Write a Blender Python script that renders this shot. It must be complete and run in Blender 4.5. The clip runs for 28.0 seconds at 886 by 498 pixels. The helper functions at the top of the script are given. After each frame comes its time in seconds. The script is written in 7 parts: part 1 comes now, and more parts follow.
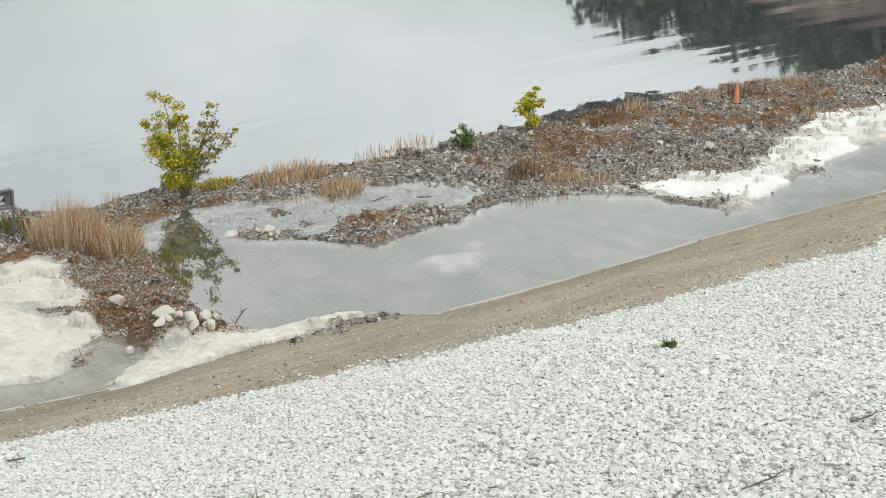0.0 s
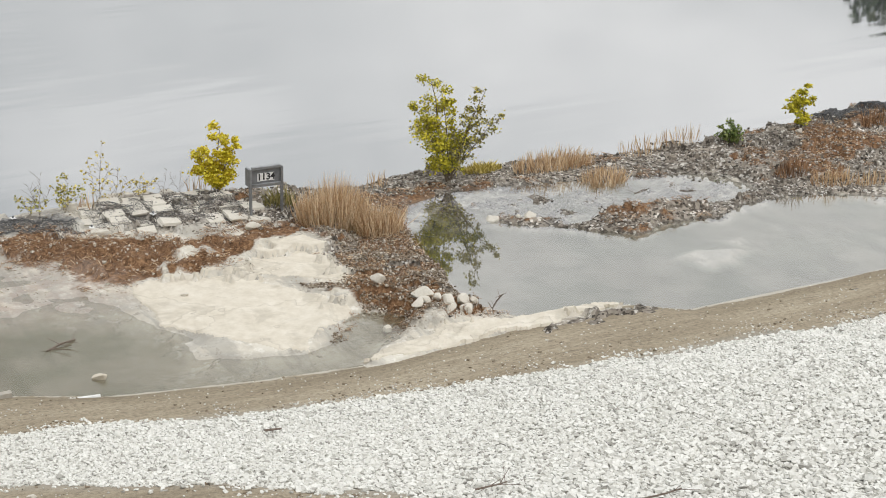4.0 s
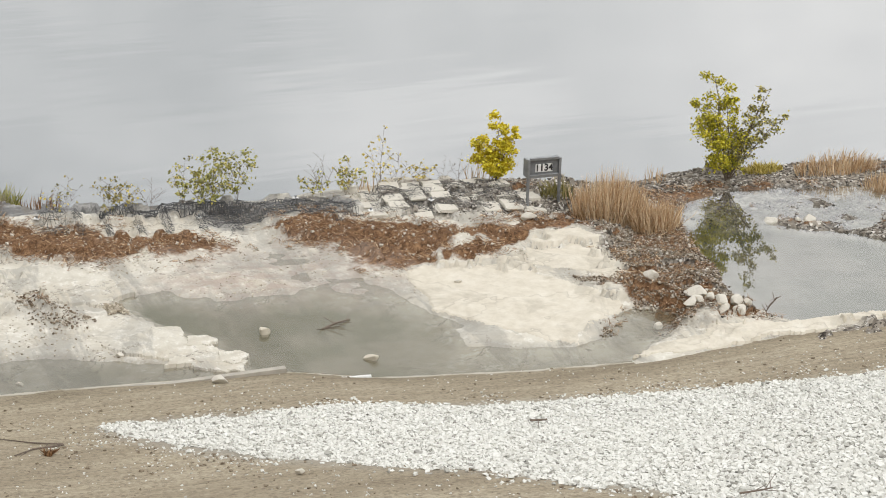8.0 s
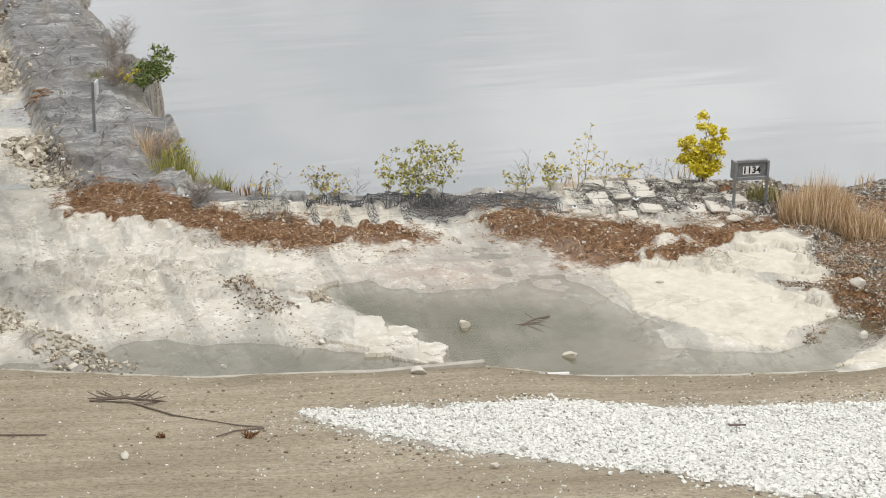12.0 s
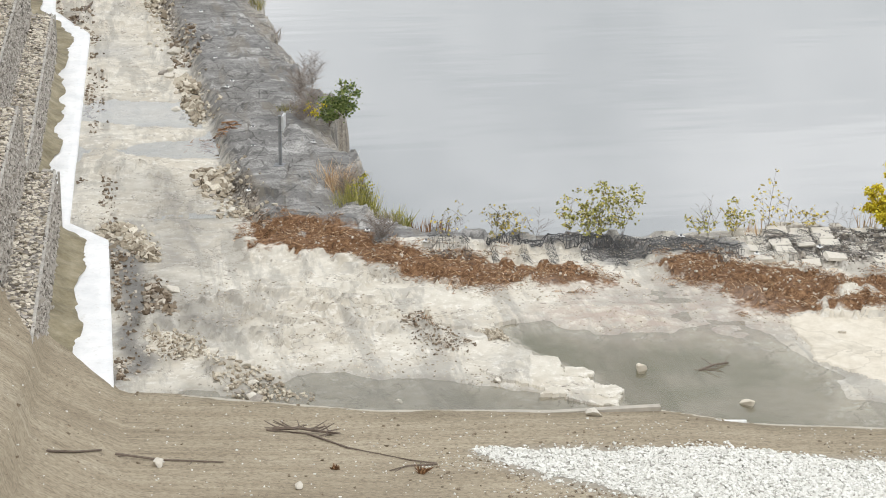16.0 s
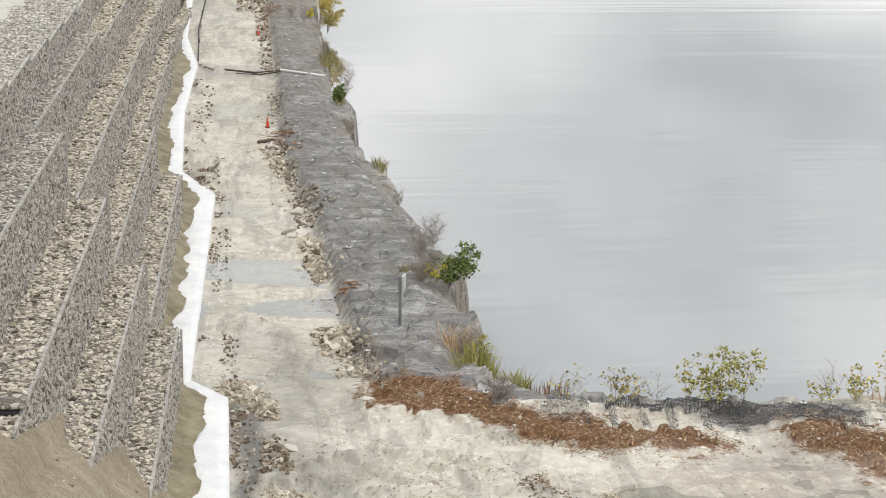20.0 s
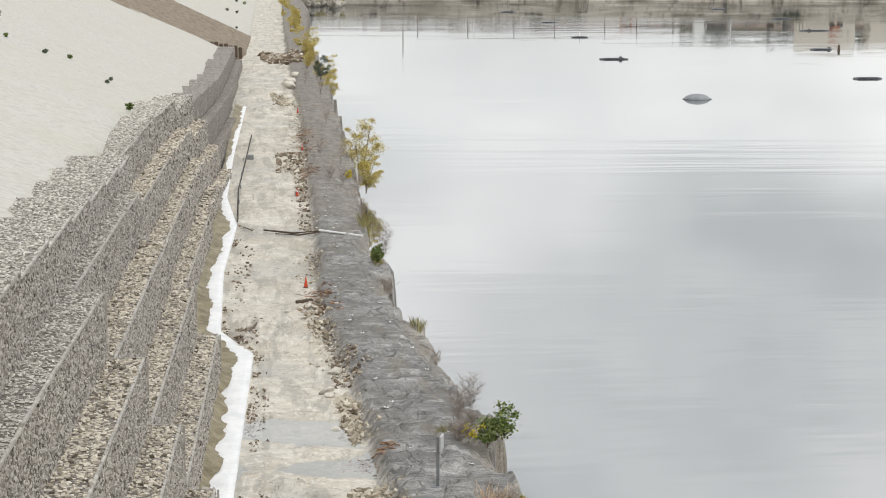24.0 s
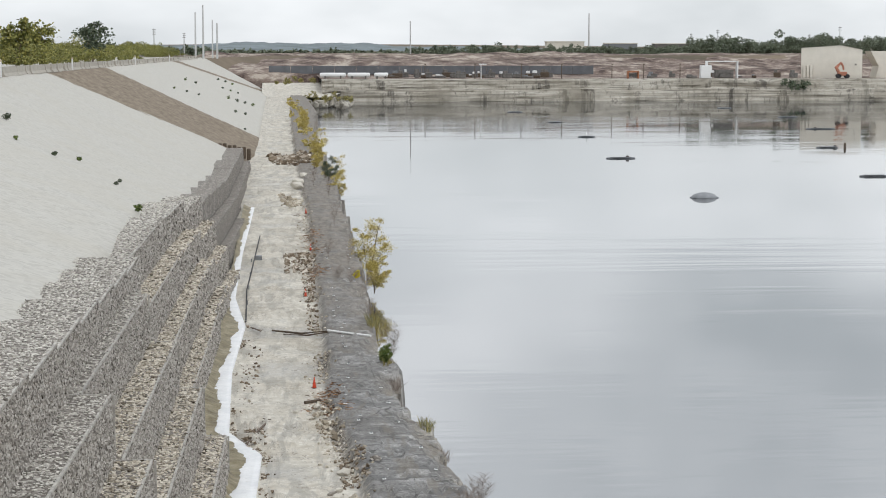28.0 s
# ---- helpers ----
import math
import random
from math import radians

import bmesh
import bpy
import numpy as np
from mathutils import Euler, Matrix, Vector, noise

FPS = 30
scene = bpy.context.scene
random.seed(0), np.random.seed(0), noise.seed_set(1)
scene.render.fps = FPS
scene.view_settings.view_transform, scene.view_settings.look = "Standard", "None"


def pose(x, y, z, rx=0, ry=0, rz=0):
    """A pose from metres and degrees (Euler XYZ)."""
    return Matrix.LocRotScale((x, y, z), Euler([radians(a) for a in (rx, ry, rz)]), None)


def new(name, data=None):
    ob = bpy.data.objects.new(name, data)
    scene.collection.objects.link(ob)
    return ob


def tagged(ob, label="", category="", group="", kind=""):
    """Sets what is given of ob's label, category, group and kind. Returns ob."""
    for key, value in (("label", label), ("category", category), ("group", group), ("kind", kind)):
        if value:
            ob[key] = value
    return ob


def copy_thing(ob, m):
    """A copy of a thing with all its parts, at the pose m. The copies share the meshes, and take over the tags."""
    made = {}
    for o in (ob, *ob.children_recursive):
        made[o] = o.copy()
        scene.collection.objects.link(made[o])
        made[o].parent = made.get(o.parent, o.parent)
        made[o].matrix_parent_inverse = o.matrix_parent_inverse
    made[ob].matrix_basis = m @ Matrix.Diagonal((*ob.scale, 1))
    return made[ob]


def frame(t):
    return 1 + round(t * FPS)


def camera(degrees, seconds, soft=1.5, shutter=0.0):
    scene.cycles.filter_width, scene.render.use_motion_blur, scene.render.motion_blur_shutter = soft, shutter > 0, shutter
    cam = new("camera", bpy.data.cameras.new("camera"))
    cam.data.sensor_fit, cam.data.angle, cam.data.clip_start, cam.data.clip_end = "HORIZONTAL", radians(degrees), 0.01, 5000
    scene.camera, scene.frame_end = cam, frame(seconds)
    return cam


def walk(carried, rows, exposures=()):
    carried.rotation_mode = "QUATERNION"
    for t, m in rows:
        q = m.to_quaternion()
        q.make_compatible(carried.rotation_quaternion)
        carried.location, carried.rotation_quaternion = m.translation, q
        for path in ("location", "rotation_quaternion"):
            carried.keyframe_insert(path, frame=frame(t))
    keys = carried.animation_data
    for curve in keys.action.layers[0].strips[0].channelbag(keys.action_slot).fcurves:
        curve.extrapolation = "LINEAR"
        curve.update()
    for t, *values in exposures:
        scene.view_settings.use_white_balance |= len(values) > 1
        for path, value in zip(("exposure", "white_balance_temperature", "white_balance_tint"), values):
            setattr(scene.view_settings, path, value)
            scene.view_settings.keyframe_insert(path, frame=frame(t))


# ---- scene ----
cam = camera(26.4, 28.0, soft=1.0)
EYE = 12.5
# seconds, yaw, pitch, roll of the tripod head
ROWS = [
    (0, -39.82, -18.61, 1.18), (0.5, -38.78, -18.68, 1.22), (1, -37.67, -18.74, 1.26), (1.5, -36.58, -18.81, 1.27),
    (2, -35.58, -18.88, 1.25), (2.5, -34.61, -18.94, 1.26), (3, -33.63, -19, 1.32), (3.5, -32.59, -19.06, 1.33),
    (5.5, -28.23, -19.29, 1.28), (6, -27.12, -19.35, 1.27), (6.5, -25.99, -19.39, 1.26), (7, -24.86, -19.44, 1.25),
    (7.5, -23.76, -19.48, 1.23), (8, -22.73, -19.52, 1.22), (8.5, -21.78, -19.56, 1.19), (9, -20.9, -19.59, 1.13),
    (9.5, -20.07, -19.63, 1.12), (10, -19.25, -19.66, 1.11), (10.5, -18.45, -19.69, 1.13), (11, -17.67, -19.71, 1.11),
    (11.5, -16.92, -19.74, 1.08), (12, -16.22, -19.76, 1.07), (12.5, -15.55, -19.79, 1.04), (14.5, -12.79, -19.63, 1.01),
    (15, -12, -19.44, 1), (15.5, -11.2, -19.12, 0.97), (16, -10.45, -18.66, 0.96), (16.5, -9.74, -18.07, 0.9),
    (17, -9.09, -17.42, 0.88), (17.5, -8.53, -16.78, 0.84), (18, -8.06, -16.2, 0.83), (18.5, -7.62, -15.63, 0.74),
    (19, -7.26, -15.05, 0.74), (19.5, -6.92, -14.43, 0.72), (20, -6.62, -13.81, 0.63), (20.5, -6.34, -13.16, 0.55),
    (21, -6.1, -12.5, 0.56), (21.5, -5.9, -11.87, 0.5), (23.5, -5.48, -9.53, 0.35), (24, -5.41, -8.98, 0.32),
    (24.5, -5.34, -8.48, 0.24), (25, -5.26, -8.02, 0.23), (25.5, -5.15, -7.58, 0.2), (26, -5.04, -7.17, 0.17),
    (26.5, -4.95, -6.81, 0.11), (27, -4.93, -6.5, 0.07), (27.5, -5, -6.22, 0.04), (28, -5.15, -5.96, -0.01),
]
walk(cam, [(t, pose(0, 0, EYE, 0, 0, yaw) @ pose(0, 0, 0, 90 + pitch) @ pose(0, 0, 0, 0, 0, roll)) for t, yaw, pitch, roll in ROWS],
     ((0, 0.26, 6300, 6), (1.2, 0.26, 6450, 9), (3, 0.26, 6520, 10), (9, 0.34, 6600, 10), (12, 0.38, 6560, 10), (18, 0.44, 6450, 10), (21, 0.33, 6600, 10), (25, 0.29, 6450, 10), (28, 0.08, 6250, 10)))

# ---- sky and light ----
world = bpy.data.worlds.new("world")
scene.world = world
world.use_nodes = True
wn, wl = world.node_tree.nodes, world.node_tree.links
wn.clear()
SUN_UP, SUN_TURN = radians(48), radians(200)
sky = wn.new("ShaderNodeTexSky")
sky.sky_type, sky.sun_disc, sky.sun_elevation, sky.sun_rotation = "NISHITA", False, SUN_UP, SUN_TURN
coord = wn.new("ShaderNodeTexCoord")
stretch = wn.new("ShaderNodeMapping")
stretch.inputs["Scale"].default_value = (1.0, 1.0, 2.6)
cloud = wn.new("ShaderNodeTexNoise")
cloud.inputs["Scale"].default_value, cloud.inputs["Detail"].default_value, cloud.inputs["Roughness"].default_value = 3.2, 5.0, 0.52
cloud_ramp = wn.new("ShaderNodeValToRGB")
cloud_ramp.color_ramp.elements[0].position, cloud_ramp.color_ramp.elements[0].color = 0.36, (8.15, 8.45, 8.52, 1)
cloud_ramp.color_ramp.elements[1].position, cloud_ramp.color_ramp.elements[1].color = 0.64, (14.2, 14.2, 14.1, 1)
sky_mix = wn.new("ShaderNodeMix")
sky_mix.data_type = "RGBA"
sky_mix.inputs["Factor"].default_value = 0.93
background = wn.new("ShaderNodeBackground")
background.inputs["Strength"].default_value = 0.1
world_out = wn.new("ShaderNodeOutputWorld")
wl.new(coord.outputs["Generated"], stretch.inputs["Vector"])
wl.new(stretch.outputs["Vector"], cloud.inputs["Vector"])
wl.new(cloud.outputs["Fac"], cloud_ramp.inputs["Fac"])
# an overcast dome: a light band over the horizon, greyer cloud above it, brightest at the zenith
height = wn.new("ShaderNodeSeparateXYZ")
dome = wn.new("ShaderNodeValToRGB")
while len(dome.color_ramp.elements) < 7:
    dome.color_ramp.elements.new(0.5)
for item, (at, level) in zip(dome.color_ramp.elements, ((0.0, 0.72), (0.06, 0.82), (0.092, 0.80), (0.130, 0.685), (0.20, 0.66), (0.36, 0.74), (1.0, 1.0))):
    item.position, item.color = at, (level, level, level, 1)
tone = wn.new("ShaderNodeVectorMath")
tone.operation = "SCALE"
wl.new(coord.outputs["Generated"], height.inputs["Vector"])
wl.new(height.outputs["Z"], dome.inputs["Fac"])
wl.new(dome.outputs["Color"], tone.inputs["Scale"])
wl.new(sky.outputs["Color"], sky_mix.inputs["A"])
wl.new(cloud_ramp.outputs["Color"], tone.inputs[0])
wl.new(tone.outputs["Vector"], sky_mix.inputs["B"])
wl.new(sky_mix.outputs["Result"], background.inputs["Color"])
wl.new(background.outputs["Background"], world_out.inputs["Surface"])

sun_data = bpy.data.lights.new("sun", "SUN")
sun_data.energy, sun_data.angle, sun_data.color = 0.7, radians(25), (1.0, 0.97, 0.93)
sun = new("sun", sun_data)
sun.matrix_world = pose(0, 0, 60, 42, 0, 20)


# ---- materials ----
class Nodes:
    """A small writer of node materials."""

    def __init__(self, name, rough=0.9, metal=0.0, spec=0.3):
        self.mat = bpy.data.materials.new(name)
        self.mat.use_nodes = True
        self.t = self.mat.node_tree
        self.bsdf = self.t.nodes["Principled BSDF"]
        self.bsdf.inputs["Roughness"].default_value = rough
        self.bsdf.inputs["Metallic"].default_value = metal
        self.bsdf.inputs["Specular IOR Level"].default_value = spec
        self.place = self.t.nodes.new("ShaderNodeTexCoord").outputs["Object"]

    def node(self, kind, **inputs):
        n = self.t.nodes.new(kind)
        for key, value in inputs.items():
            self.put(n.inputs[key.replace("_", " ")], value)
        return n

    def put(self, socket, value):
        if isinstance(value, bpy.types.NodeSocket):
            self.t.links.new(value, socket)
        else:
            socket.default_value = value

    def noise(self, scale, detail=4.0, rough=0.6, squeeze=None, distort=0.0):
        where = self.place
        if squeeze:
            where = self.node("ShaderNodeMapping", Vector=self.place, Scale=squeeze).outputs["Vector"]
        return self.node("ShaderNodeTexNoise", Vector=where, Scale=scale, Detail=detail, Roughness=rough, Distortion=distort).outputs["Fac"]

    def cells(self, scale, feature="F1", squeeze=None, out="Distance", jitter=1.0):
        where = self.place
        if squeeze:
            where = self.node("ShaderNodeMapping", Vector=self.place, Scale=squeeze).outputs["Vector"]
        n = self.node("ShaderNodeTexVoronoi", Vector=where, Scale=scale, Randomness=jitter)
        n.feature = feature
        return n.outputs[out]

    def ramp(self, fac, *stops):
        n = self.node("ShaderNodeValToRGB", Fac=fac)
        e = n.color_ramp.elements
        while len(e) < len(stops):
            e.new(0.5)
        for item, (at, c) in zip(e, stops):
            item.position = at
            item.color = (*c, 1) if isinstance(c, tuple) else (c, c, c, 1)
        return n.outputs["Color"]

    def mix(self, fac, a, b, blend="MIX"):
        n = self.t.nodes.new("ShaderNodeMix")
        n.data_type, n.blend_type = "RGBA", blend
        for key, value in (("Factor", fac), ("A", a), ("B", b)):
            self.put(n.inputs[key], (*value, 1) if isinstance(value, tuple) and len(value) == 3 else value)
        return n.outputs["Result"]

    def math(self, op, a, b=0.0, clamp=False):
        n = self.t.nodes.new("ShaderNodeMath")
        n.operation, n.use_clamp = op, clamp
        self.put(n.inputs[0], a)
        self.put(n.inputs[1], b)
        return n.outputs["Value"]

    def mask(self, layer):
        n = self.t.nodes.new("ShaderNodeAttribute")
        n.attribute_name = layer
        return n.outputs["Fac"]

    def island(self):
        return self.t.nodes.new("ShaderNodeNewGeometry").outputs["Random Per Island"]

    def each(self):
        return self.t.nodes.new("ShaderNodeObjectInfo").outputs["Random"]

    def done(self, colour, bump=None, strength=0.5, distance=0.02, rough=None):
        self.put(self.bsdf.inputs["Base Color"], (*colour, 1) if isinstance(colour, tuple) else colour)
        if bump is not None:
            b = self.node("ShaderNodeBump", Strength=strength, Distance=distance, Height=bump)
            self.t.links.new(b.outputs["Normal"], self.bsdf.inputs["Normal"])
        if rough is not None:
            self.put(self.bsdf.inputs["Roughness"], rough)
        return self.mat


def plain(name, colour, rough=0.7, metal=0.0, vary=0.25, scale=8.0, spec=0.3):
    n = Nodes(name, rough, metal, spec)
    f = n.noise(scale, 5.0)
    dark = tuple(c * (1 - vary) for c in colour)
    light = tuple(min(1.0, c * (1 + vary)) for c in colour)
    return n.done(n.ramp(f, (0.3, dark), (0.7, light)), n.noise(scale * 6, 3.0), 0.25, 0.01)


def make_bench_rock():
    n = Nodes("bench_rock", 0.85)
    big, mid, fine = n.noise(0.35, 4.0), n.noise(2.2, 6.0, 0.65), n.noise(18.0, 5.0, 0.7)
    wob = n.math("SUBTRACT", n.noise(3.0, 6.0, 0.7), 0.5)

    def edge(layer, sharp=0.10, sway=0.9):
        v = n.math("ADD", n.mask(layer), n.math("MULTIPLY", wob, sway))
        return n.ramp(v, (0.5 - sharp, 0.0), (0.5 + sharp, 1.0))

    def pieces(scale, squeeze=None):
        return n.node("ShaderNodeSeparateColor", Color=n.cells(scale, out="Color", squeeze=squeeze)).outputs["Red"]

    pale = n.ramp(mid, (0.3, (0.47, 0.43, 0.36)), (0.5, (0.61, 0.575, 0.50)), (0.7, (0.69, 0.66, 0.59)))
    pale = n.mix(n.math("MULTIPLY", n.ramp(big, (0.45, 0.0), (0.65, 1.0)), 0.5), pale, (0.46, 0.40, 0.31))
    pale = n.mix(n.ramp(n.noise(0.7, 6.0, 0.72, None, 0.5), (0.52, 0.0), (0.62, 0.45)), pale, (0.42, 0.41, 0.385))
    pale = n.mix(n.ramp(n.noise(5.0, 6.0, 0.75), (0.54, 0.0), (0.60, 0.75)), pale, (0.74, 0.715, 0.655))
    pale = n.mix(n.math("MULTIPLY", n.ramp(fine, (0.54, 0.0), (0.64, 0.45)), n.ramp(n.noise(1.3, 5.0, 0.7), (0.45, 0.0), (0.60, 1.0))), pale, (0.38, 0.35, 0.30))
    pale = n.mix(n.ramp(n.noise(1.0, 6.0, 0.72, (1.3, 0.22, 1.0), 0.4), (0.50, 0.0), (0.58, 0.55)), pale, (0.30, 0.285, 0.255))
    crack = n.math("ADD", n.cells(0.9, "DISTANCE_TO_EDGE", (0.8, 1.1, 1.0)), n.math("MULTIPLY", wob, 0.5))
    pale = n.mix(n.math("MULTIPLY", n.ramp(crack, (0.0, 0.0), (0.004, 0.8), (0.012, 0.8), (0.02, 0.0)), n.ramp(big, (0.42, 0.0), (0.52, 1.0))), pale, (0.22, 0.20, 0.17))
    pale = n.mix(n.math("MULTIPLY", n.ramp(pieces(20.0), (0.92, 0.0), (0.93, 0.75)), n.ramp(n.noise(0.8, 5.0, 0.7), (0.54, 0.0), (0.60, 1.0))), pale, (0.18, 0.155, 0.13))
    grime = n.ramp(n.noise(0.42, 7.0, 0.78, (1.0, 0.45, 1.0), 0.6), (0.44, 0.0), (0.56, 0.85))
    pale = n.mix(n.math("MULTIPLY", n.mask("worn"), grime), pale, n.ramp(fine, (0.36, (0.17, 0.148, 0.115)), (0.6, (0.42, 0.38, 0.31))))
    # dark weathered ledge: flat beds parted by thin straight joints, stained in bands
    across = n.noise(0.5, 3.0, 0.5, (0.5, 0.5, 0.0))
    bed = n.noise(1.3, 6.0, 0.75, (0.9, 1.1, 0.0))
    ledge = n.ramp(bed, (0.32, (0.22, 0.215, 0.21)), (0.5, (0.34, 0.335, 0.325)), (0.66, (0.52, 0.51, 0.49)))
    ledge = n.mix(n.ramp(n.noise(0.8, 6.0, 0.7, (0.35, 1.6, 0.0)), (0.45, 0.0), (0.56, 0.8)), ledge, (0.145, 0.142, 0.14))
    ledge = n.mix(n.ramp(n.noise(20.0, 3.0, 0.7), (0.50, 0.0), (0.58, 0.55)), ledge, (0.12, 0.118, 0.115))
    ledge = n.mix(n.math("MULTIPLY", n.mask("crust"), n.ramp(n.noise(1.1, 6.0, 0.75), (0.38, 0.25), (0.56, 0.8))), ledge, n.ramp(fine, (0.4, (0.095, 0.09, 0.083)), (0.62, (0.25, 0.24, 0.225))))
    ledge = n.mix(n.math("MULTIPLY", n.mask("brow"), n.ramp(n.noise(1.8, 6.0, 0.75), (0.36, 0.1), (0.54, 0.9))), ledge, n.ramp(fine, (0.36, (0.12, 0.10, 0.075)), (0.5, (0.29, 0.25, 0.20)), (0.64, (0.46, 0.42, 0.35))))
    along = n.node("ShaderNodeSeparateXYZ", Vector=n.place).outputs["Y"]
    for every, drift, thick, strong in ((1.9, 0.5, 0.055, 0.7), (0.61, 0.9, 0.028, 0.9)):
        beat = n.math("FRACT", n.math("ADD", n.math("MULTIPLY", along, every), n.math("MULTIPLY", n.math("ADD", across, n.math("MULTIPLY", wob, 0.25)), drift * every)))
        ledge = n.mix(n.math("MULTIPLY", n.ramp(beat, (0.0, strong), (thick, strong * 0.6), (thick * 2, 0.0)), n.ramp(n.noise(0.9 / every, 5.0, 0.75, (1.0, 2.0, 0.0)), (0.48, 0.0), (0.53, 1.0))), ledge, (0.05, 0.048, 0.045))
    ledge = n.mix(n.ramp(n.noise(1.6, 7.0, 0.8, (0.7, 1.3, 0.0), 0.6), (0.53, 0.0), (0.60, 0.75)), ledge, (0.09, 0.087, 0.083))
    ledge = n.mix(n.ramp(n.noise(4.0, 6.0, 0.8, (0.8, 1.2, 0.0)), (0.58, 0.0), (0.66, 0.6)), ledge, (0.60, 0.59, 0.565))
    joint = n.math("ADD", n.cells(1.0, "DISTANCE_TO_EDGE", (1.1, 0.55, 0.0)), n.math("MULTIPLY", wob, 0.06))
    ledge = n.mix(n.math("MULTIPLY", n.ramp(joint, (0.0, 0.8), (0.022, 0.0)), n.ramp(n.noise(0.9, 4.0, 0.7), (0.46, 0.0), (0.54, 1.0))), ledge, (0.07, 0.067, 0.063))
    ledge = n.mix(n.ramp(n.noise(0.9, 6.0, 0.75, (1.4, 0.30, 0.0), 0.4), (0.53, 0.0), (0.61, 0.5)), ledge, (0.20, 0.175, 0.14))
    soiled = n.math("MULTIPLY", n.ramp(n.math("MULTIPLY", along, 0.005), (0.33, 0.0), (0.55, 1.0)), n.ramp(n.noise(0.5, 6.0, 0.7), (0.38, 0.35), (0.55, 0.95)))
    ledge = n.mix(soiled, ledge, n.ramp(n.noise(2.0, 6.0, 0.75), (0.35, (0.13, 0.115, 0.095)), (0.65, (0.30, 0.27, 0.235))))
    # broken stone with black, grey, tan and white pieces
    dark = n.ramp(n.noise(0.6, 6.0, 0.72), (0.40, 0.55), (0.56, 1.0))
    chips = n.ramp(pieces(17.0), (0.0, (0.045, 0.038, 0.032)), (0.30, (0.16, 0.135, 0.11)), (0.58, (0.30, 0.265, 0.22)), (0.90, (0.36, 0.32, 0.27)), (0.93, (0.66, 0.63, 0.58)))
    chips = n.mix(1.0, chips, dark, "MULTIPLY")
    # rotting reed litter
    straw = n.noise(11.0, 6.0, 0.8, (1.0, 1.0, 1.0), 0.8)
    litter = n.ramp(straw, (0.36, (0.045, 0.025, 0.014)), (0.5, (0.17, 0.09, 0.045)), (0.62, (0.34, 0.205, 0.11)))
    litter = n.mix(n.ramp(pieces(22.0), (0.965, 0.0), (0.97, 0.8)), litter, (0.50, 0.44, 0.36))
    colour = n.mix(edge("ledge", 0.15), pale, ledge)
    colour = n.mix(edge("chips", 0.12, 1.1), colour, chips)
    colour = n.mix(edge("litter", 0.08, 1.1), colour, litter)
    colour = n.mix(n.math("MULTIPLY", n.mask("pink"), n.ramp(n.noise(3.2, 6.0, 0.7), (0.45, 0.75), (0.56, 0.15))), colour, (0.40, 0.325, 0.28))
    # olive silt tint that also carries the darkening of deeper water
    colour = n.mix(n.math("MULTIPLY", n.mask("silt_and_depth"), n.ramp(n.noise(0.9, 4.0), (0.35, 1.0), (0.65, 0.82))), colour, n.ramp(n.noise(0.45, 5.0, 0.6), (0.42, (0.085, 0.092, 0.036)), (0.56, (0.165, 0.15, 0.10))))
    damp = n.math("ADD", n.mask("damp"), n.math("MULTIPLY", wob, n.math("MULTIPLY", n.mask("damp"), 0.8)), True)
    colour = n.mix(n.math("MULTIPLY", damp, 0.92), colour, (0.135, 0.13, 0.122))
    wet = edge("wet", 0.2, 0.7)
    colour = n.mix(n.math("MULTIPLY", wet, 0.38), colour, (0.15, 0.14, 0.12))
    rough = n.mix(wet, (0.88, 0.88, 0.88), (0.25, 0.25, 0.25))
    height = n.math("ADD", n.math("MULTIPLY", fine, 0.7), n.math("ADD", mid, n.math("MULTIPLY", bed, n.math("MULTIPLY", edge("ledge"), 0.3))))
    return n.done(colour, height, 0.38, 0.04, rough)


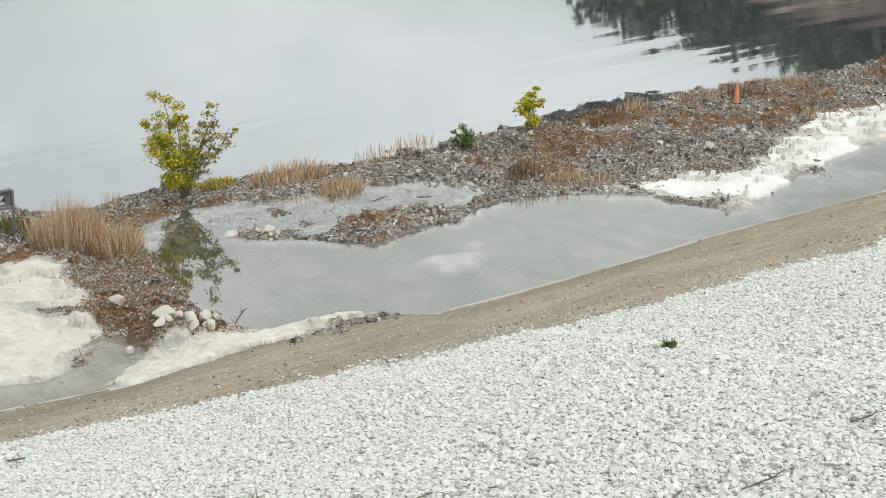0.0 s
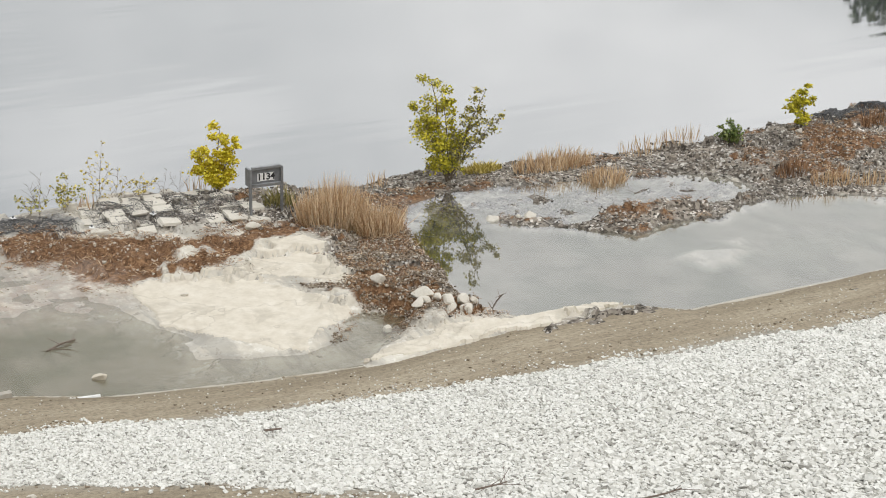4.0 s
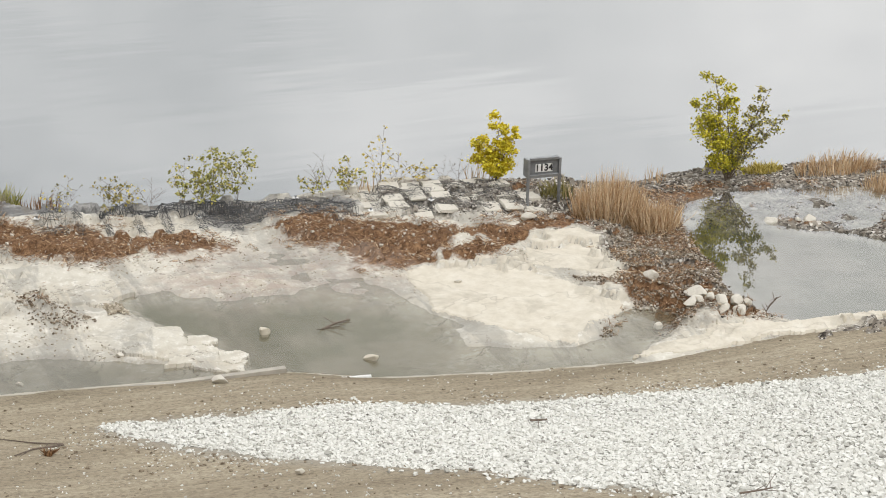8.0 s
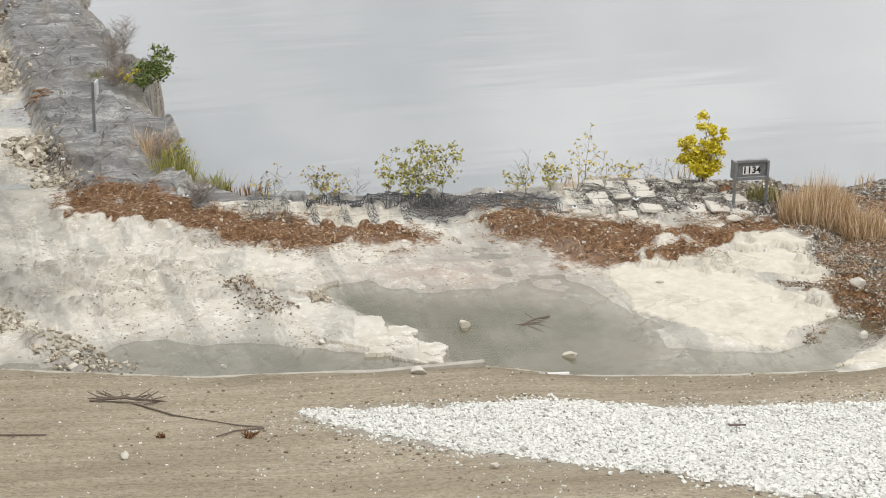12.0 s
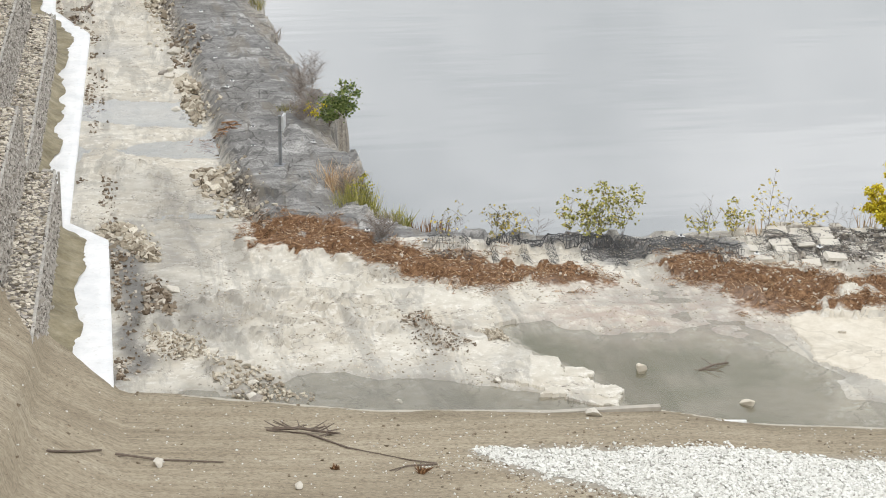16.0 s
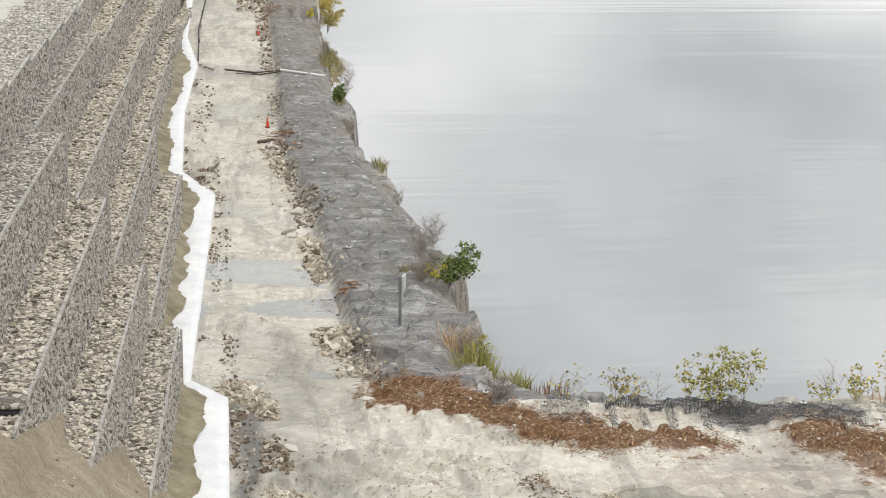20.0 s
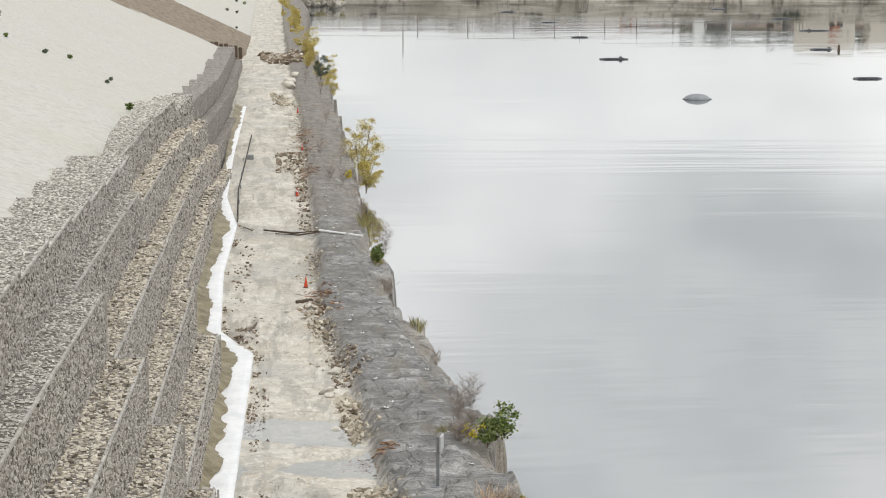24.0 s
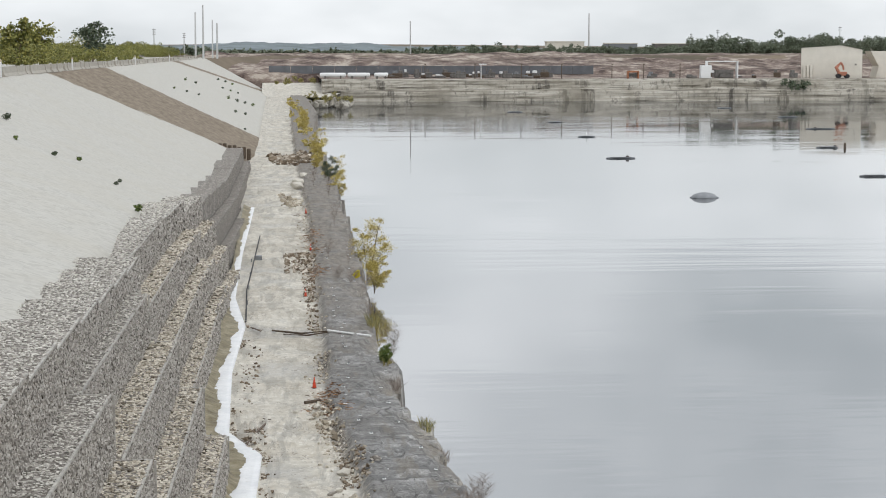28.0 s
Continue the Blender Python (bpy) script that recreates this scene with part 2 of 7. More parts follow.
def make_earth():
    n = Nodes("embankment_earth", 0.95, spec=0.15)
    mid, fine = n.noise(0.6, 6.0, 0.65, (0.35, 1.4, 1.0)), n.noise(14.0, 6.0, 0.75)
    rows = n.noise(2.6, 4.0, 0.6, (0.18, 2.2, 1.0))
    c = n.ramp(mid, (0.3, (0.34, 0.287, 0.208)), (0.55, (0.455, 0.392, 0.29)), (0.75, (0.54, 0.478, 0.372)))
    c = n.mix(n.math("MULTIPLY", n.ramp(rows, (0.4, 1.0), (0.6, 0.0)), 0.22), c, (0.16, 0.125, 0.085))
    c = n.mix(n.ramp(fine, (0.35, 0.5), (0.55, 0.0)), c, (0.13, 0.10, 0.075))
    c = n.mix(n.math("MULTIPLY", n.ramp(n.noise(3.5, 7.0, 0.8, (0.5, 1.5, 1.0), 0.5), (0.55, 0.0), (0.62, 0.5)), n.ramp(n.noise(0.4, 4.0), (0.42, 0.25), (0.60, 1.0))), c, (0.15, 0.12, 0.085))
    c = n.mix(n.ramp(n.noise(30.0, 3.0, 0.6), (0.66, 0.0), (0.72, 0.8)), c, (0.62, 0.58, 0.5))
    c = n.mix(n.math("MULTIPLY", n.mask("wet"), 0.6), c, (0.15, 0.125, 0.08))
    c = n.mix(n.ramp(n.node("ShaderNodeSeparateColor", Color=n.cells(20.0, out="Color")).outputs["Red"], (0.86, 0.0), (0.87, 0.4)), c, (0.16, 0.13, 0.095))
    v = n.math("ADD", n.mask("rim"), n.math("MULTIPLY", n.math("SUBTRACT", n.noise(1.5, 4.0), 0.5), 0.8))
    c = n.mix(n.ramp(v, (0.45, 0.0), (0.60, 0.8)), c, (0.58, 0.55, 0.48))
    c = n.mix(n.mask("bed"), c, (0.36, 0.345, 0.31))
    return n.done(c, n.math("ADD", n.math("MULTIPLY", rows, 0.8), n.math("ADD", fine, n.noise(4.5, 6.0, 0.7))), 0.6, 0.05)


def make_stone(name, low, mid, high, at=0.16):
    n = Nodes(name, 0.9, spec=0.2)
    c = n.ramp(n.island(), (0.0, low), (at, mid), (0.5 + at / 2, tuple((p + 2 * q) / 3 for p, q in zip(mid, high)) if at < 0.3 else tuple((2 * p + q) / 3 for p, q in zip(mid, high))), (1.0, high))
    c = n.mix(n.ramp(n.noise(25.0, 4.0), (0.4, 0.22), (0.6, 0.0)), c, low)
    return n.done(c, n.noise(60.0, 4.0), 0.3, 0.01)


def make_water(name, tone, gloss, wave, see, rise=0.35):
    n = Nodes(name, 0.5)
    out = n.t.nodes["Material Output"]
    calm = n.ramp(n.noise(0.016, 5.0, 0.6, (0.45, 1.3, 1.0), 0.6), (0.50, 0.06), (0.66, 1.0))
    long = n.math("MULTIPLY", n.noise(wave * 0.32, 2.0, 0.5, (0.22, 1.5, 1.0), 0.3), 2.2)
    ripple = n.math("MULTIPLY", n.math("ADD", n.noise(wave, 3.0, 0.5, (0.30, 1.7, 1.0), 0.2), long), calm)
    bump = n.node("ShaderNodeBump", Strength=rise, Distance=0.12, Height=ripple)
    shine = n.node("ShaderNodeBsdfGlossy", Roughness=0.03, Normal=bump.outputs["Normal"])
    body = n.node("ShaderNodeBsdfDiffuse", Color=(*tone, 1))
    under = body.outputs["BSDF"]
    if see:
        clear = n.node("ShaderNodeBsdfTransparent", Color=(0.94, 0.945, 0.93, 1))
        m = n.node("ShaderNodeMixShader", Fac=see)
        n.t.links.new(under, m.inputs[1])
        n.t.links.new(clear.outputs["BSDF"], m.inputs[2])
        under = m.outputs["Shader"]
    facing = n.node("ShaderNodeLayerWeight", Blend=0.5, Normal=bump.outputs["Normal"])
    fac = n.node("ShaderNodeMapRange", Value=n.math("POWER", facing.outputs["Facing"], 4.0))
    fac.inputs["To Min"].default_value, fac.inputs["To Max"].default_value = gloss
    m = n.node("ShaderNodeMixShader", Fac=fac.outputs["Result"])
    n.t.links.new(under, m.inputs[1])
    n.t.links.new(shine.outputs["BSDF"], m.inputs[2])
    n.t.links.new(m.outputs["Shader"], out.inputs["Surface"])
    return n.mat


def make_leaf(name, a, b, c):
    n = Nodes(name, 0.55, spec=0.35)
    col = n.ramp(n.island(), (0.0, a), (0.5, b), (1.0, c))
    n.bsdf.inputs["Subsurface Weight"].default_value = 0.0
    return n.done(col)


BENCH = make_bench_rock()
EARTH = make_earth()
WHITE_STONE = make_stone("white_riprap", (0.32, 0.31, 0.28), (0.66, 0.65, 0.605), (0.82, 0.815, 0.775), at=0.10)
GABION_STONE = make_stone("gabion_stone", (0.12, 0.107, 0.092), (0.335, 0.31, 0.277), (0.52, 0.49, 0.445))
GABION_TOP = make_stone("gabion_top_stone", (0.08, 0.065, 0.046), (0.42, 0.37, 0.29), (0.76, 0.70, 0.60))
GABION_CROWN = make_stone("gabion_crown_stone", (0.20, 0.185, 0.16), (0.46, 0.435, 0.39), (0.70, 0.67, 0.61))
CHIP_STONE = make_stone("broken_stone", (0.065, 0.057, 0.05), (0.24, 0.21, 0.175), (0.70, 0.67, 0.62), at=0.4)
DEBRIS = make_stone("brown_debris", (0.09, 0.065, 0.045), (0.27, 0.215, 0.155), (0.66, 0.61, 0.53), at=0.5)
TRACK_STONE = make_stone("track_rubble", (0.20, 0.165, 0.12), (0.45, 0.395, 0.31), (0.72, 0.67, 0.57), at=0.4)
PALE_ROCK = make_stone("pale_limestone_rock", (0.38, 0.345, 0.29), (0.53, 0.495, 0.43), (0.68, 0.645, 0.575))


def make_gabion_core():
    n = Nodes("gabion_fill", 0.95)
    tone = n.node("ShaderNodeSeparateColor", Color=n.cells(7.0, out="Color")).outputs["Red"]
    c = n.ramp(tone, (0.0, (0.15, 0.133, 0.115)), (0.5, (0.30, 0.275, 0.245)), (1.0, (0.50, 0.465, 0.42)))
    gap = n.ramp(n.cells(7.0, "DISTANCE_TO_EDGE"), (0.02, 1.0), (0.12, 0.0))
    return n.done(n.mix(gap, c, (0.10, 0.088, 0.075)), n.cells(7.0), -0.5, 0.06)


def make_slope():
    n = Nodes("slope_gravel", 0.95, spec=0.15)
    speck = n.node("ShaderNodeSeparateColor", Color=n.cells(5.0, out="Color")).outputs["Red"]
    pale = n.ramp(speck, (0.0, (0.45, 0.435, 0.395)), (0.35, (0.505, 0.49, 0.45)), (1.0, (0.55, 0.535, 0.49)))
    pale = n.mix(n.ramp(n.noise(0.25, 4.0), (0.4, 0.0), (0.7, 0.4)), pale, (0.50, 0.47, 0.40))
    rows = n.noise(0.9, 5.0, 0.65, (2.0, 0.35, 1.0))
    soil = n.ramp(rows, (0.3, (0.17, 0.135, 0.10)), (0.7, (0.31, 0.26, 0.20)))
    v = n.math("ADD", n.mask("bed"), n.math("MULTIPLY", n.math("SUBTRACT", n.noise(0.8, 4.0), 0.5), 0.4))
    c = n.mix(n.ramp(v, (0.45, 0.0), (0.55, 1.0)), soil, pale)
    return n.done(c)


def make_sheet_white():
    n = Nodes("white_liner", 0.7)
    c = n.ramp(n.noise(1.5, 5.0, 0.7), (0.3, (0.70, 0.71, 0.72)), (0.6, (0.84, 0.84, 0.84)))
    c = n.mix(n.ramp(n.noise(9.0, 5.0), (0.58, 0.0), (0.75, 0.35)), c, (0.45, 0.42, 0.36))
    return n.done(c, n.noise(3.0, 4.0), 0.35, 0.04)


def make_mud():
    n = Nodes("ochre_mud", 0.6)
    c = n.ramp(n.noise(1.6, 6.0, 0.7), (0.3, (0.12, 0.098, 0.055)), (0.5, (0.24, 0.205, 0.125)), (0.7, (0.38, 0.33, 0.23)))
    return n.done(c, n.noise(6.0, 5.0), 0.6, 0.05)


def make_cliff():
    n = Nodes("far_rock_face", 0.95)
    bed = n.noise(0.55, 6.0, 0.65, (0.06, 0.06, 3.0))
    c = n.ramp(bed, (0.34, (0.17, 0.15, 0.12)), (0.46, (0.34, 0.315, 0.265)), (0.66, (0.50, 0.47, 0.41)))
    c = n.mix(n.ramp(n.noise(1.1, 4.0, 0.6, (0.05, 0.05, 3.0)), (0.36, 0.8), (0.43, 0.0)), c, (0.12, 0.108, 0.09))
    c = n.mix(n.ramp(n.noise(0.9, 5.0, 0.75, (1.0, 1.0, 0.25)), (0.56, 0.0), (0.64, 0.6)), c, (0.14, 0.125, 0.10))
    streak = n.noise(0.30, 5.0, 0.7, (1.0, 1.0, 0.10))
    c = n.mix(n.ramp(streak, (0.54, 0.0), (0.62, 0.8)), c, (0.075, 0.067, 0.058))
    c = n.mix(n.ramp(n.noise(0.05, 5.0, 0.7, (1.0, 1.0, 0.4)), (0.50, 0.0), (0.60, 0.55)), c, (0.20, 0.18, 0.14))
    return n.done(c, bed, 0.7, 0.3)


def make_spoil():
    n = Nodes("spoil_heap", 0.95)
    c = n.ramp(n.noise(0.11, 6.0, 0.75, (1.0, 1.0, 2.0)), (0.40, (0.085, 0.060, 0.052)), (0.52, (0.24, 0.185, 0.155)), (0.62, (0.48, 0.42, 0.355)))
    return n.done(c, n.noise(0.3, 6.0, 0.75), 1.0, 1.0)


def make_land():
    n = Nodes("far_land", 0.95)
    c = n.ramp(n.noise(0.02, 5.0, 0.7), (0.35, (0.09, 0.075, 0.05)), (0.5, (0.15, 0.12, 0.085)), (0.7, (0.24, 0.19, 0.135)))
    return n.done(c, n.noise(0.2, 4.0), 0.6, 0.6)


def make_cream():
    n = Nodes("cream_limestone", 0.85)
    mid, fine = n.noise(2.6, 6.0, 0.7), n.noise(16.0, 6.0, 0.75)
    c = n.ramp(mid, (0.3, (0.53, 0.48, 0.395)), (0.48, (0.62, 0.57, 0.48)), (0.68, (0.70, 0.655, 0.57)))
    c = n.mix(n.ramp(n.noise(1.1, 5.0, 0.7, None, 0.6), (0.52, 0.0), (0.64, 0.55)), c, (0.42, 0.38, 0.31))
    c = n.mix(n.ramp(fine, (0.60, 0.0), (0.70, 0.25)), c, (0.45, 0.41, 0.34))
    ring = n.math("FRACT", n.math("MULTIPLY", n.noise(0.4, 4.0, 0.55), 6.0))
    c = n.mix(n.ramp(ring, (0.0, 0.7), (0.025, 0.25), (0.14, 0.0)), c, (0.36, 0.32, 0.26))
    return n.done(c, n.math("ADD", mid, n.math("MULTIPLY", fine, 0.15)), 0.35, 0.03)


CREAM = make_cream()


def make_sand_sheet():
    n = Nodes("white_sandy_rock", 0.9, spec=0.2)
    c = n.ramp(n.noise(0.9, 5.0, 0.6), (0.35, (0.64, 0.61, 0.555)), (0.6, (0.78, 0.765, 0.725)))
    c = n.mix(n.ramp(n.noise(9.0, 5.0, 0.7), (0.60, 0.0), (0.70, 0.4)), c, (0.50, 0.47, 0.42))
    return n.done(c, n.noise(4.0, 4.0), 0.3, 0.02)


SAND_SHEET = make_sand_sheet()
GABION_CORE, SLOPE, LINER, MUD = make_gabion_core(), make_slope(), make_sheet_white(), make_mud()
CLIFF, SPOIL, LAND = make_cliff(), make_spoil(), make_land()
LAKE = make_water("lake_water", (0.12, 0.13, 0.135), (0.66, 0.92), 0.7, 0.0, 0.15)
POOL = make_water("pool_water", (0.16, 0.165, 0.14), (0.29, 0.97), 1.3, 0.95, 0.005)
POND = make_water("silty_pond_water", (0.22, 0.19, 0.125), (0.03, 0.72), 1.3, 0.70, 0.006)
LEAF_YELLOW = make_leaf("yellow_leaf", (0.42, 0.30, 0.01), (0.66, 0.54, 0.02), (0.78, 0.70, 0.08))
LEAF_MIXED = make_leaf("turning_leaf", (0.13, 0.16, 0.03), (0.36, 0.34, 0.04), (0.60, 0.50, 0.05))
LEAF_LIME = make_leaf("lime_leaf", (0.30, 0.29, 0.02), (0.48, 0.44, 0.03), (0.70, 0.58, 0.05))
LEAF_DULL = make_leaf("dull_leaf", (0.13, 0.13, 0.045), (0.24, 0.215, 0.08), (0.40, 0.33, 0.12))
LEAF_GREEN = make_leaf("green_leaf", (0.06, 0.095, 0.025), (0.13, 0.18, 0.045), (0.25, 0.28, 0.09))
STRAW = make_leaf("dry_reed", (0.36, 0.21, 0.10), (0.60, 0.43, 0.26), (0.80, 0.66, 0.47))
LITTER = make_leaf("reed_litter", (0.085, 0.042, 0.021), (0.26, 0.14, 0.068), (0.44, 0.27, 0.15))
TWIG = plain("bare_twig", (0.17, 0.135, 0.11), 0.9, scale=20.0)
TWIG_PALE = plain("dry_twig", (0.27, 0.23, 0.20), 0.9, scale=20.0)
BARK = plain("bark", (0.15, 0.12, 0.09), 0.9, scale=15.0)
LEAF_OCHRE = make_leaf("ochre_leaf", (0.30, 0.24, 0.06), (0.50, 0.40, 0.10), (0.66, 0.56, 0.20))
LEAF_WOOD = make_leaf("woodland_leaf", (0.11, 0.125, 0.035), (0.22, 0.225, 0.06), (0.38, 0.345, 0.10))
# far leaves greyed and paled: the haze of distance is in their colour
LEAF_HAZE_TINT = make_leaf("haze_tinted_leaf", (0.10, 0.125, 0.085), (0.14, 0.165, 0.11), (0.20, 0.225, 0.15))
LEAF_DARK = make_leaf("far_tree_leaf", (0.06, 0.08, 0.05), (0.09, 0.115, 0.07), (0.15, 0.165, 0.10))
CONE_RED = plain("cone_orange", (0.60, 0.07, 0.03), 0.5, vary=0.2)
CONE_PALE = plain("cone_faded", (0.74, 0.32, 0.20), 0.6, vary=0.15)
BLACK = plain("black_rubber", (0.03, 0.03, 0.032), 0.7)
WHITE = plain("white_paint", (0.74, 0.74, 0.73), 0.5, vary=0.08)
STEEL = plain("galvanised_steel", (0.26, 0.27, 0.28), 0.5, 0.6, vary=0.2)
CONCRETE = plain("barrier_concrete", (0.42, 0.39, 0.34), 0.9, vary=0.2, scale=3.0)
TIMBER = plain("dark_timber", (0.10, 0.075, 0.055), 0.9, vary=0.4, scale=6.0)
NETTING = plain("black_netting", (0.10, 0.10, 0.102), 0.8)
SHED = plain("shed_panel", (0.66, 0.62, 0.54), 0.6, vary=0.06, scale=0.4)
RUST = plain("rusty_steel", (0.30, 0.13, 0.07), 0.8, vary=0.4, scale=1.0)
ORANGE = plain("machine_orange", (0.38, 0.16, 0.10), 0.6, vary=0.3, scale=1.0)
MACHINE = plain("machine_grey", (0.14, 0.13, 0.12), 0.7, vary=0.4, scale=1.0)
RAFT = plain("raft_grey", (0.20, 0.21, 0.22), 0.7, vary=0.2, scale=2.0)


# ---- mesh helpers ----
def link(name, verts, faces, material, parent=None, label="", smooth=False):
    """One mesh object from arrays of vertices and triangles or quads."""
    me = bpy.data.meshes.new(name)
    verts, faces = np.asarray(verts, np.float32), np.asarray(faces, np.int32)
    k = faces.shape[1]
    me.vertices.add(len(verts))
    me.vertices.foreach_set("co", verts.ravel())
    me.loops.add(faces.size)
    me.loops.foreach_set("vertex_index", faces.ravel())
    me.polygons.add(len(faces))
    me.polygons.foreach_set("loop_start", np.arange(0, faces.size, k, dtype=np.int32))
    me.polygons.foreach_set("use_smooth", np.full(len(faces), smooth))
    me.update(calc_edges=True)
    me.materials.append(material)
    ob = new(name, me)
    if parent is not None:
        ob.parent = parent
    if label:
        tagged(ob, label)
    return ob


def part(name, bm, material, parent, label="", smooth=False):
    me = bpy.data.meshes.new(name)
    bm.to_mesh(me)
    bm.free()
    me.materials.append(material)
    if smooth:
        me.polygons.foreach_set("use_smooth", np.full(len(me.polygons), True))
    ob = new(name, me)
    ob.parent = parent
    if label:
        tagged(ob, label)
    return ob


def base(name, at, turn=0.0, label="", category="", group=""):
    ob = new(name)
    ob.matrix_world = pose(*at, 0, 0, turn)
    return tagged(ob, label, category, group)


def box(bm, cx, cy, cz, sx, sy, sz, bevel=0.0, m=None):
    made = bmesh.ops.create_cube(bm, size=1.0)["verts"]
    bmesh.ops.transform(bm, matrix=Matrix.LocRotScale((cx, cy, cz), None, (sx, sy, sz)), verts=made)
    if bevel:
        edges = list({e for v in made for e in v.link_edges})
        made = list({v for f in bmesh.ops.bevel(bm, geom=edges, offset=bevel, segments=1, affect="EDGES")["faces"] for v in f.verts} | {v for v in made if v.is_valid})
    if m is not None:
        bmesh.ops.transform(bm, matrix=m, verts=[v for v in made if v.is_valid])
    return bm


def tube(bm, points, radii, sides=6):
    """A tapered tube along points."""
    rings = []
    pts = [Vector(p) for p in points]
    for i, p in enumerate(pts):
        d = (pts[min(i + 1, len(pts) - 1)] - pts[max(i - 1, 0)]).normalized()
        u = d.orthogonal().normalized()
        w = d.cross(u)
        rings.append([bm.verts.new(p + (u * math.cos(a) + w * math.sin(a)) * radii[i]) for a in (2 * math.pi * s / sides for s in range(sides))])
    for a, b in zip(rings, rings[1:]):
        for s in range(sides):
            bm.faces.new((a[s], a[(s + 1) % sides], b[(s + 1) % sides], b[s]))
    bm.faces.new(rings[-1])
    bm.faces.new(rings[0][::-1])
    return bm


def grid_faces(nx, ny):
    i = np.arange(nx * ny).reshape(ny, nx)
    return np.stack([i[:-1, :-1], i[:-1, 1:], i[1:, 1:], i[1:, :-1]], -1).reshape(-1, 4)


def lattice(x, y, seed, cell):
    """Smooth value noise in -1..1 on arrays."""
    r = np.random.RandomState(seed).uniform(-1, 1, (128, 128))
    u, v = x / cell, y / cell
    i, j = np.floor(u).astype(int), np.floor(v).astype(int)
    f, g = u - i, v - j
    f, g = f * f * (3 - 2 * f), g * g * (3 - 2 * g)
    a, b = r[i % 128, j % 128], r[(i + 1) % 128, j % 128]
    c, d = r[i % 128, (j + 1) % 128], r[(i + 1) % 128, (j + 1) % 128]
    return (a * (1 - f) + b * f) * (1 - g) + (c * (1 - f) + d * f) * g


def rough(x, y, seed, cell, octaves=4, fall=0.5):
    return sum(lattice(x, y, seed + o, cell / 2 ** o) * fall ** o for o in range(octaves))


def inside(x, y, corners):
    """Signed distance to a polygon on arrays, positive inside."""
    c = np.array(corners, float)
    best, odd = np.full(x.shape, 1e9), np.zeros(x.shape, bool)
    for (ax, ay), (bx, by) in zip(c, np.roll(c, -1, 0)):
        t = np.clip(((x - ax) * (bx - ax) + (y - ay) * (by - ay)) / ((bx - ax) ** 2 + (by - ay) ** 2), 0, 1)
        best = np.minimum(best, np.hypot(x - ax - t * (bx - ax), y - ay - t * (by - ay)))
        odd ^= ((ay > y) != (by > y)) & (x < (bx - ax) * (y - ay) / (by - ay + 1e-12) + ax)
    return np.where(odd, best, -best)


def soft(d, width):
    return np.clip(d / width * 0.5 + 0.5, 0, 1)


def layers(ob, **masks):
    for name, values in masks.items():
        a = ob.data.attributes.new(name, "FLOAT", "POINT")
        a.data.foreach_set("value", np.clip(values, 0, 1).astype(np.float32).ravel())


# stone shapes: squashed, chipped little blocks with 12 triangles
def stone_shapes(count, seed):
    bm = bmesh.new()
    bmesh.ops.create_cube(bm, size=0.72)
    bmesh.ops.triangulate(bm, faces=bm.faces)
    bm.verts.ensure_lookup_table()
    v = np.array([p.co for p in bm.verts])
    f = np.array([[q.index for q in face.verts] for face in bm.faces])
    bm.free()
    r = np.random.RandomState(seed)
    shapes = []
    for _ in range(count):
        s = v * r.uniform(0.6, 1.3, (len(v), 1)) + r.uniform(-0.12, 0.12, v.shape)
        s = s * np.array([1.2, 0.9, 0.72]) * r.uniform(0.85, 1.2, 3)
        shapes.append(s)
    return shapes, f


SHAPES, SHAPE_FACES = stone_shapes(24, 3)


def turns(count, r, tilt):
    """Random rotation matrices, tilted up to that many radians from flat."""
    a, b, c = r.uniform(0, 2 * np.pi, count), r.uniform(-tilt, tilt, count), r.uniform(-tilt, tilt, count)
    o, z = np.ones(count), np.zeros(count)

    def stack(*e):
        return np.stack(e, -1).reshape(count, 3, 3)
    rz = stack(np.cos(a), -np.sin(a), z, np.sin(a), np.cos(a), z, z, z, o)
    rx = stack(o, z, z, z, np.cos(b), -np.sin(b), z, np.sin(b), np.cos(b))
    ry = stack(np.cos(c), z, np.sin(c), z, o, z, -np.sin(c), z, np.cos(c))
    return rz @ rx @ ry


def stone_heap(name, places, sizes, material, seed, tilt=0.5, parent=None, label="", squash=None):
    """Many stones in one mesh."""
    r = np.random.RandomState(seed)
    places, count = np.asarray(places, float), len(places)
    pick = r.randint(0, len(SHAPES), count)
    local = np.array(SHAPES)[pick] * np.asarray(sizes, float).reshape(-1, 1, 1)
    v = np.einsum("nij,nkj->nki", turns(count, r, tilt), local)
    if squash is not None:
        v = v * np.array(squash)
    v = v + places[:, None, :]
    f = SHAPE_FACES[None] + (np.arange(count) * len(SHAPES[0]))[:, None, None]
    return link(name, v.reshape(-1, 3), f.reshape(-1, 3), material, parent, label)


STONE_MESHES = {}


def stone_part(name, at, size, material, parent, r, label=""):
    """A single stone as an object that shares its mesh with others of its shape."""
    key = (material.name, r.randrange(8))
    if key not in STONE_MESHES:
        ob = link(name, SHAPES[key[1]], SHAPE_FACES, material)
        STONE_MESHES[key] = ob.data
        bpy.data.objects.remove(ob)
    ob = new(name, STONE_MESHES[key])
    ob.parent = parent
    ob.matrix_basis = pose(*at, r.uniform(-25, 25), r.uniform(-25, 25), r.uniform(0, 360)) @ Matrix.Diagonal((size, size, size, 1))
    if label:
        tagged(ob, label)
    return ob


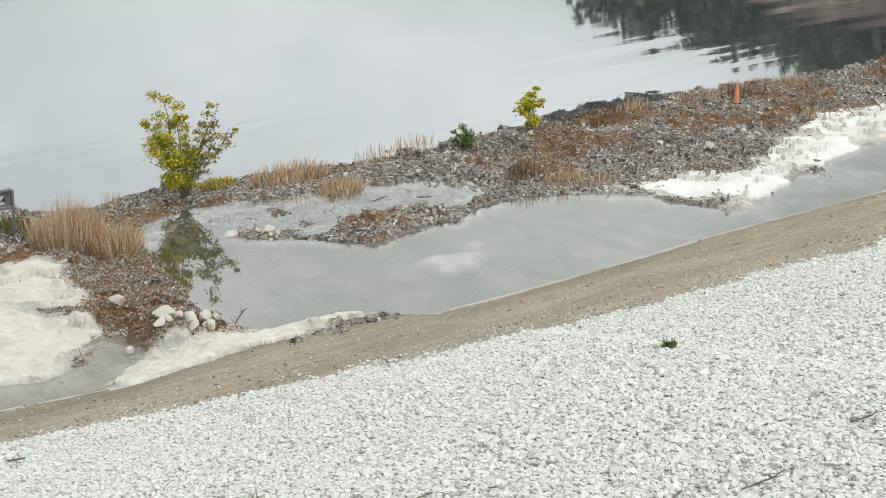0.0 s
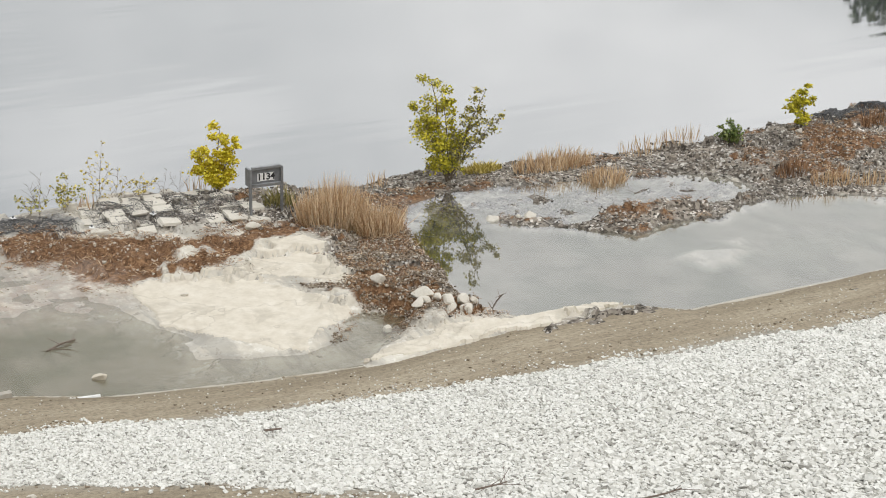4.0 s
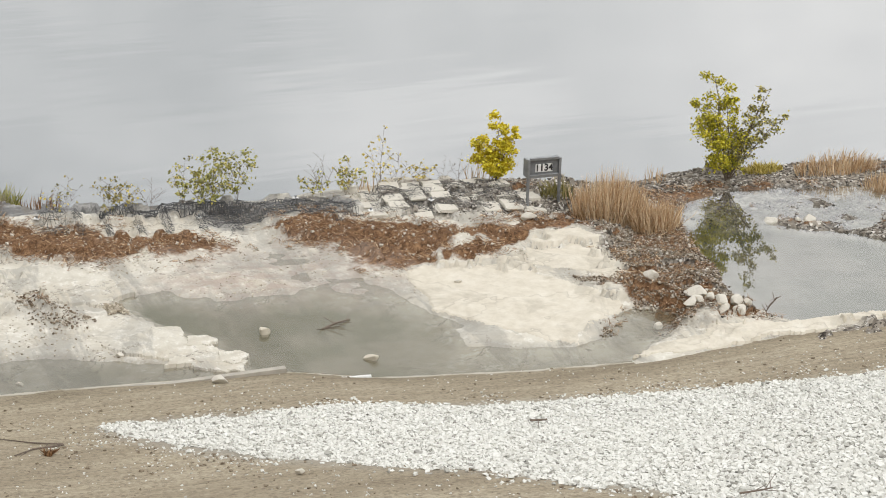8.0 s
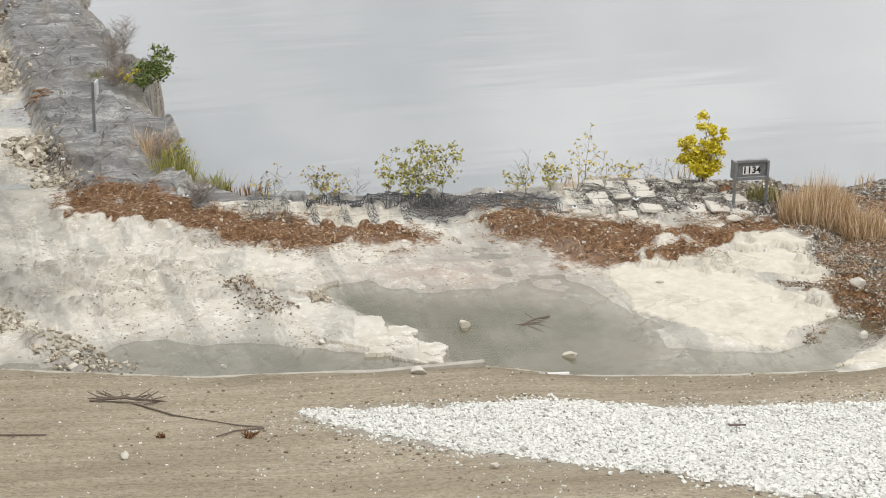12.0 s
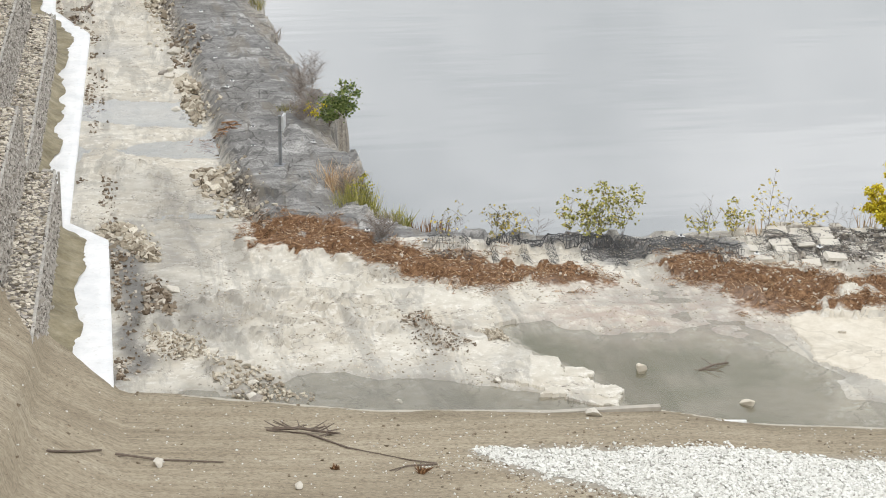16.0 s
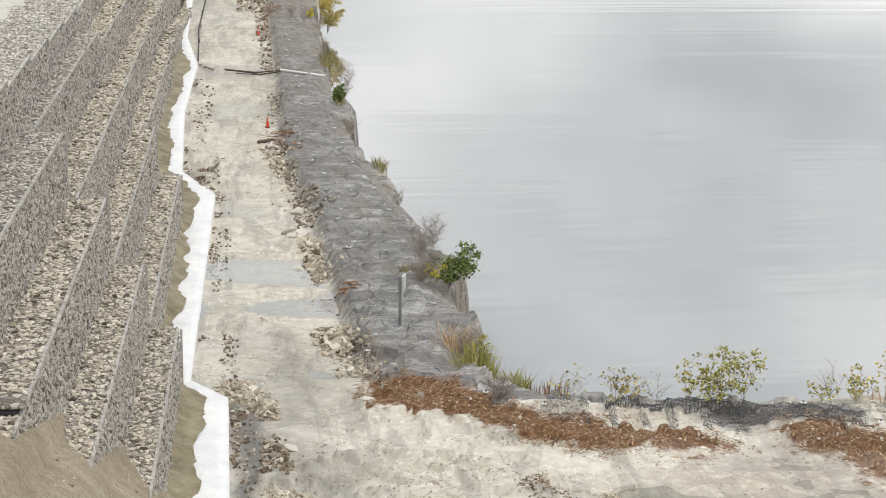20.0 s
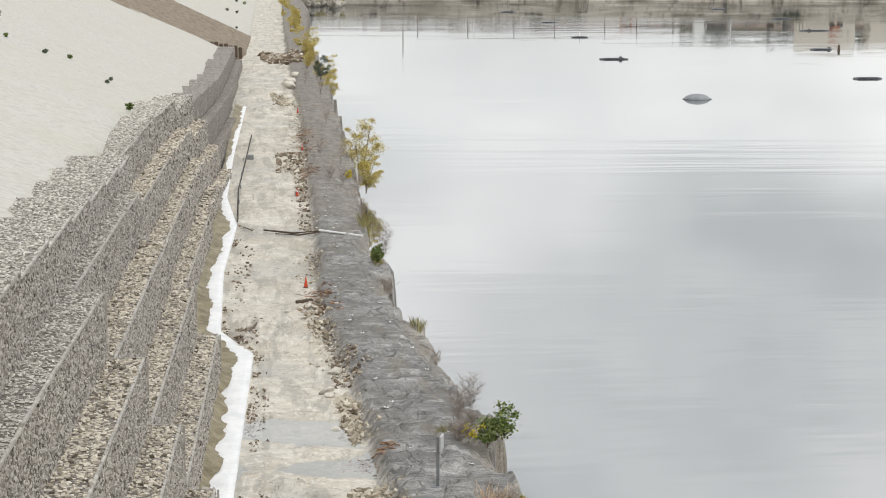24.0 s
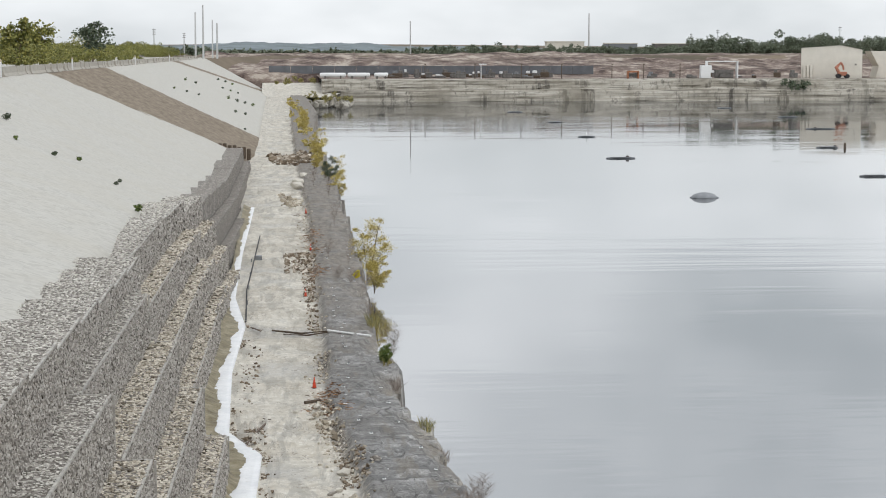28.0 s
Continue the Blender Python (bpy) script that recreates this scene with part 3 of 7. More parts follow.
def blades(name, roots, tips, width, material, parent=None, label="", bend=0.0, seed=0):
    """Thin leaf-like blades, each of two crossed slim triangles with a knee."""
    r = np.random.RandomState(seed)
    roots, tips = np.asarray(roots, float), np.asarray(tips, float)
    n = len(roots)
    d = tips - roots
    side = np.cross(d, r.normal(size=(n, 3)))
    side /= np.linalg.norm(side, axis=1)[:, None] + 1e-9
    side *= np.asarray(width).reshape(-1, 1) * 0.5
    other = np.cross(side, d)
    other *= (np.linalg.norm(side, axis=1) / (np.linalg.norm(other, axis=1) + 1e-9))[:, None]
    knee = roots + d * 0.55 + bend * r.normal(size=(n, 3)) * np.linalg.norm(d, axis=1)[:, None]
    v = np.stack([roots - side, roots + side, knee - side, knee + side, tips, roots + other], 1)
    i = (np.arange(n) * 6)[:, None, None]
    f = np.array([[0, 1, 3], [0, 3, 2], [2, 3, 4], [0, 5, 2], [5, 1, 3]])[None] + i
    return link(name, v.reshape(-1, 3), f.reshape(-1, 3), material, parent, label)


# ---- the lie of the land ----
WATER, LAKE_Z, CREST_Z = 0.0, -1.6, 10.5
TOE_X, TOE_Y = [-8, -3.85, -3.2, -2.53, -2.0, -1.45, -0.7, 0, 4.2, 8.8, 10.1, 11.4, 12.7, 14.4, 17.3, 20.2, 21.1, 25.3, 29.8, 34.9, 60], [66, 44.0, 41.2, 38.4, 35.8, 33.5, 31.4, 29.8, 28.3, 27.7, 27.0, 26.7, 26.4, 26.2, 26.4, 26.4, 25.65, 25.7, 25.9, 25.8, 25.5]
EDGE_X = [5.2, 5.8, 7.0, 9.7, 11.2, 13.0, 14.7, 15.8, 17.8, 19.3, 20.5, 23.8, 26.0, 29.0, 31.0, 34.7, 36.5, 41.1, 45.7, 70]
EDGE_Y = [38.5, 37.4, 37.1, 36.6, 36.3, 36.4, 36.5, 36.3, 35.7, 35.1, 35.5, 35.2, 34.6, 34.3, 34.5, 34.9, 34.5, 34.0, 33.8, 33.5]
SIDE_Y = [36, 38.2, 39.9, 45.1, 49.8, 52.5, 57.2, 61.4, 65, 73, 83, 102, 140, 191, 282, 430, 560]
SIDE_X = [6.6, 5.6, 5.3, 5.9, 5.8, 5.3, 5.4, 5.2, 4.5, 4.7, 4.4, 4.9, 5.5, 5.9, 6.2, 10.0, 14.0]
INNER_Y = [35.5, 38.5, 42.4, 46.5, 54.2, 64.7, 82, 102, 146, 200, 300, 560]
INNER_X = [4.3, 3.0, 2.65, 2.55, 2.35, 1.75, 2.1, 2.2, 2.6, 2.6, 3.0, 5.0]


STRIP_Y = [28.6, 37.5, 38.7, 57.6, 61.1, 73, 85.5, 95.4, 116.9, 150.6, 240]
STRIP_X = [-0.08, -0.08, -0.88, -0.42, -1.5, -1.65, -1.3, -1.95, -1.9, -1.5, -1.2]


def earth_height(x, y):
    # the earth lies flatter over each step of the wall and banks up against the next face
    step = np.interp(x, [-20, -4.2, -3.54, -3.44, -2.71, -2.61, -1.98, -1.88, -1.29, -1.19, 90], [-20, -4.2, -3.86, -3.49, -3.06, -2.66, -2.31, -1.93, -1.60, -1.24, 90])
    x = x + (step - x) * np.clip((y - 17) / 4, 0, 1)
    d = np.interp(x, TOE_X, TOE_Y) - y
    rise = 0.22 * np.where(d > 0, d, d * 2.2) + 0.34 * np.clip((-1.25 - x) / 0.6, 0, 1) * np.clip(d / 2, 0, 1)
    return np.minimum(rise, CREST_Z) + rough(x * 0.4, y, 11, 2.5, 4) * 0.035


BIG_POOL = [(17.6, 28.6), (17.95, 29.5), (18.4, 30.8), (18.9, 31.7), (20.3, 31.7), (22.2, 30.5), (22.9, 29.7), (23.9, 30.0), (25.1, 29.7), (27.1, 30.4), (28.4, 29.7), (29.8, 28.8), (30.0, 27.8), (31.2, 26.5), (30, 25), (20.9, 24.5), (20.2, 26.3), (18.1, 26.7), (17.6, 27.4)]
BACK_POOL = [(18.6, 31.2), (18.8, 32.6), (20.2, 33.7), (22.0, 34.0), (24.1, 33.5), (27.2, 32.3), (27.4, 31.2), (25.6, 30.35), (24.3, 30.8), (22.3, 30.95), (20.0, 31.75)]
MID_POND = [(6.8, 31.6), (7.9, 32.4), (8.4, 31.6), (8.9, 31.3), (9.5, 31.4), (10.6, 31.5), (11.4, 31.1), (12.2, 30.8), (12.3, 29.2), (12.4, 27.9), (13.4, 27.2), (14.4, 27.2), (15.1, 28.0), (16.1, 28.3), (16.3, 27.7), (15.5, 27.1), (14.2, 26.0), (9, 26), (8.3, 28.1), (8.0, 29.5), (7.4, 30.2)]
MOTTLE = [(7.6, 32.3), (8.5, 33.4), (10.3, 33.6), (11.8, 32.6), (12.4, 30.9), (11.3, 30.4), (10.4, 30.9), (9.3, 30.7), (8.3, 31.1)]
INLET = [(14.7, 27.6), (15.2, 28.2), (15.9, 28.4), (15.75, 27.6), (15.2, 27.05), (14.5, 26.5), (13.7, 26.4), (12.6, 26.5), (12.65, 26.9), (13.8, 27.0)]
SIDE_POOL = [(31.6, 26.8), (33.0, 27.7), (34.5, 27.6), (36.3, 28.6), (39, 28.6), (46, 29), (46, 25), (29.8, 25)]
SLAB_POND = [(0.4, 28.6), (0.5, 29.5), (1.6, 29.8), (3.9, 30.1), (5.1, 29.7), (6.4, 28.9), (8, 28.0), (8, 27), (2.5, 27.6)]
SHOALS = [[(22.7, 28.2), (23.4, 28.5), (24.6, 28.0), (24.0, 27.5), (23.0, 27.3)], [(24.3, 28.8), (25.0, 28.6), (24.6, 28.2)]]
LITTERS = [
    [(2.8, 38.4), (3.8, 38.5), (5.0, 37.5), (5.4, 36.4), (6.2, 35.6), (7.7, 35.4), (8.5, 34.8), (9.6, 34.4), (9.6, 33.8), (8.1, 33.5), (7.4, 34.0), (6.3, 33.7), (5.9, 34.4), (4.9, 35.1), (3.9, 35.1), (3.5, 36.0), (2.9, 36.5)],
    [(10.6, 34.6), (11.5, 34.9), (12.5, 34.0), (13.5, 33.5), (15.5, 32.8), (17.0, 32.3), (16.2, 31.5), (14.9, 31.7), (14.5, 31.1), (13.2, 31.2), (12.2, 31.5), (11.7, 32.0), (11.6, 33.1), (10.8, 33.8)],
    [(15.6, 33.3), (16.9, 32.8), (16.7, 32.0), (15.5, 32.3), (15.0, 31.9)],
    [(14.6, 27.4), (15.4, 28.6), (16.3, 29.6), (17.0, 29.2), (17.7, 27.9), (17.7, 27.0), (16.3, 27.1), (16.2, 28.3), (15.1, 28.0)],
]
DARK_LITTER = [(14.2, 27.2), (15.7, 28.6), (15.2, 29.8), (16.4, 30.0), (16.7, 31.6), (16.8, 33.2), (19.0, 32.0), (18.3, 29.9), (17.8, 28.9), (17.7, 27.2), (16.2, 27.1)]
LITTER_B = [(27.6, 30.9), (30.4, 34.2), (36.1, 34.5), (47, 33.6), (47, 31.3), (40.4, 30.7), (36.3, 30.2), (32.3, 29.3), (29.9, 29.4)]
HEAPS = [[(5.1, 32.1), (5.6, 32.5), (5.8, 31.6), (6.3, 30.9), (5.9, 30.4), (5.5, 30.8)], [(6.6, 31.6), (7.0, 31.7), (6.9, 31.0), (6.6, 31.0)], [(0.6, 35.0), (1.1, 34.1), (0.8, 32.7), (0.5, 32.9)], [(1.4, 30.2), (2.2, 29.6), (2.8, 28.9), (1.8, 29.1)]]
CHIPS_A = [(16.2, 31.0), (17.5, 33.0), (18.3, 34.7), (20.2, 35.4), (26, 34.9), (31, 34.9), (28.4, 31.5), (27.2, 32.2), (24.2, 33.4), (21.3, 33.7), (18.7, 32.8), (18, 30), (17.2, 28.8), (15.8, 29.6)]
SAND_BAR = [(30.0, 29.3), (33.2, 28.4), (35.7, 29.6), (38.0, 30.5), (41, 30.2), (47, 30.5), (47, 28.6), (37.7, 28.2), (33.2, 27.6), (31.6, 26.6), (30.4, 28.2)]
BLOCKS = [(12.8, 35.9), (14.6, 36.4), (16.6, 35.7), (17.4, 34.2), (16.3, 33.3), (13.4, 33.8)]
MESH_BERM = [(5.6, 37.3), (9.7, 36.7), (13.2, 36.4), (13.3, 34.8), (12.2, 34.4), (9.8, 35.1), (8, 35.7), (6.0, 36.0)]
DARK_NET = [(7.2, 36.9), (8.9, 36.9), (10.7, 36.3), (12.7, 34.9), (12.2, 34.4), (10.0, 35.2), (9.0, 36.0)]
SLAB_A = [(12.5, 31.35), (13.5, 31.5), (14.65, 31.0), (14.9, 30.2), (15.5, 29.0), (15.6, 28.5), (15.0, 28.0), (14.4, 27.7), (14.0, 27.15), (13.6, 27.35), (13.35, 27.7), (12.95, 28.2), (12.8, 28.9), (12.3, 29.45), (12.35, 30.2)]
SHELF = [(12.0, 30.6), (12.9, 30.2), (13.4, 28.0), (14.1, 27.2), (13.0, 26.7), (11.9, 26.9), (11.6, 27.6), (12.0, 28.4), (11.7, 29.6)]
SLAB_B = [(15.1, 32.0), (15.5, 32.25), (16.4, 32.15), (16.6, 31.8), (16.25, 31.4), (16.4, 30.15), (15.9, 29.7), (15.25, 30.4), (14.85, 31.1)]


def bench_fields(x, y):
    """Height and cover of the rock bench."""
    wob = rough(x, y, 5, 1.6, 4, 0.55)
    small = rough(x, y, 25, 0.5, 3, 0.6)
    sx, sy = x + rough(x, y, 41, 1.1, 4, 0.6) * 0.2, y + rough(x, y, 61, 1.1, 4, 0.6) * 0.2
    edge = np.where(y < 37.2, np.interp(x, EDGE_X, EDGE_Y) - y, -1e3)
    edge = np.maximum(edge, np.interp(y, SIDE_Y, SIDE_X) - x + 0.22 * rough(x, y, 71, 3.0, 4, 0.7) + 0.16 * np.floor(2.5 * rough(x * 0.2, y, 73, 2.4, 3, 0.6)) / 2.5 * (y > 38))
    smooth_bed = np.maximum.reduce([soft(inside(x, y, p) + 0.35, 0.5) for p in (SLAB_A, SLAB_B, LITTERS[1])])
    slabs = np.floor(4 * rough(x, y, 151, 3.5, 5, 0.6)) / 4 * (1 - smooth_bed)
    z = 0.07 + 0.018 * wob + 0.012 * small + 0.05 * slabs
    mottle = soft(inside(sx, sy, MOTTLE), 0.8)
    for pool, depth in ((BIG_POOL, 0.30), (BACK_POOL, 0.11), (MID_POND, 0.2), (SIDE_POOL, 0.16), (SLAB_POND, 0.08)):
        d = inside(sx, sy, pool)
        if pool is BIG_POOL:
            depth = np.interp(x, [20, 23, 25], [0.30, 0.22, 0.15])
        steep = np.interp(x, [17, 22, 25], [1.2, 1.0, 0.35]) if pool is BIG_POOL else 0.30
        z = z - np.clip(d * steep + 0.07, 0, depth) - soft(d, 0.4) * 0.03
    z = z * (1 - mottle) + mottle * (0.02 + 0.05 * wob + 0.03 * small)
    shelf = soft(inside(sx, sy, SHELF), 0.9)
    z = z + shelf * (1 - soft(z + 0.01, 0.03)) * (0.085 + 0.03 * wob)
    back = soft(inside(sx, sy, BACK_POOL), 0.6)
    z = z + back * (0.012 + 0.06 * small)
    shoal = np.maximum.reduce([soft(inside(sx, sy, s), 0.3) for s in SHOALS])
    z = z * (1 - shoal) + shoal * (-0.015 + 0.01 * small)
    litter = np.maximum.reduce([soft(inside(sx, sy, p), 0.7) for p in LITTERS])
    ridge = soft(inside(sx, sy, LITTER_B), 1.0)
    slab_free = 1 - np.maximum(soft(inside(x, y, SLAB_A), 0.3), soft(inside(x, y, SLAB_B), 0.3))
    bars = np.exp(-((sx - 23.3) / 0.65) ** 2 - ((sy - 30.4) / 0.3) ** 2) + 0.8 * np.exp(-((sx - 21.3) / 0.8) ** 2 - ((sy - 31.5 + (x - 21.4) * 0.3) / 0.2) ** 2) + 0.7 * np.exp(-((sx - 25.0) / 1.2) ** 2 - ((sy - 30.55) / 0.25) ** 2)
    z = z + 0.22 * np.clip(bars, 0, 1) + litter * (0.05 + 0.06 * np.minimum(np.abs(small + wob), 1.0))
    bare = soft(inside(sx, sy, SAND_BAR), 0.7)
    rim = soft(0.55 - np.abs(y - np.interp(x, TOE_X, TOE_Y) - 0.25), 0.5)
    dark_floor = (y < 37.5) * soft(sx - 16.6 + 0.1 * (sy - 28), 0.8) * (1 - bare) * (1 - rim)
    dark_litter = soft(inside(sx, sy, DARK_LITTER), 0.7)
    inlet = soft(inside(sx, sy, INLET), 0.35)
    heaps = np.maximum.reduce([soft(inside(sx, sy, p), 0.4) for p in HEAPS])
    chips = np.maximum.reduce([soft(inside(sx, sy, CHIPS_A), 0.8), 0.9 * dark_floor * soft(z + 0.05, 0.04), 0.9 * dark_litter, 0.45 * heaps, 0.6 * back, 0.6 * soft(inside(sx, sy, BLOCKS), 0.4)])
    litter = np.maximum(litter * np.clip(1.05 + 0.8 * rough(x, y, 131, 1.1, 4, 0.65), 0, 1), ridge * np.clip(0.06 + 0.9 * rough(x, y, 133, 2.2, 4, 0.65), 0, 1)) * (1 - bare)
    litter = np.maximum(litter, 0.85 * dark_floor * soft(z + 0.04, 0.05) * np.clip(0.02 + 0.9 * rough(x, y, 135, 1.6, 4, 0.6), 0, 1))
    litter = np.maximum.reduce([litter, dark_litter * np.clip(0.82 + 0.7 * rough(x, y, 137, 0.9, 4, 0.7), 0, 1), bars * 0.75, 0.35 * heaps])
    litter, chips = litter * slab_free * (1 - shoal), chips * slab_free * (1 - shoal)
    z = z + chips * 0.05 * np.abs(wob) + bare * 0.05 + 0.05 * heaps + 0.04 * dark_litter * (1 - soft(0.02 - z, 0.05))
    right = soft(inside(sx, sy, LITTER_B), 3.0) * np.clip((y - 29.5) / 4, 0, 1)
    z = z + 0.22 * right + 0.05 * ridge * np.abs(small)
    z = z * (1 - inlet) - 0.09 * inlet
    litter, chips = litter * (1 - 0.8 * inlet), chips * (1 - 0.5 * inlet)
    berm = soft(inside(sx, sy, MESH_BERM), 1.0)
    net = soft(inside(sx, sy, DARK_NET), 0.6)
    z = z + 0.09 * berm + 0.06 * soft(inside(sx, sy, BLOCKS), 1.0)
    inner = x - np.interp(y, INNER_Y, INNER_X)
    ledge = np.where(y > 36.5, soft(inner, 0.7), 0) * soft(edge, 0.4)
    step = np.clip(inner / 0.28, 0, 1) * np.where(y > 37, np.clip((y - 37) / 3, 0, 1), 0)
    z = z * (1 - step) + step * (0.37 + 0.012 * small + 0.03 * np.floor(3 * lattice(x * 0.6, y, 171, 2.6)) / 3)
    z = np.where(x < np.interp(y, STRIP_Y, STRIP_X) + 0.06, np.minimum(z, 0.07), z)
    along = (y > 39) & (inner < 0)
    z = z - np.where(along, 0.06 * soft(0.25 - np.abs((y - 48.4) / 1.5) ** 2, 0.5) + 0.07 * soft(0.4 - np.abs((y - 44.5) / 1.2) ** 2, 0.5), 0)
    brow = np.where(y > 38.2, np.clip(1 - edge / 1.0, 0, 1) * np.clip(0.55 + 1.1 * rough(x, y, 181, 2.0, 3, 0.6), 0, 1), 0)
    z = z - np.floor(brow * 4 + 0.25 * small) / 4 * 0.5 * (z > 0.1)
    crust = step * np.clip(1.25 - inner / 1.7 + 0.8 * wob, 0, 1)
    worn = np.where(inner < 0.4, np.clip((y - 52) / 25, 0, 1) * np.clip(1.0 + inner / 3.2, 0.35, 1), 0)
    drop = np.clip(-edge * 5 + 0.2, 0, 1)
    z = z - drop * drop * (3 - 2 * drop) * 3.4
    rubble = np.where(y > 38, np.exp(-(inner / 0.38) ** 2) * np.clip(0.6 + 0.9 * rough(x * 0.3, y, 91, 4.0, 2), 0, 1), 0)
    chips = np.maximum.reduce([chips, bars, 0.75 * rubble, 0.9 * ridge, 0.55 * net])
    ledge = np.maximum.reduce([ledge, 0.58 * berm + 0.3 * net, np.where(drop > 0.15, 1.0, 0.0), 0.5 * soft(inside(sx, sy, BLOCKS), 0.5)])
    wet = soft(0.03 - z, 0.06) * soft(z + 0.015, 0.03)
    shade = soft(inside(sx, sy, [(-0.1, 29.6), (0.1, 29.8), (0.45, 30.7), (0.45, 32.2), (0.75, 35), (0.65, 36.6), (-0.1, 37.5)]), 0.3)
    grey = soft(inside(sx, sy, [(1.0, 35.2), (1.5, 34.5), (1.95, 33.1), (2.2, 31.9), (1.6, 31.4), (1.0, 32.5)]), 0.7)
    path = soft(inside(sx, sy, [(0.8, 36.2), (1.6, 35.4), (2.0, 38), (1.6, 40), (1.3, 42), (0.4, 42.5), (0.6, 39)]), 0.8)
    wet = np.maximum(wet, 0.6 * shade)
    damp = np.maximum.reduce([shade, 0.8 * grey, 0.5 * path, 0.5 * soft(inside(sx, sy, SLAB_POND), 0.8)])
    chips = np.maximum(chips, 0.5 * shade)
    # bed colour darkens with depth: silt plus painted-in dimming of deep water
    silt_and_depth = np.clip((-z - 0.03) / 0.11, 0, 1) * np.interp(x, [7, 9, 12, 14, 20, 24, 26], [0.85, 0.85, 0.8, 0.8, 1.0, 0.9, 0.75]) * (y < 33) * (1 - 0.65 * shelf)
    return z, dict(silt_and_depth=silt_and_depth, pink=mottle, litter=litter * np.where(drop > 0.3, 0, 1), chips=chips, ledge=ledge, wet=wet, damp=damp, crust=crust, brow=brow, worn=worn)


def bench_height(x, y):
    return float(bench_fields(np.array([float(x)]), np.array([float(y)]))[0][0])


def sheet(name, xs, ys, fields, material, label):
    x, y = np.meshgrid(xs, ys)
    z, masks = fields(x.ravel(), y.ravel())
    ob = link(name, np.stack([x.ravel(), y.ravel(), z], -1), grid_faces(len(xs), len(ys)), material, smooth=True)
    layers(ob, **masks)
    return tagged(ob, label, "ground", kind="structure")


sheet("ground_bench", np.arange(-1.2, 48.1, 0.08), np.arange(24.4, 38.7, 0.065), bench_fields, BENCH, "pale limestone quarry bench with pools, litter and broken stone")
far_rows = 38.6 + 522 * (np.linspace(0, 1, 560) ** 2.3 * 0.93 + np.linspace(0, 1, 560) * 0.07)
sheet("ground_bench_track", np.arange(-4.0, 9.1, 0.10), far_rows, bench_fields, BENCH, "pale rock track between the gabion wall and the dark ledge")


def earth_fields(x, y):
    z = earth_height(x, y)
    d = np.interp(x, TOE_X, TOE_Y) - y
    bed = soft(inside(x, y, GRAVEL), 0.4)
    return z, dict(wet=soft(0.35 - d + 0.3 * lattice(x, y, 9, 0.8), 0.7), bed=bed, rim=soft(0.10 - np.abs(d - 0.05 + 0.06 * lattice(x, y, 19, 1.1)), 0.2) * (x > 1))


GRAVEL = [(5.4, 25.2), (8.7, 24.7), (12.2, 24.0), (15.0, 23.2), (18.3, 22.5), (23.5, 22.2), (29.2, 21.6), (40, 20.6), (40, 6), (14, 9), (10.9, 18.2), (9.9, 19.4), (8.3, 20.7), (7.0, 22.0), (6.0, 23.2), (5.3, 24.6)]
sheet("ground_embankment", np.concatenate([np.arange(-9, 0, 0.15), np.arange(0, 42, 0.15), np.arange(42, 70, 2.0)]), np.concatenate([np.arange(-40, 8, 3.0), np.arange(8, 36, 0.12)]), earth_fields, EARTH, "brown raked earth embankment sloping down to the bench")

# ---- water ----
def water_sheet(name, x0, y0, x1, y1, z, material, label, category):
    ob = link(name, [(x0, y0, z), (x1, y0, z), (x1, y1, z), (x0, y1, z)], [(0, 1, 2, 3)], material)
    return tagged(ob, label, category, kind="structure")


water_sheet("water_lake", -2000, 20, 3000, 640, LAKE_Z, LAKE, "wide calm grey quarry lake reflecting an overcast sky", "lake")
water_sheet("water_pools", 17.0, 24.0, 46.0, 34.4, WATER, POOL, "shallow clear rain pools lying on the rock bench", "pool")
water_sheet("water_pond", 0.2, 24.0, 17.0, 34.4, WATER, POND, "shallow silty olive pond lying on the rock bench", "pond")
water_sheet("water_track_puddles", -1.0, 39.0, 2.6, 52.0, 0.03, POOL, "shallow puddles on the pale track", "puddle")


# ---- gabion wall ----
JOGS = [(24, 38.4), (38.4, 54.6), (54.6, 80.5), (80.5, 92), (92, 104.5), (104.5, 115), (115, 126), (126, 138), (138, 150), (150, 175), (175, 202)]
FACES = [(1.36, 1.02), (1.63, 1.34), (2.75, 2.28), (2.5, 2.36), (2.5, 2.33), (2.48, 2.3), (2.46, 2.3), (2.44, 2.28), (2.42, 2.26), (2.4, 2.2), (2.35, 2.15)]
FRONTS = [1.08, 1.77, 2.5, 3.33]
TIER = 1.38


def run_of(k, y):
    for i, (a, b) in enumerate(JOGS):
        a, b = a + (k * 0.1 if i else 0), b + k * 0.1
        if y < b:
            break
    return i, a, b


def sunk(y):
    """How far the wall has sunk into the ground; as it sinks its tiers step out towards the track."""
    return float(np.interp(y, [80.5, 92, 107, 145, 185], [0, 0.5, 1.5, 2.75, 3.2]))


def gabion_front(k, y):
    """x of the face of tier k (0 lowest) at y; the wall runs in slightly turned lengths with jogs between."""
    i, a, b = run_of(k, y)
    f = min(max((y - a) / (b - a), 0), 1)
    shrink = np.interp(y, [80, 100], [1.0, 0.92])
    return -((FRONTS[k] - 1.08) * shrink + FACES[i][0] + (FACES[i][1] - FACES[i][0]) * f) + 0.36 * sunk(y)


def tier_top(k, y):
    """Height of the top of tier k: level along the near lengths, then sinking towards the far end."""
    return (k + 1) * TIER - sunk(y)


def fill_top(y):
    """Height of the gravel fill behind the wall; a fifth tier holds it along the near lengths."""
    return np.interp(y, [20, 30, 59, 70, 84, 92, 107, 145, 185, 246], [7.1, 6.95, 6.0, 5.65, 5.5, 5.0, 4.0, 2.75, 2.3, 2.1])


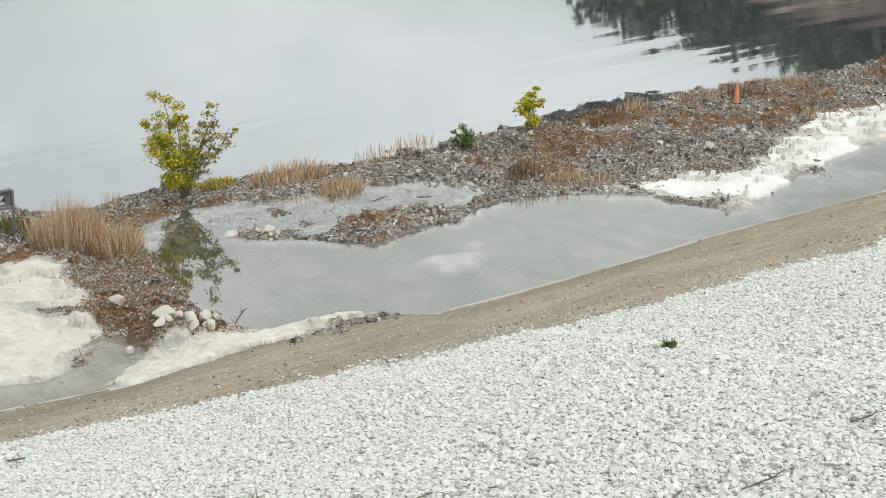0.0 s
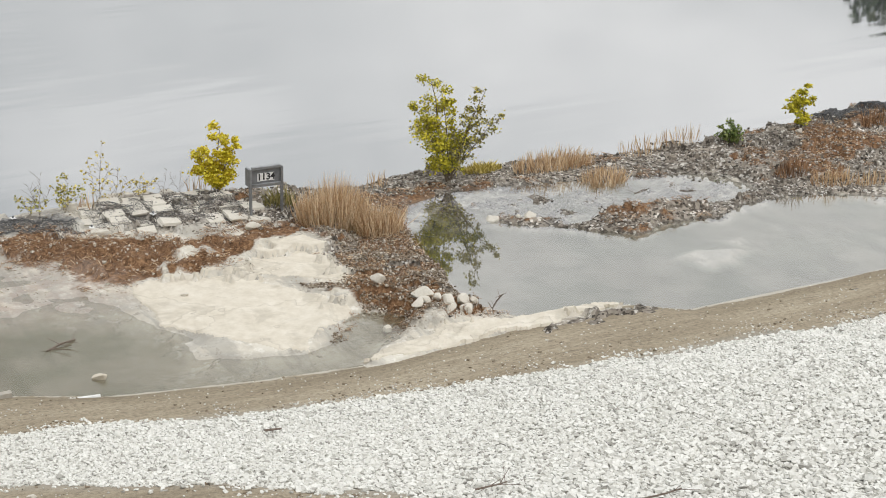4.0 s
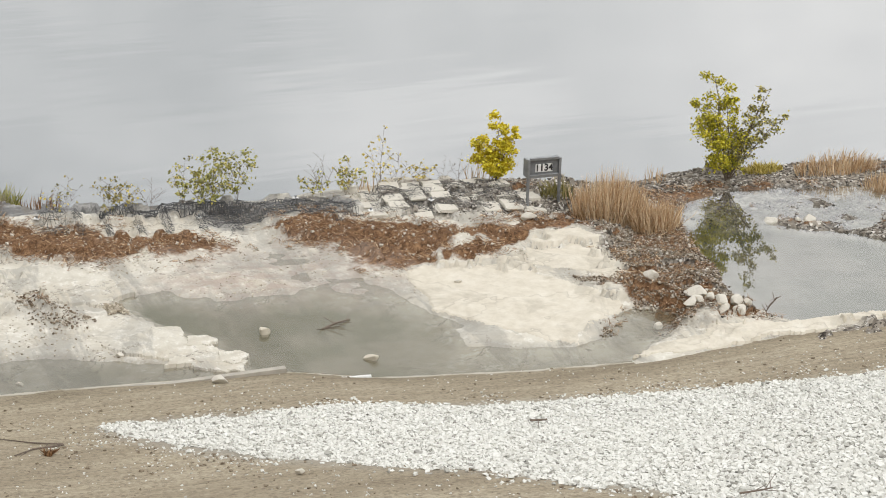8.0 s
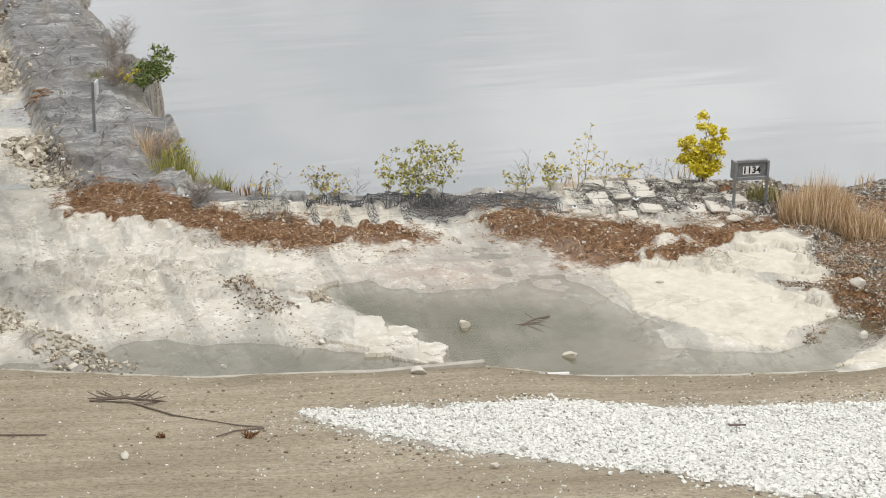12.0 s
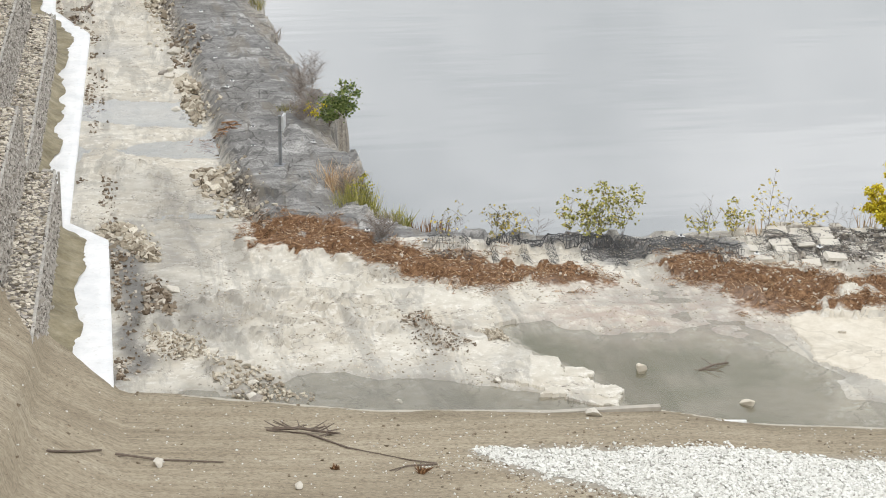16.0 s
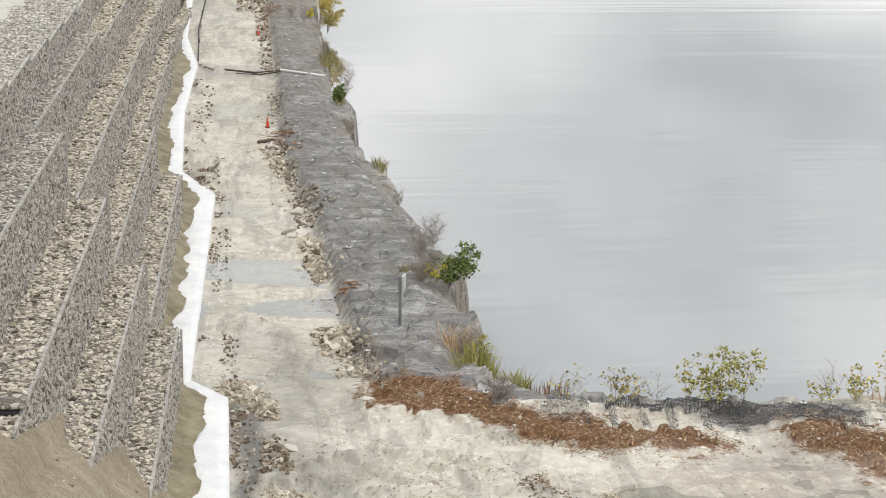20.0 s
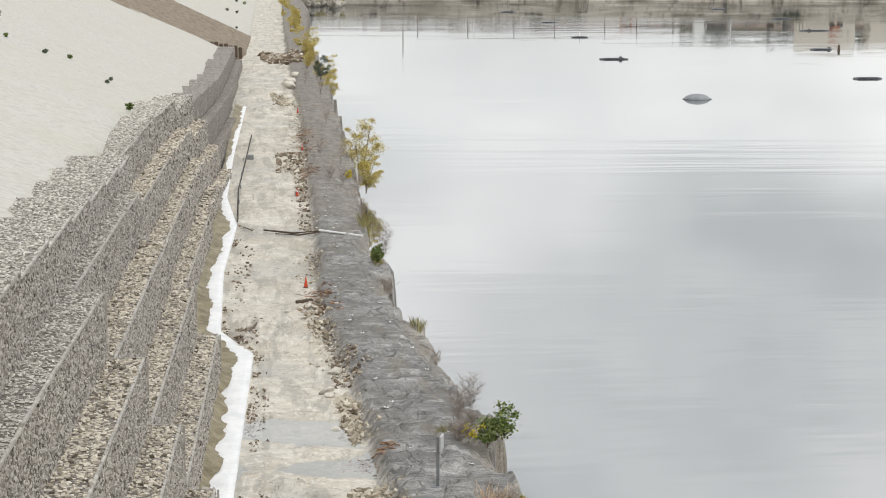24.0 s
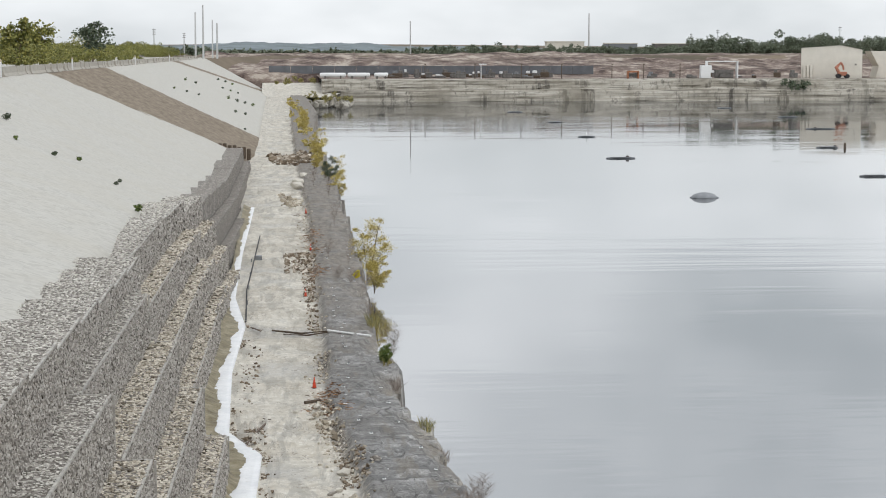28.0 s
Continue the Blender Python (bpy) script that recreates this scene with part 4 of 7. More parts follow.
def slope_toe(y):
    return np.interp(y, [20, 35.6, 51.6, 71, 86, 98, 115, 145, 200, 230, 260, 600], [-5.1, -5.26, -5.67, -5.67, -5.95, -5.4, -5.1, -4.9, -4.7, -2.2, -2.0, -1.5])


gabion_wall = base("gabion_wall", (0, 0, 0), 0, "stepped gabion wall of wire baskets filled with grey-brown stone", "retaining wall")
gr = np.random.RandomState(17)
# pale strips added to trace the edges of the wire baskets
WIRE_EDGE = plain("pale_wire_edge", (0.42, 0.40, 0.365), 0.8, vary=0.35, scale=5.0)
face_at, face_size, top_at, top_size, crown_at, crown_size = [], [], [], [], [], []
for k in range(5):
    for i, (a, b) in enumerate(JOGS if k < 4 else [(24, 42), (42, 60)]):
        a, b = a + (k * 0.1 if i and k < 4 else 0), b + (k * 0.1 if k < 4 else 0)
        n = max(2, round((b - a) / 4))
        cuts = np.linspace(a, b, n + 1)
        for j, (c, d) in enumerate(zip(cuts, cuts[1:])):
            x0, x1 = (gabion_front(k, c + 1e-3), gabion_front(k, d - 1e-3)) if k < 4 else (-4.2, -4.2)
            back = (min(x0, x1) - 2.2) if k < 3 else min(slope_toe(c), slope_toe(d)) - 0.4
            z0 = k * TIER - (0 if k else 0.25)
            z1 = tier_top(k, (a + b) / 2) - 0.03 * gr.rand() if k < 4 else float(fill_top((c + d) / 2))
            z2 = z1
            if z2 < 0.15:
                continue
            z0 = min(z0, z2 - 1.3)
            bm = bmesh.new()
            v = [bm.verts.new(p) for p in ((x0, c, z0), (x1, d, z0), (back, d, z0), (back, c, z0), (x0 - 0.1, c, z1), (x1 - 0.1, d, z2), (back, d, z2), (back, c, z1))]
            for f in ((0, 1, 5, 4), (1, 2, 6, 5), (2, 3, 7, 6), (3, 0, 4, 7), (4, 5, 6, 7), (3, 2, 1, 0)):
                bm.faces.new([v[q] for q in f])
            basket = part("basket", bm, GABION_CORE, gabion_wall)
            if c < 92:
                bm = bmesh.new()
                e = 0.026
                v = [bm.verts.new(p) for p in ((x0 - 0.1 + e, c + 0.02, z1 - e), (x1 - 0.1 + e, d - 0.02, z2 - e), (x1 - 0.1 - e, d - 0.02, z2 - e), (x0 - 0.1 - e, c + 0.02, z1 - e), (x0 - 0.1 + e, c + 0.02, z1 + e), (x1 - 0.1 + e, d - 0.02, z2 + e), (x1 - 0.1 - e, d - 0.02, z2 + e), (x0 - 0.1 - e, c + 0.02, z1 + e))]
                for f in ((0, 1, 5, 4), (1, 2, 6, 5), (2, 3, 7, 6), (3, 0, 4, 7), (4, 5, 6, 7), (3, 2, 1, 0)):
                    bm.faces.new([v[q] for q in f])
                part("wire_selvedge", bm, WIRE_EDGE, basket, "pale laced wire edge")
                if j == n - 1 and k < 4:
                    bm = bmesh.new()
                    box(bm, x1 - 0.55, d - 0.03, z2 + 0.005, 0.9, 0.05, 0.05)
                    part("end_selvedge", bm, WIRE_EDGE, basket, "pale laced wire edge")
                    bm = bmesh.new()
                    box(bm, x1 - 0.03, d - 0.02, (z0 + z2) / 2, 0.05, 0.05, z2 - z0)
                    part("corner_selvedge", bm, WIRE_EDGE, basket, "pale laced wire edge")
            if c > 104:
                continue
            s = 0.085 if c < 50 else 0.11 if c < 74 else 0.17
            u, w = np.meshgrid(np.arange(c, d, s * 1.5), np.arange(z0, z1 + 0.02, s * 0.72))
            u, w = u.ravel() + gr.uniform(-0.5, 0.5, u.size) * s * 1.5, w.ravel() + gr.uniform(-0.5, 0.5, w.size) * s * 0.72
            t = (u - c) / (d - c)
            face_at.append(np.stack([x0 + (x1 - x0) * t - 0.1 * (w - z0) / (z1 - z0) - 0.01, u, w], -1))
            face_size.append(s * gr.uniform(1.1, 1.7, u.size))
            depth = (FRONTS[k + 1] - FRONTS[k] + 0.25) if k < 3 else -back + max(x0, x1) if c > 56 or k == 4 else 1.4
            u, w = np.meshgrid(np.arange(c, d, s), np.arange(0.07, depth, s))
            u, w = u.ravel() + gr.uniform(-0.4, 0.4, u.size) * s, w.ravel() + gr.uniform(-0.4, 0.4, w.size) * s
            t = (u - c) / (d - c)
            (top_at if k < 3 else crown_at).append(np.stack([x0 + (x1 - x0) * t - 0.1 - w, u, z1 + gr.uniform(-0.03, 0.02, u.size)], -1))
            (top_size if k < 3 else crown_size).append(s * gr.uniform(0.75, 1.35, u.size))
            # the end of each length, where the next one stands back
            if j == n - 1 and c < 62:
                u, w = np.meshgrid(np.arange(0, 0.9, s), np.arange(z0, z1, s * 0.9))
                u, w = u.ravel() + gr.uniform(-0.4, 0.4, u.size) * s, w.ravel() + gr.uniform(-0.4, 0.4, w.size) * s
                face_at.append(np.stack([x1 - 0.1 - u, np.full(u.size, d), w], -1))
                face_size.append(s * gr.uniform(1.1, 1.7, u.size))
face_at, top_at, face_size, top_size = np.concatenate(face_at), np.concatenate(top_at), np.concatenate(face_size), np.concatenate(top_size)
near = np.where((face_at[:, 1] > 26) & (face_at[:, 1] < 42) & (face_at[:, 2] > 0.1))[0][::23][:300]
keep = np.ones(len(face_at), bool)
keep[near] = False
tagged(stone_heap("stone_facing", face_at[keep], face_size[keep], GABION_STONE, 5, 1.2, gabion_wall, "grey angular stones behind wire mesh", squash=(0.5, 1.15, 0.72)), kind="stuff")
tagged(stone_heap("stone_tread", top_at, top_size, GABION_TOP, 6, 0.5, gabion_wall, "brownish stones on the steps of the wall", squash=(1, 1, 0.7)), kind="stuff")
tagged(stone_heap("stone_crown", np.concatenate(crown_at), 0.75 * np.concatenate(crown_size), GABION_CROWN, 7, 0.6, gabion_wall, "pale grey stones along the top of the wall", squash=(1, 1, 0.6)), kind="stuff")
pr = random.Random(4)
for q in near:
    stone_part("stone", face_at[q], face_size[q], GABION_STONE, gabion_wall, pr)


# black block standing in for the shaded gap between earth and wall end
cover = base("fabric_cover", (-3.35, 25.0, 3.7), 0, "black block in place of the shaded gap at the near end of the wall", "fabric")
bm = bmesh.new()
box(bm, 0, 0, 0.27, 0.92, 0.5, 0.56, 0.06)
bmesh.ops.subdivide_edges(bm, edges=bm.edges[:], cuts=2, use_grid_fill=True)
for v in bm.verts:
    v.co += Vector((noise.noise(v.co * 5), noise.noise(v.co * 5 + Vector((9, 0, 0))), 0.6 * noise.noise(v.co * 4 + Vector((0, 7, 0))))) * 0.06
part("sheet", bm, BLACK, cover)
bm = bmesh.new()
box(bm, 0.1, 0.02, 0.57, 0.9, 0.56, 0.06, 0.02)
part("cap_stone", bm, GABION_CORE, cover)


# ---- west slope and its crest ----
def slope_fields(x, y):
    top = np.where(y < 202, fill_top(y) - 0.1, np.interp(y, [202, 232], [2.0, 0.15]))
    xt = slope_toe(y)
    f = np.clip((xt - x) / (xt + 21.0), -0.3, 1)
    z = top + (CREST_Z - top) * f + 0.06 * rough(x, y, 33, 6.0, 3)
    z = np.where(f < 0, top + f * 40, z)
    s = (y - (182 + 23 * (1 - f))) / (63 + 7 * (1 - f))
    second = np.abs(y - 420 - 160 * (1 - f)) / 10
    return z, dict(bed=1 - np.maximum(soft(0.5 - np.abs(s - 0.5), 0.12), soft(1 - second, 0.5)))


sheet("ground_west_slope", np.concatenate([[-60, -40, -26], np.arange(-22, -1, 0.4)]), np.concatenate([np.arange(22, 120, 1.2), np.arange(120, 730, 3.0)]), slope_fields, SLOPE, "pale gravel embankment slope with a bare brown earth strip")

# ---- white liner strip and the mud beside it ----
ys = np.concatenate([np.arange(28.6, 70, 0.08), np.arange(70, 152, 0.4)])
right = np.interp(ys, STRIP_Y, STRIP_X)
ragged = np.interp(ys, [50, 85, 150], [1.0, 0.72, 0.42]) * (0.60 + 0.15 * rough(ys, ys * 0, 201, 1.5, 3, 0.35) - 0.1 * np.sin(ys * 0.33))
cols = np.linspace(0, 1, 7)
v = np.stack([right[:, None] - cols[None] * ragged[:, None], np.repeat(ys[:, None], 7, 1), 0.12 + 0.02 * (1 - (2 * cols[None] - 1) ** 4) + 0.012 * rough(np.repeat(ys[:, None], 7, 1), cols[None] * 3, 77, 0.8, 3)], -1)
v[:, 0, 2] = 0.03
v[:, 1, 0] = v[:, 0, 0] - 0.012
liner = link("white_liner_strip", v.reshape(-1, 3), grid_faces(7, len(ys)), LINER, smooth=True)
tagged(liner, "white drainage liner strip with a ragged muddy edge", "liner", kind="structure")
wall_x = np.minimum(np.array([gabion_front(0, q) for q in ys]) + 0.05, np.where(ys > 70, -2.2, 0.0))
cols = np.linspace(0, 1, 9)
span = (right - ragged + 0.1) - (wall_x - 0.15)
xm = (wall_x - 0.15)[:, None] + cols[None] * span[:, None]
ym = np.repeat(ys[:, None], 9, 1)
v = np.stack([xm, ym, 0.13 + 0.25 * (1 - cols[None]) ** 1.5 + 0.05 * rough(xm, ym, 88, 0.9, 4, 0.6)], -1)
mud = link("mud_ditch", v.reshape(-1, 3), grid_faces(9, len(ys)), MUD, smooth=True)
tagged(mud, "ochre mud bank along the foot of the wall", "mud", kind="structure")

# ---- white riprap on the embankment ----
r = np.random.RandomState(8)
def scatter_grid(step, y0, y1):
    x, y = np.meshgrid(np.arange(5, 36, step), np.arange(y0, y1, step * 0.9))
    x, y = (x + r.uniform(-0.45, 0.45, x.shape) * step).ravel(), (y + r.uniform(-0.45, 0.45, y.shape) * step).ravel()
    d = inside(x, y, GRAVEL) + 0.25 * rough(x, y, 15, 0.9, 3)
    seen = ((y > 20.2 - 1.5 * (x - 9.9)) | (x < 12)) & (y > 10) & (y > 0.763 * x - 2)
    use = seen & ((d > 0) | ((d > -0.5) & (r.rand(d.size) < 0.10 * np.clip(1 + d * 2, 0, 1))))
    x, y = x[use], y[use]
    return x, y, step * r.uniform(0.8, 1.5, x.size) * np.where(r.rand(x.size) < 0.05, 1.5, 1.0)


grades = [scatter_grid(0.060, 10.5, 18.0), scatter_grid(0.050, 18.0, 20.5), scatter_grid(0.042, 20.5, 25.4)]
gx, gy, size = (np.concatenate(c) for c in zip(*grades))
gz = earth_height(gx, gy) + r.uniform(-0.015, 0.025, gx.size) * size / 0.06
pick = np.where((gx > 10.5) & (gx < 17) & (gy < 19.5))[0]
pick = pick[:: max(1, len(pick) // 300)][:300]
keep = np.ones(gx.size, bool)
keep[pick] = False
riprap = stone_heap("riprap_gravel", np.stack([gx, gy, gz], -1)[keep], size[keep] * 1.06, WHITE_STONE, 9, 0.65, squash=(1, 1, 0.8))
tagged(riprap, "loose white crushed limestone spread over the embankment", "gravel", kind="stuff")
for q in pick:
    stone_part("stone", (gx[q], gy[q], gz[q]), size[q], WHITE_STONE, riprap, pr)

# pebbles strewn on the bare earth
px_, py_ = r.uniform(-3, 36, 150000), r.uniform(12, 30, 150000)
dd = np.interp(px_, TOE_X, TOE_Y) - py_
near_gravel = inside(px_, py_, GRAVEL)
use = (dd > 0.05) & (dd < 14) & (near_gravel < -0.05) & (r.rand(150000) < np.clip(0.035 + 1.1 * np.exp(near_gravel * 1.6) * (0.6 + rough(px_, py_, 17, 0.8, 2)), 0, 1))
px_, py_ = px_[use], py_[use]
half_ = r.rand(px_.size) < 0.62
spot = np.stack([px_, py_, earth_height(px_, py_) + 0.004], -1)
tagged(stone_heap("scattered_pebbles", spot[half_], r.uniform(0.010, 0.034, half_.sum()), WHITE_STONE, 19), "small pale pebbles strewn over bare brown earth", "pebbles", kind="stuff")
tagged(stone_heap("earth_clods", spot[~half_], 0.012 + 0.05 * r.rand((~half_).sum()) ** 3, plain("earth_clod", (0.22, 0.175, 0.125), 0.95, vary=0.5, scale=30.0), 20), "small brown clods of earth on the embankment", "clods", kind="stuff")


# ---- plants ----
def leaf_cloud(name, centres, size, material, parent, seed, label="", droop=0.3):
    """Small folded leaves, four triangles each."""
    r = np.random.RandomState(seed)
    c = np.asarray(centres, float)
    n = len(c)
    u = r.normal(size=(n, 3)) * np.array([1, 1, 0.6])
    u[:, 2] -= droop
    u /= np.linalg.norm(u, axis=1)[:, None]
    w = np.cross(u, r.normal(size=(n, 3)))
    w /= np.linalg.norm(w, axis=1)[:, None]
    h = np.cross(u, w)
    s = (size * r.uniform(0.65, 1.25, n))[:, None]
    v = np.stack([c, c + u * s * 0.45 + w * s * 0.42 + h * s * 0.12, c + u * s, c + u * s * 0.45 - w * s * 0.42 + h * s * 0.12], 1)
    f = np.array([[0, 1, 2], [0, 2, 3]])[None] + (np.arange(n) * 4)[:, None, None]
    return link(name, v.reshape(-1, 3), f.reshape(-1, 3), material, parent, label)


def sapling(name, at, stems, leaf, leaf_size, per_twig, label, seed, bark=BARK, group="", category="tree", twigs=9, radius=0.018, spread=0.28, second=None, twig=0.007):
    """stems: (lean x, lean y, height, leafiness, breadth) of each stem rising from the root."""
    r = random.Random(seed)
    root = base(name, at, 0, label, category, group)
    bm = bmesh.new()
    crowns, others = [], []
    for lx, ly, h, full, broad in stems:
        pts = [Vector((0, 0, -0.05))]
        for i in range(1, 6):
            f = i / 5
            pts.append(Vector((lx * f ** 1.2 + r.uniform(-1, 1) * 0.025 * h, ly * f ** 1.2 + r.uniform(-1, 1) * 0.025 * h, h * f)))
        tube(bm, pts, [radius * h / 1.5 * (1 - 0.16 * i) for i in range(6)], 5)
        for k in range(twigs):
            f = 0.18 + 0.82 * (k + r.random()) / twigs
            i = min(int(f * 5), 4)
            p = pts[i].lerp(pts[i + 1], f * 5 - i)
            a = r.uniform(0, 2 * math.pi)
            reach = broad * (1.15 - 0.75 * abs(f - 0.5) * 2 * 0.8) * r.uniform(0.55, 1.1)
            tip = p + Vector((math.cos(a) * reach, math.sin(a) * reach, reach * r.uniform(0.25, 0.9)))
            mid = p.lerp(tip, 0.5) + Vector((0, 0, 0.06 * reach))
            tube(bm, [p, mid, tip], [twig, twig * 0.7, twig * 0.3], 3)
            heart = p.lerp(tip, r.uniform(0.7, 1.0))
            for _ in range(int(per_twig * full)):
                q = (heart if r.random() < 0.7 else p.lerp(tip, r.uniform(0.25, 1.08))) + Vector((r.gauss(0, 1), r.gauss(0, 1), r.gauss(0, 0.7))) * spread * reach
                (others if second and r.random() < (second[1] if full < 0.7 else second[1] * 0.2) else crowns).append(q)
    part("trunk", bm, bark, root)
    if crowns:
        leaf_cloud("crown", crowns, leaf_size, leaf, root, seed)
    if others:
        leaf_cloud("darker_leaves", others, leaf_size, second[0], root, seed + 1)
    return root


def on_bench(x, y, dz=0.0):
    return (x, y, bench_height(x, y) + dz)


sapling("cottonwood_sapling", on_bench(21.15, 34.35), [(-0.38, 0.2, 2.3, 1.2, 0.42), (-0.66, 0.35, 1.7, 1.2, 0.42), (-0.12, 0.0, 1.95, 1.2, 0.38), (-0.4, 0.2, 1.25, 1.2, 0.45), (-0.15, 0.1, 0.9, 1.0, 0.4), (0.7, -0.42, 2.1, 0.55, 0.36), (0.95, -0.55, 1.5, 0.5, 0.36), (0.5, -0.3, 1.75, 0.55, 0.3), (0.7, -0.4, 1.1, 0.35, 0.36)], LEAF_LIME, 0.058, 95, "two-stemmed cottonwood sapling with green and yellow autumn leaves", 21, twigs=12, spread=0.26, second=(LEAF_DULL, 0.75))
sapling("cottonwood_sapling", on_bench(16.05, 35.5), [(0.06, 0, 1.55, 1.2, 0.27), (-0.42, 0.1, 1.02, 1.2, 0.26), (0.42, -0.1, 1.2, 1.2, 0.24), (-0.25, 0.05, 0.62, 1.1, 0.32), (0.15, 0, 0.75, 1.0, 0.32)], LEAF_YELLOW, 0.062, 95, "small cottonwood sapling with bright yellow leaves", 22, twigs=9, spread=0.24)
sapling("cottonwood_sapling", on_bench(30.7, 33.5), [(0.08, 0, 1.1, 1.1, 0.26), (-0.16, 0.05, 0.8, 1, 0.26), (0.2, 0, 0.9, 1, 0.26)], LEAF_LIME, 0.085, 34, "young yellow-green sapling on the litter mound", 23, twigs=9, spread=0.25, second=(LEAF_YELLOW, 0.5))
sapling("small_bush", on_bench(28.6, 33.6), [(0.1, 0, 0.5, 1, 0.24), (-0.2, 0, 0.42, 1, 0.22), (0.25, 0, 0.4, 1, 0.22)], LEAF_GREEN, 0.075, 22, "low dark green bush on broken stone", 24, category="bush", twigs=8)
LEAF_OLIVE = make_leaf("olive_leaf", (0.18, 0.185, 0.05), (0.34, 0.33, 0.10), (0.50, 0.45, 0.16))
for i, (x, y, h, full, broad, kind) in enumerate([(6.75, 36.45, 0.5, 0.12, 0.2, 0), (6.95, 36.4, 0.75, 0.08, 0.2, 0), (7.8, 36.35, 0.8, 0.35, 0.34, 0), (8.15, 36.4, 0.55, 0.3, 0.3, 0), (8.68, 36.4, 0.65, 0.04, 0.22, 0), (9.35, 36.3, 0.9, 0.6, 0.22, 1), (9.7, 36.2, 0.7, 1.0, 0.36, 1), (10.0, 36.2, 1.3, 1.1, 0.42, 1), (10.45, 36.1, 1.05, 0.9, 0.36, 1), (12.2, 35.8, 0.95, 0.05, 0.3, 0), (12.0, 35.8, 0.4, 0.3, 0.25, 1), (12.75, 35.8, 0.72, 0.6, 0.28, 1), (13.55, 36.0, 1.3, 0.22, 0.26, 2), (13.9, 35.9, 0.8, 0.08, 0.25, 2), (14.35, 35.8, 0.45, 0.25, 0.25, 2), (14.95, 35.8, 0.6, 0.03, 0.12, 0), (15.3, 35.8, 0.6, 0.06, 0.12, 0)]):
    sapling("shrub", on_bench(x, y), [(0.08, 0, h, full, broad), (-0.2, 0.05, h * 0.75, full, broad), (0.28, 0, h * 0.68, full, broad)], (LEAF_DULL, LEAF_OLIVE, LEAF_OCHRE)[kind], 0.07, 15, ("thin nearly bare shrub at the water's edge" if full < 0.5 else "sparse green and yellow shrub at the water's edge"), 40 + i, TWIG, "shrubs along the lake edge", "shrub", twigs=8, radius=0.009, spread=0.24, second=(LEAF_OCHRE, 0.3), twig=0.005)
# plants on and under the dark ledge
sapling("ledge_bush", (5.45, 45.6, 0.25), [(0.35, 0.1, 0.95, 1.2, 0.38), (0.55, 0.0, 0.75, 1.2, 0.36), (0.15, 0.2, 0.6, 1.0, 0.36), (0.5, -0.2, 0.5, 1.2, 0.34)], LEAF_GREEN, 0.075, 30, "dense green bush leaning out over the lake", 61, category="bush", twigs=12)
sapling("ledge_bush", (4.95, 45.4, 0.42), [(0.0, 0, 0.35, 1.2, 0.25), (0.2, 0, 0.35, 1.0, 0.25)], LEAF_YELLOW, 0.06, 15, "small yellow-green bush on the ledge", 62, category="bush", twigs=7)
for i, (x, y, h) in enumerate([(4.9, 47.5, 0.9), (5.3, 48.4, 1.1), (5.0, 46.5, 0.7), (4.7, 45.3, 0.6), (4.7, 75.5, 1.6), (4.9, 76.5, 1.3), (5.2, 39.9, 0.8), (6.3, 38.4, 0.9), (4.0, 98.0, 0.9), (4.3, 108.0, 1.6), (4.6, 90.0, 1.2), (4.2, 131.0, 1.9), (4.6, 158.0, 2.0), (3.6, 170.0, 2.2), (4.9, 180.0, 2.2), (5.4, 36.5, 0.6), (4.3, 85.0, 1.0), (4.5, 93.0, 1.1), (3.3, 99.0, 0.8), (3.2, 111.0, 1.1)]):
    sapling("bare_shrub", on_bench(x, y), [(0.15, 0, h, 0, 0.4), (-0.2, 0.1, h * 0.9, 0, 0.35), (0.3, -0.1, h * 0.8, 0, 0.35), (0.05, 0.2, h * 0.85, 0, 0.35)], LEAF_GREEN, 0.05, 0, "bare brown twiggy shrub on the rock ledge", 80 + i, TWIG_PALE, "bare shrubs on the ledge", "shrub", twigs=60 if y < 80 else 26, radius=0.005, twig=0.0028 + 0.00004 * y)
for i, (x, y, h, mat, label) in enumerate([(5.9, 113.0, 3.6, LEAF_OCHRE, "yellow-leaved tree at the foot of the ledge"), (6.0, 107.0, 2.0, LEAF_OCHRE, "low yellow-leaved tree at the foot of the ledge"), (5.9, 186.0, 3.4, LEAF_OCHRE, "yellow-leaved tree at the foot of the ledge"), (6.0, 172.0, 2.6, LEAF_OCHRE, "yellow-leaved tree at the foot of the ledge"), (6.0, 250.0, 3.6, LEAF_OCHRE, "yellow-leaved tree at the foot of the ledge"), (5.2, 205.0, 2.0, LEAF_OCHRE, "yellow-leaved tree at the edge of the ledge"), (5.5, 178.0, 2.2, LEAF_DARK, "dark green bush at the edge of the ledge"), (4.6, 196.0, 1.6, LEAF_OCHRE, "yellow-green tree on the far ledge"), (5.0, 222.0, 1.9, LEAF_OCHRE, "yellow-leaved tree at the edge of the ledge"), (5.0, 290.0, 2.2, LEAF_OCHRE, "yellow-green tree on the far ledge"), (5.6, 330.0, 2.2, LEAF_OCHRE, "yellow-green tree on the far ledge"), (4.6, 73.5, 0.7, LEAF_GREEN, "small grey-green bush hanging at the ledge edge"), (4.7, 101.0, 0.5, LEAF_YELLOW, "small yellow bush on the ledge")]):
    z = bench_height(x - 0.6, y) if "foot" not in label else LAKE_Z + 0.5
    sapling("ledge_tree", (x - 0.3, y, z - 0.1), [(0.25 * h, 0, h, 0.9, 0.24 * h), (-0.1 * h, 0.1 * h, 0.8 * h, 0.9, 0.22 * h), (0.3 * h, -0.1 * h, 0.6 * h, 0.9, 0.22 * h)], mat, 0.04 + 0.011 * h, 150, label, 120 + i, twigs=13, radius=0.02, group="trees along the ledge")


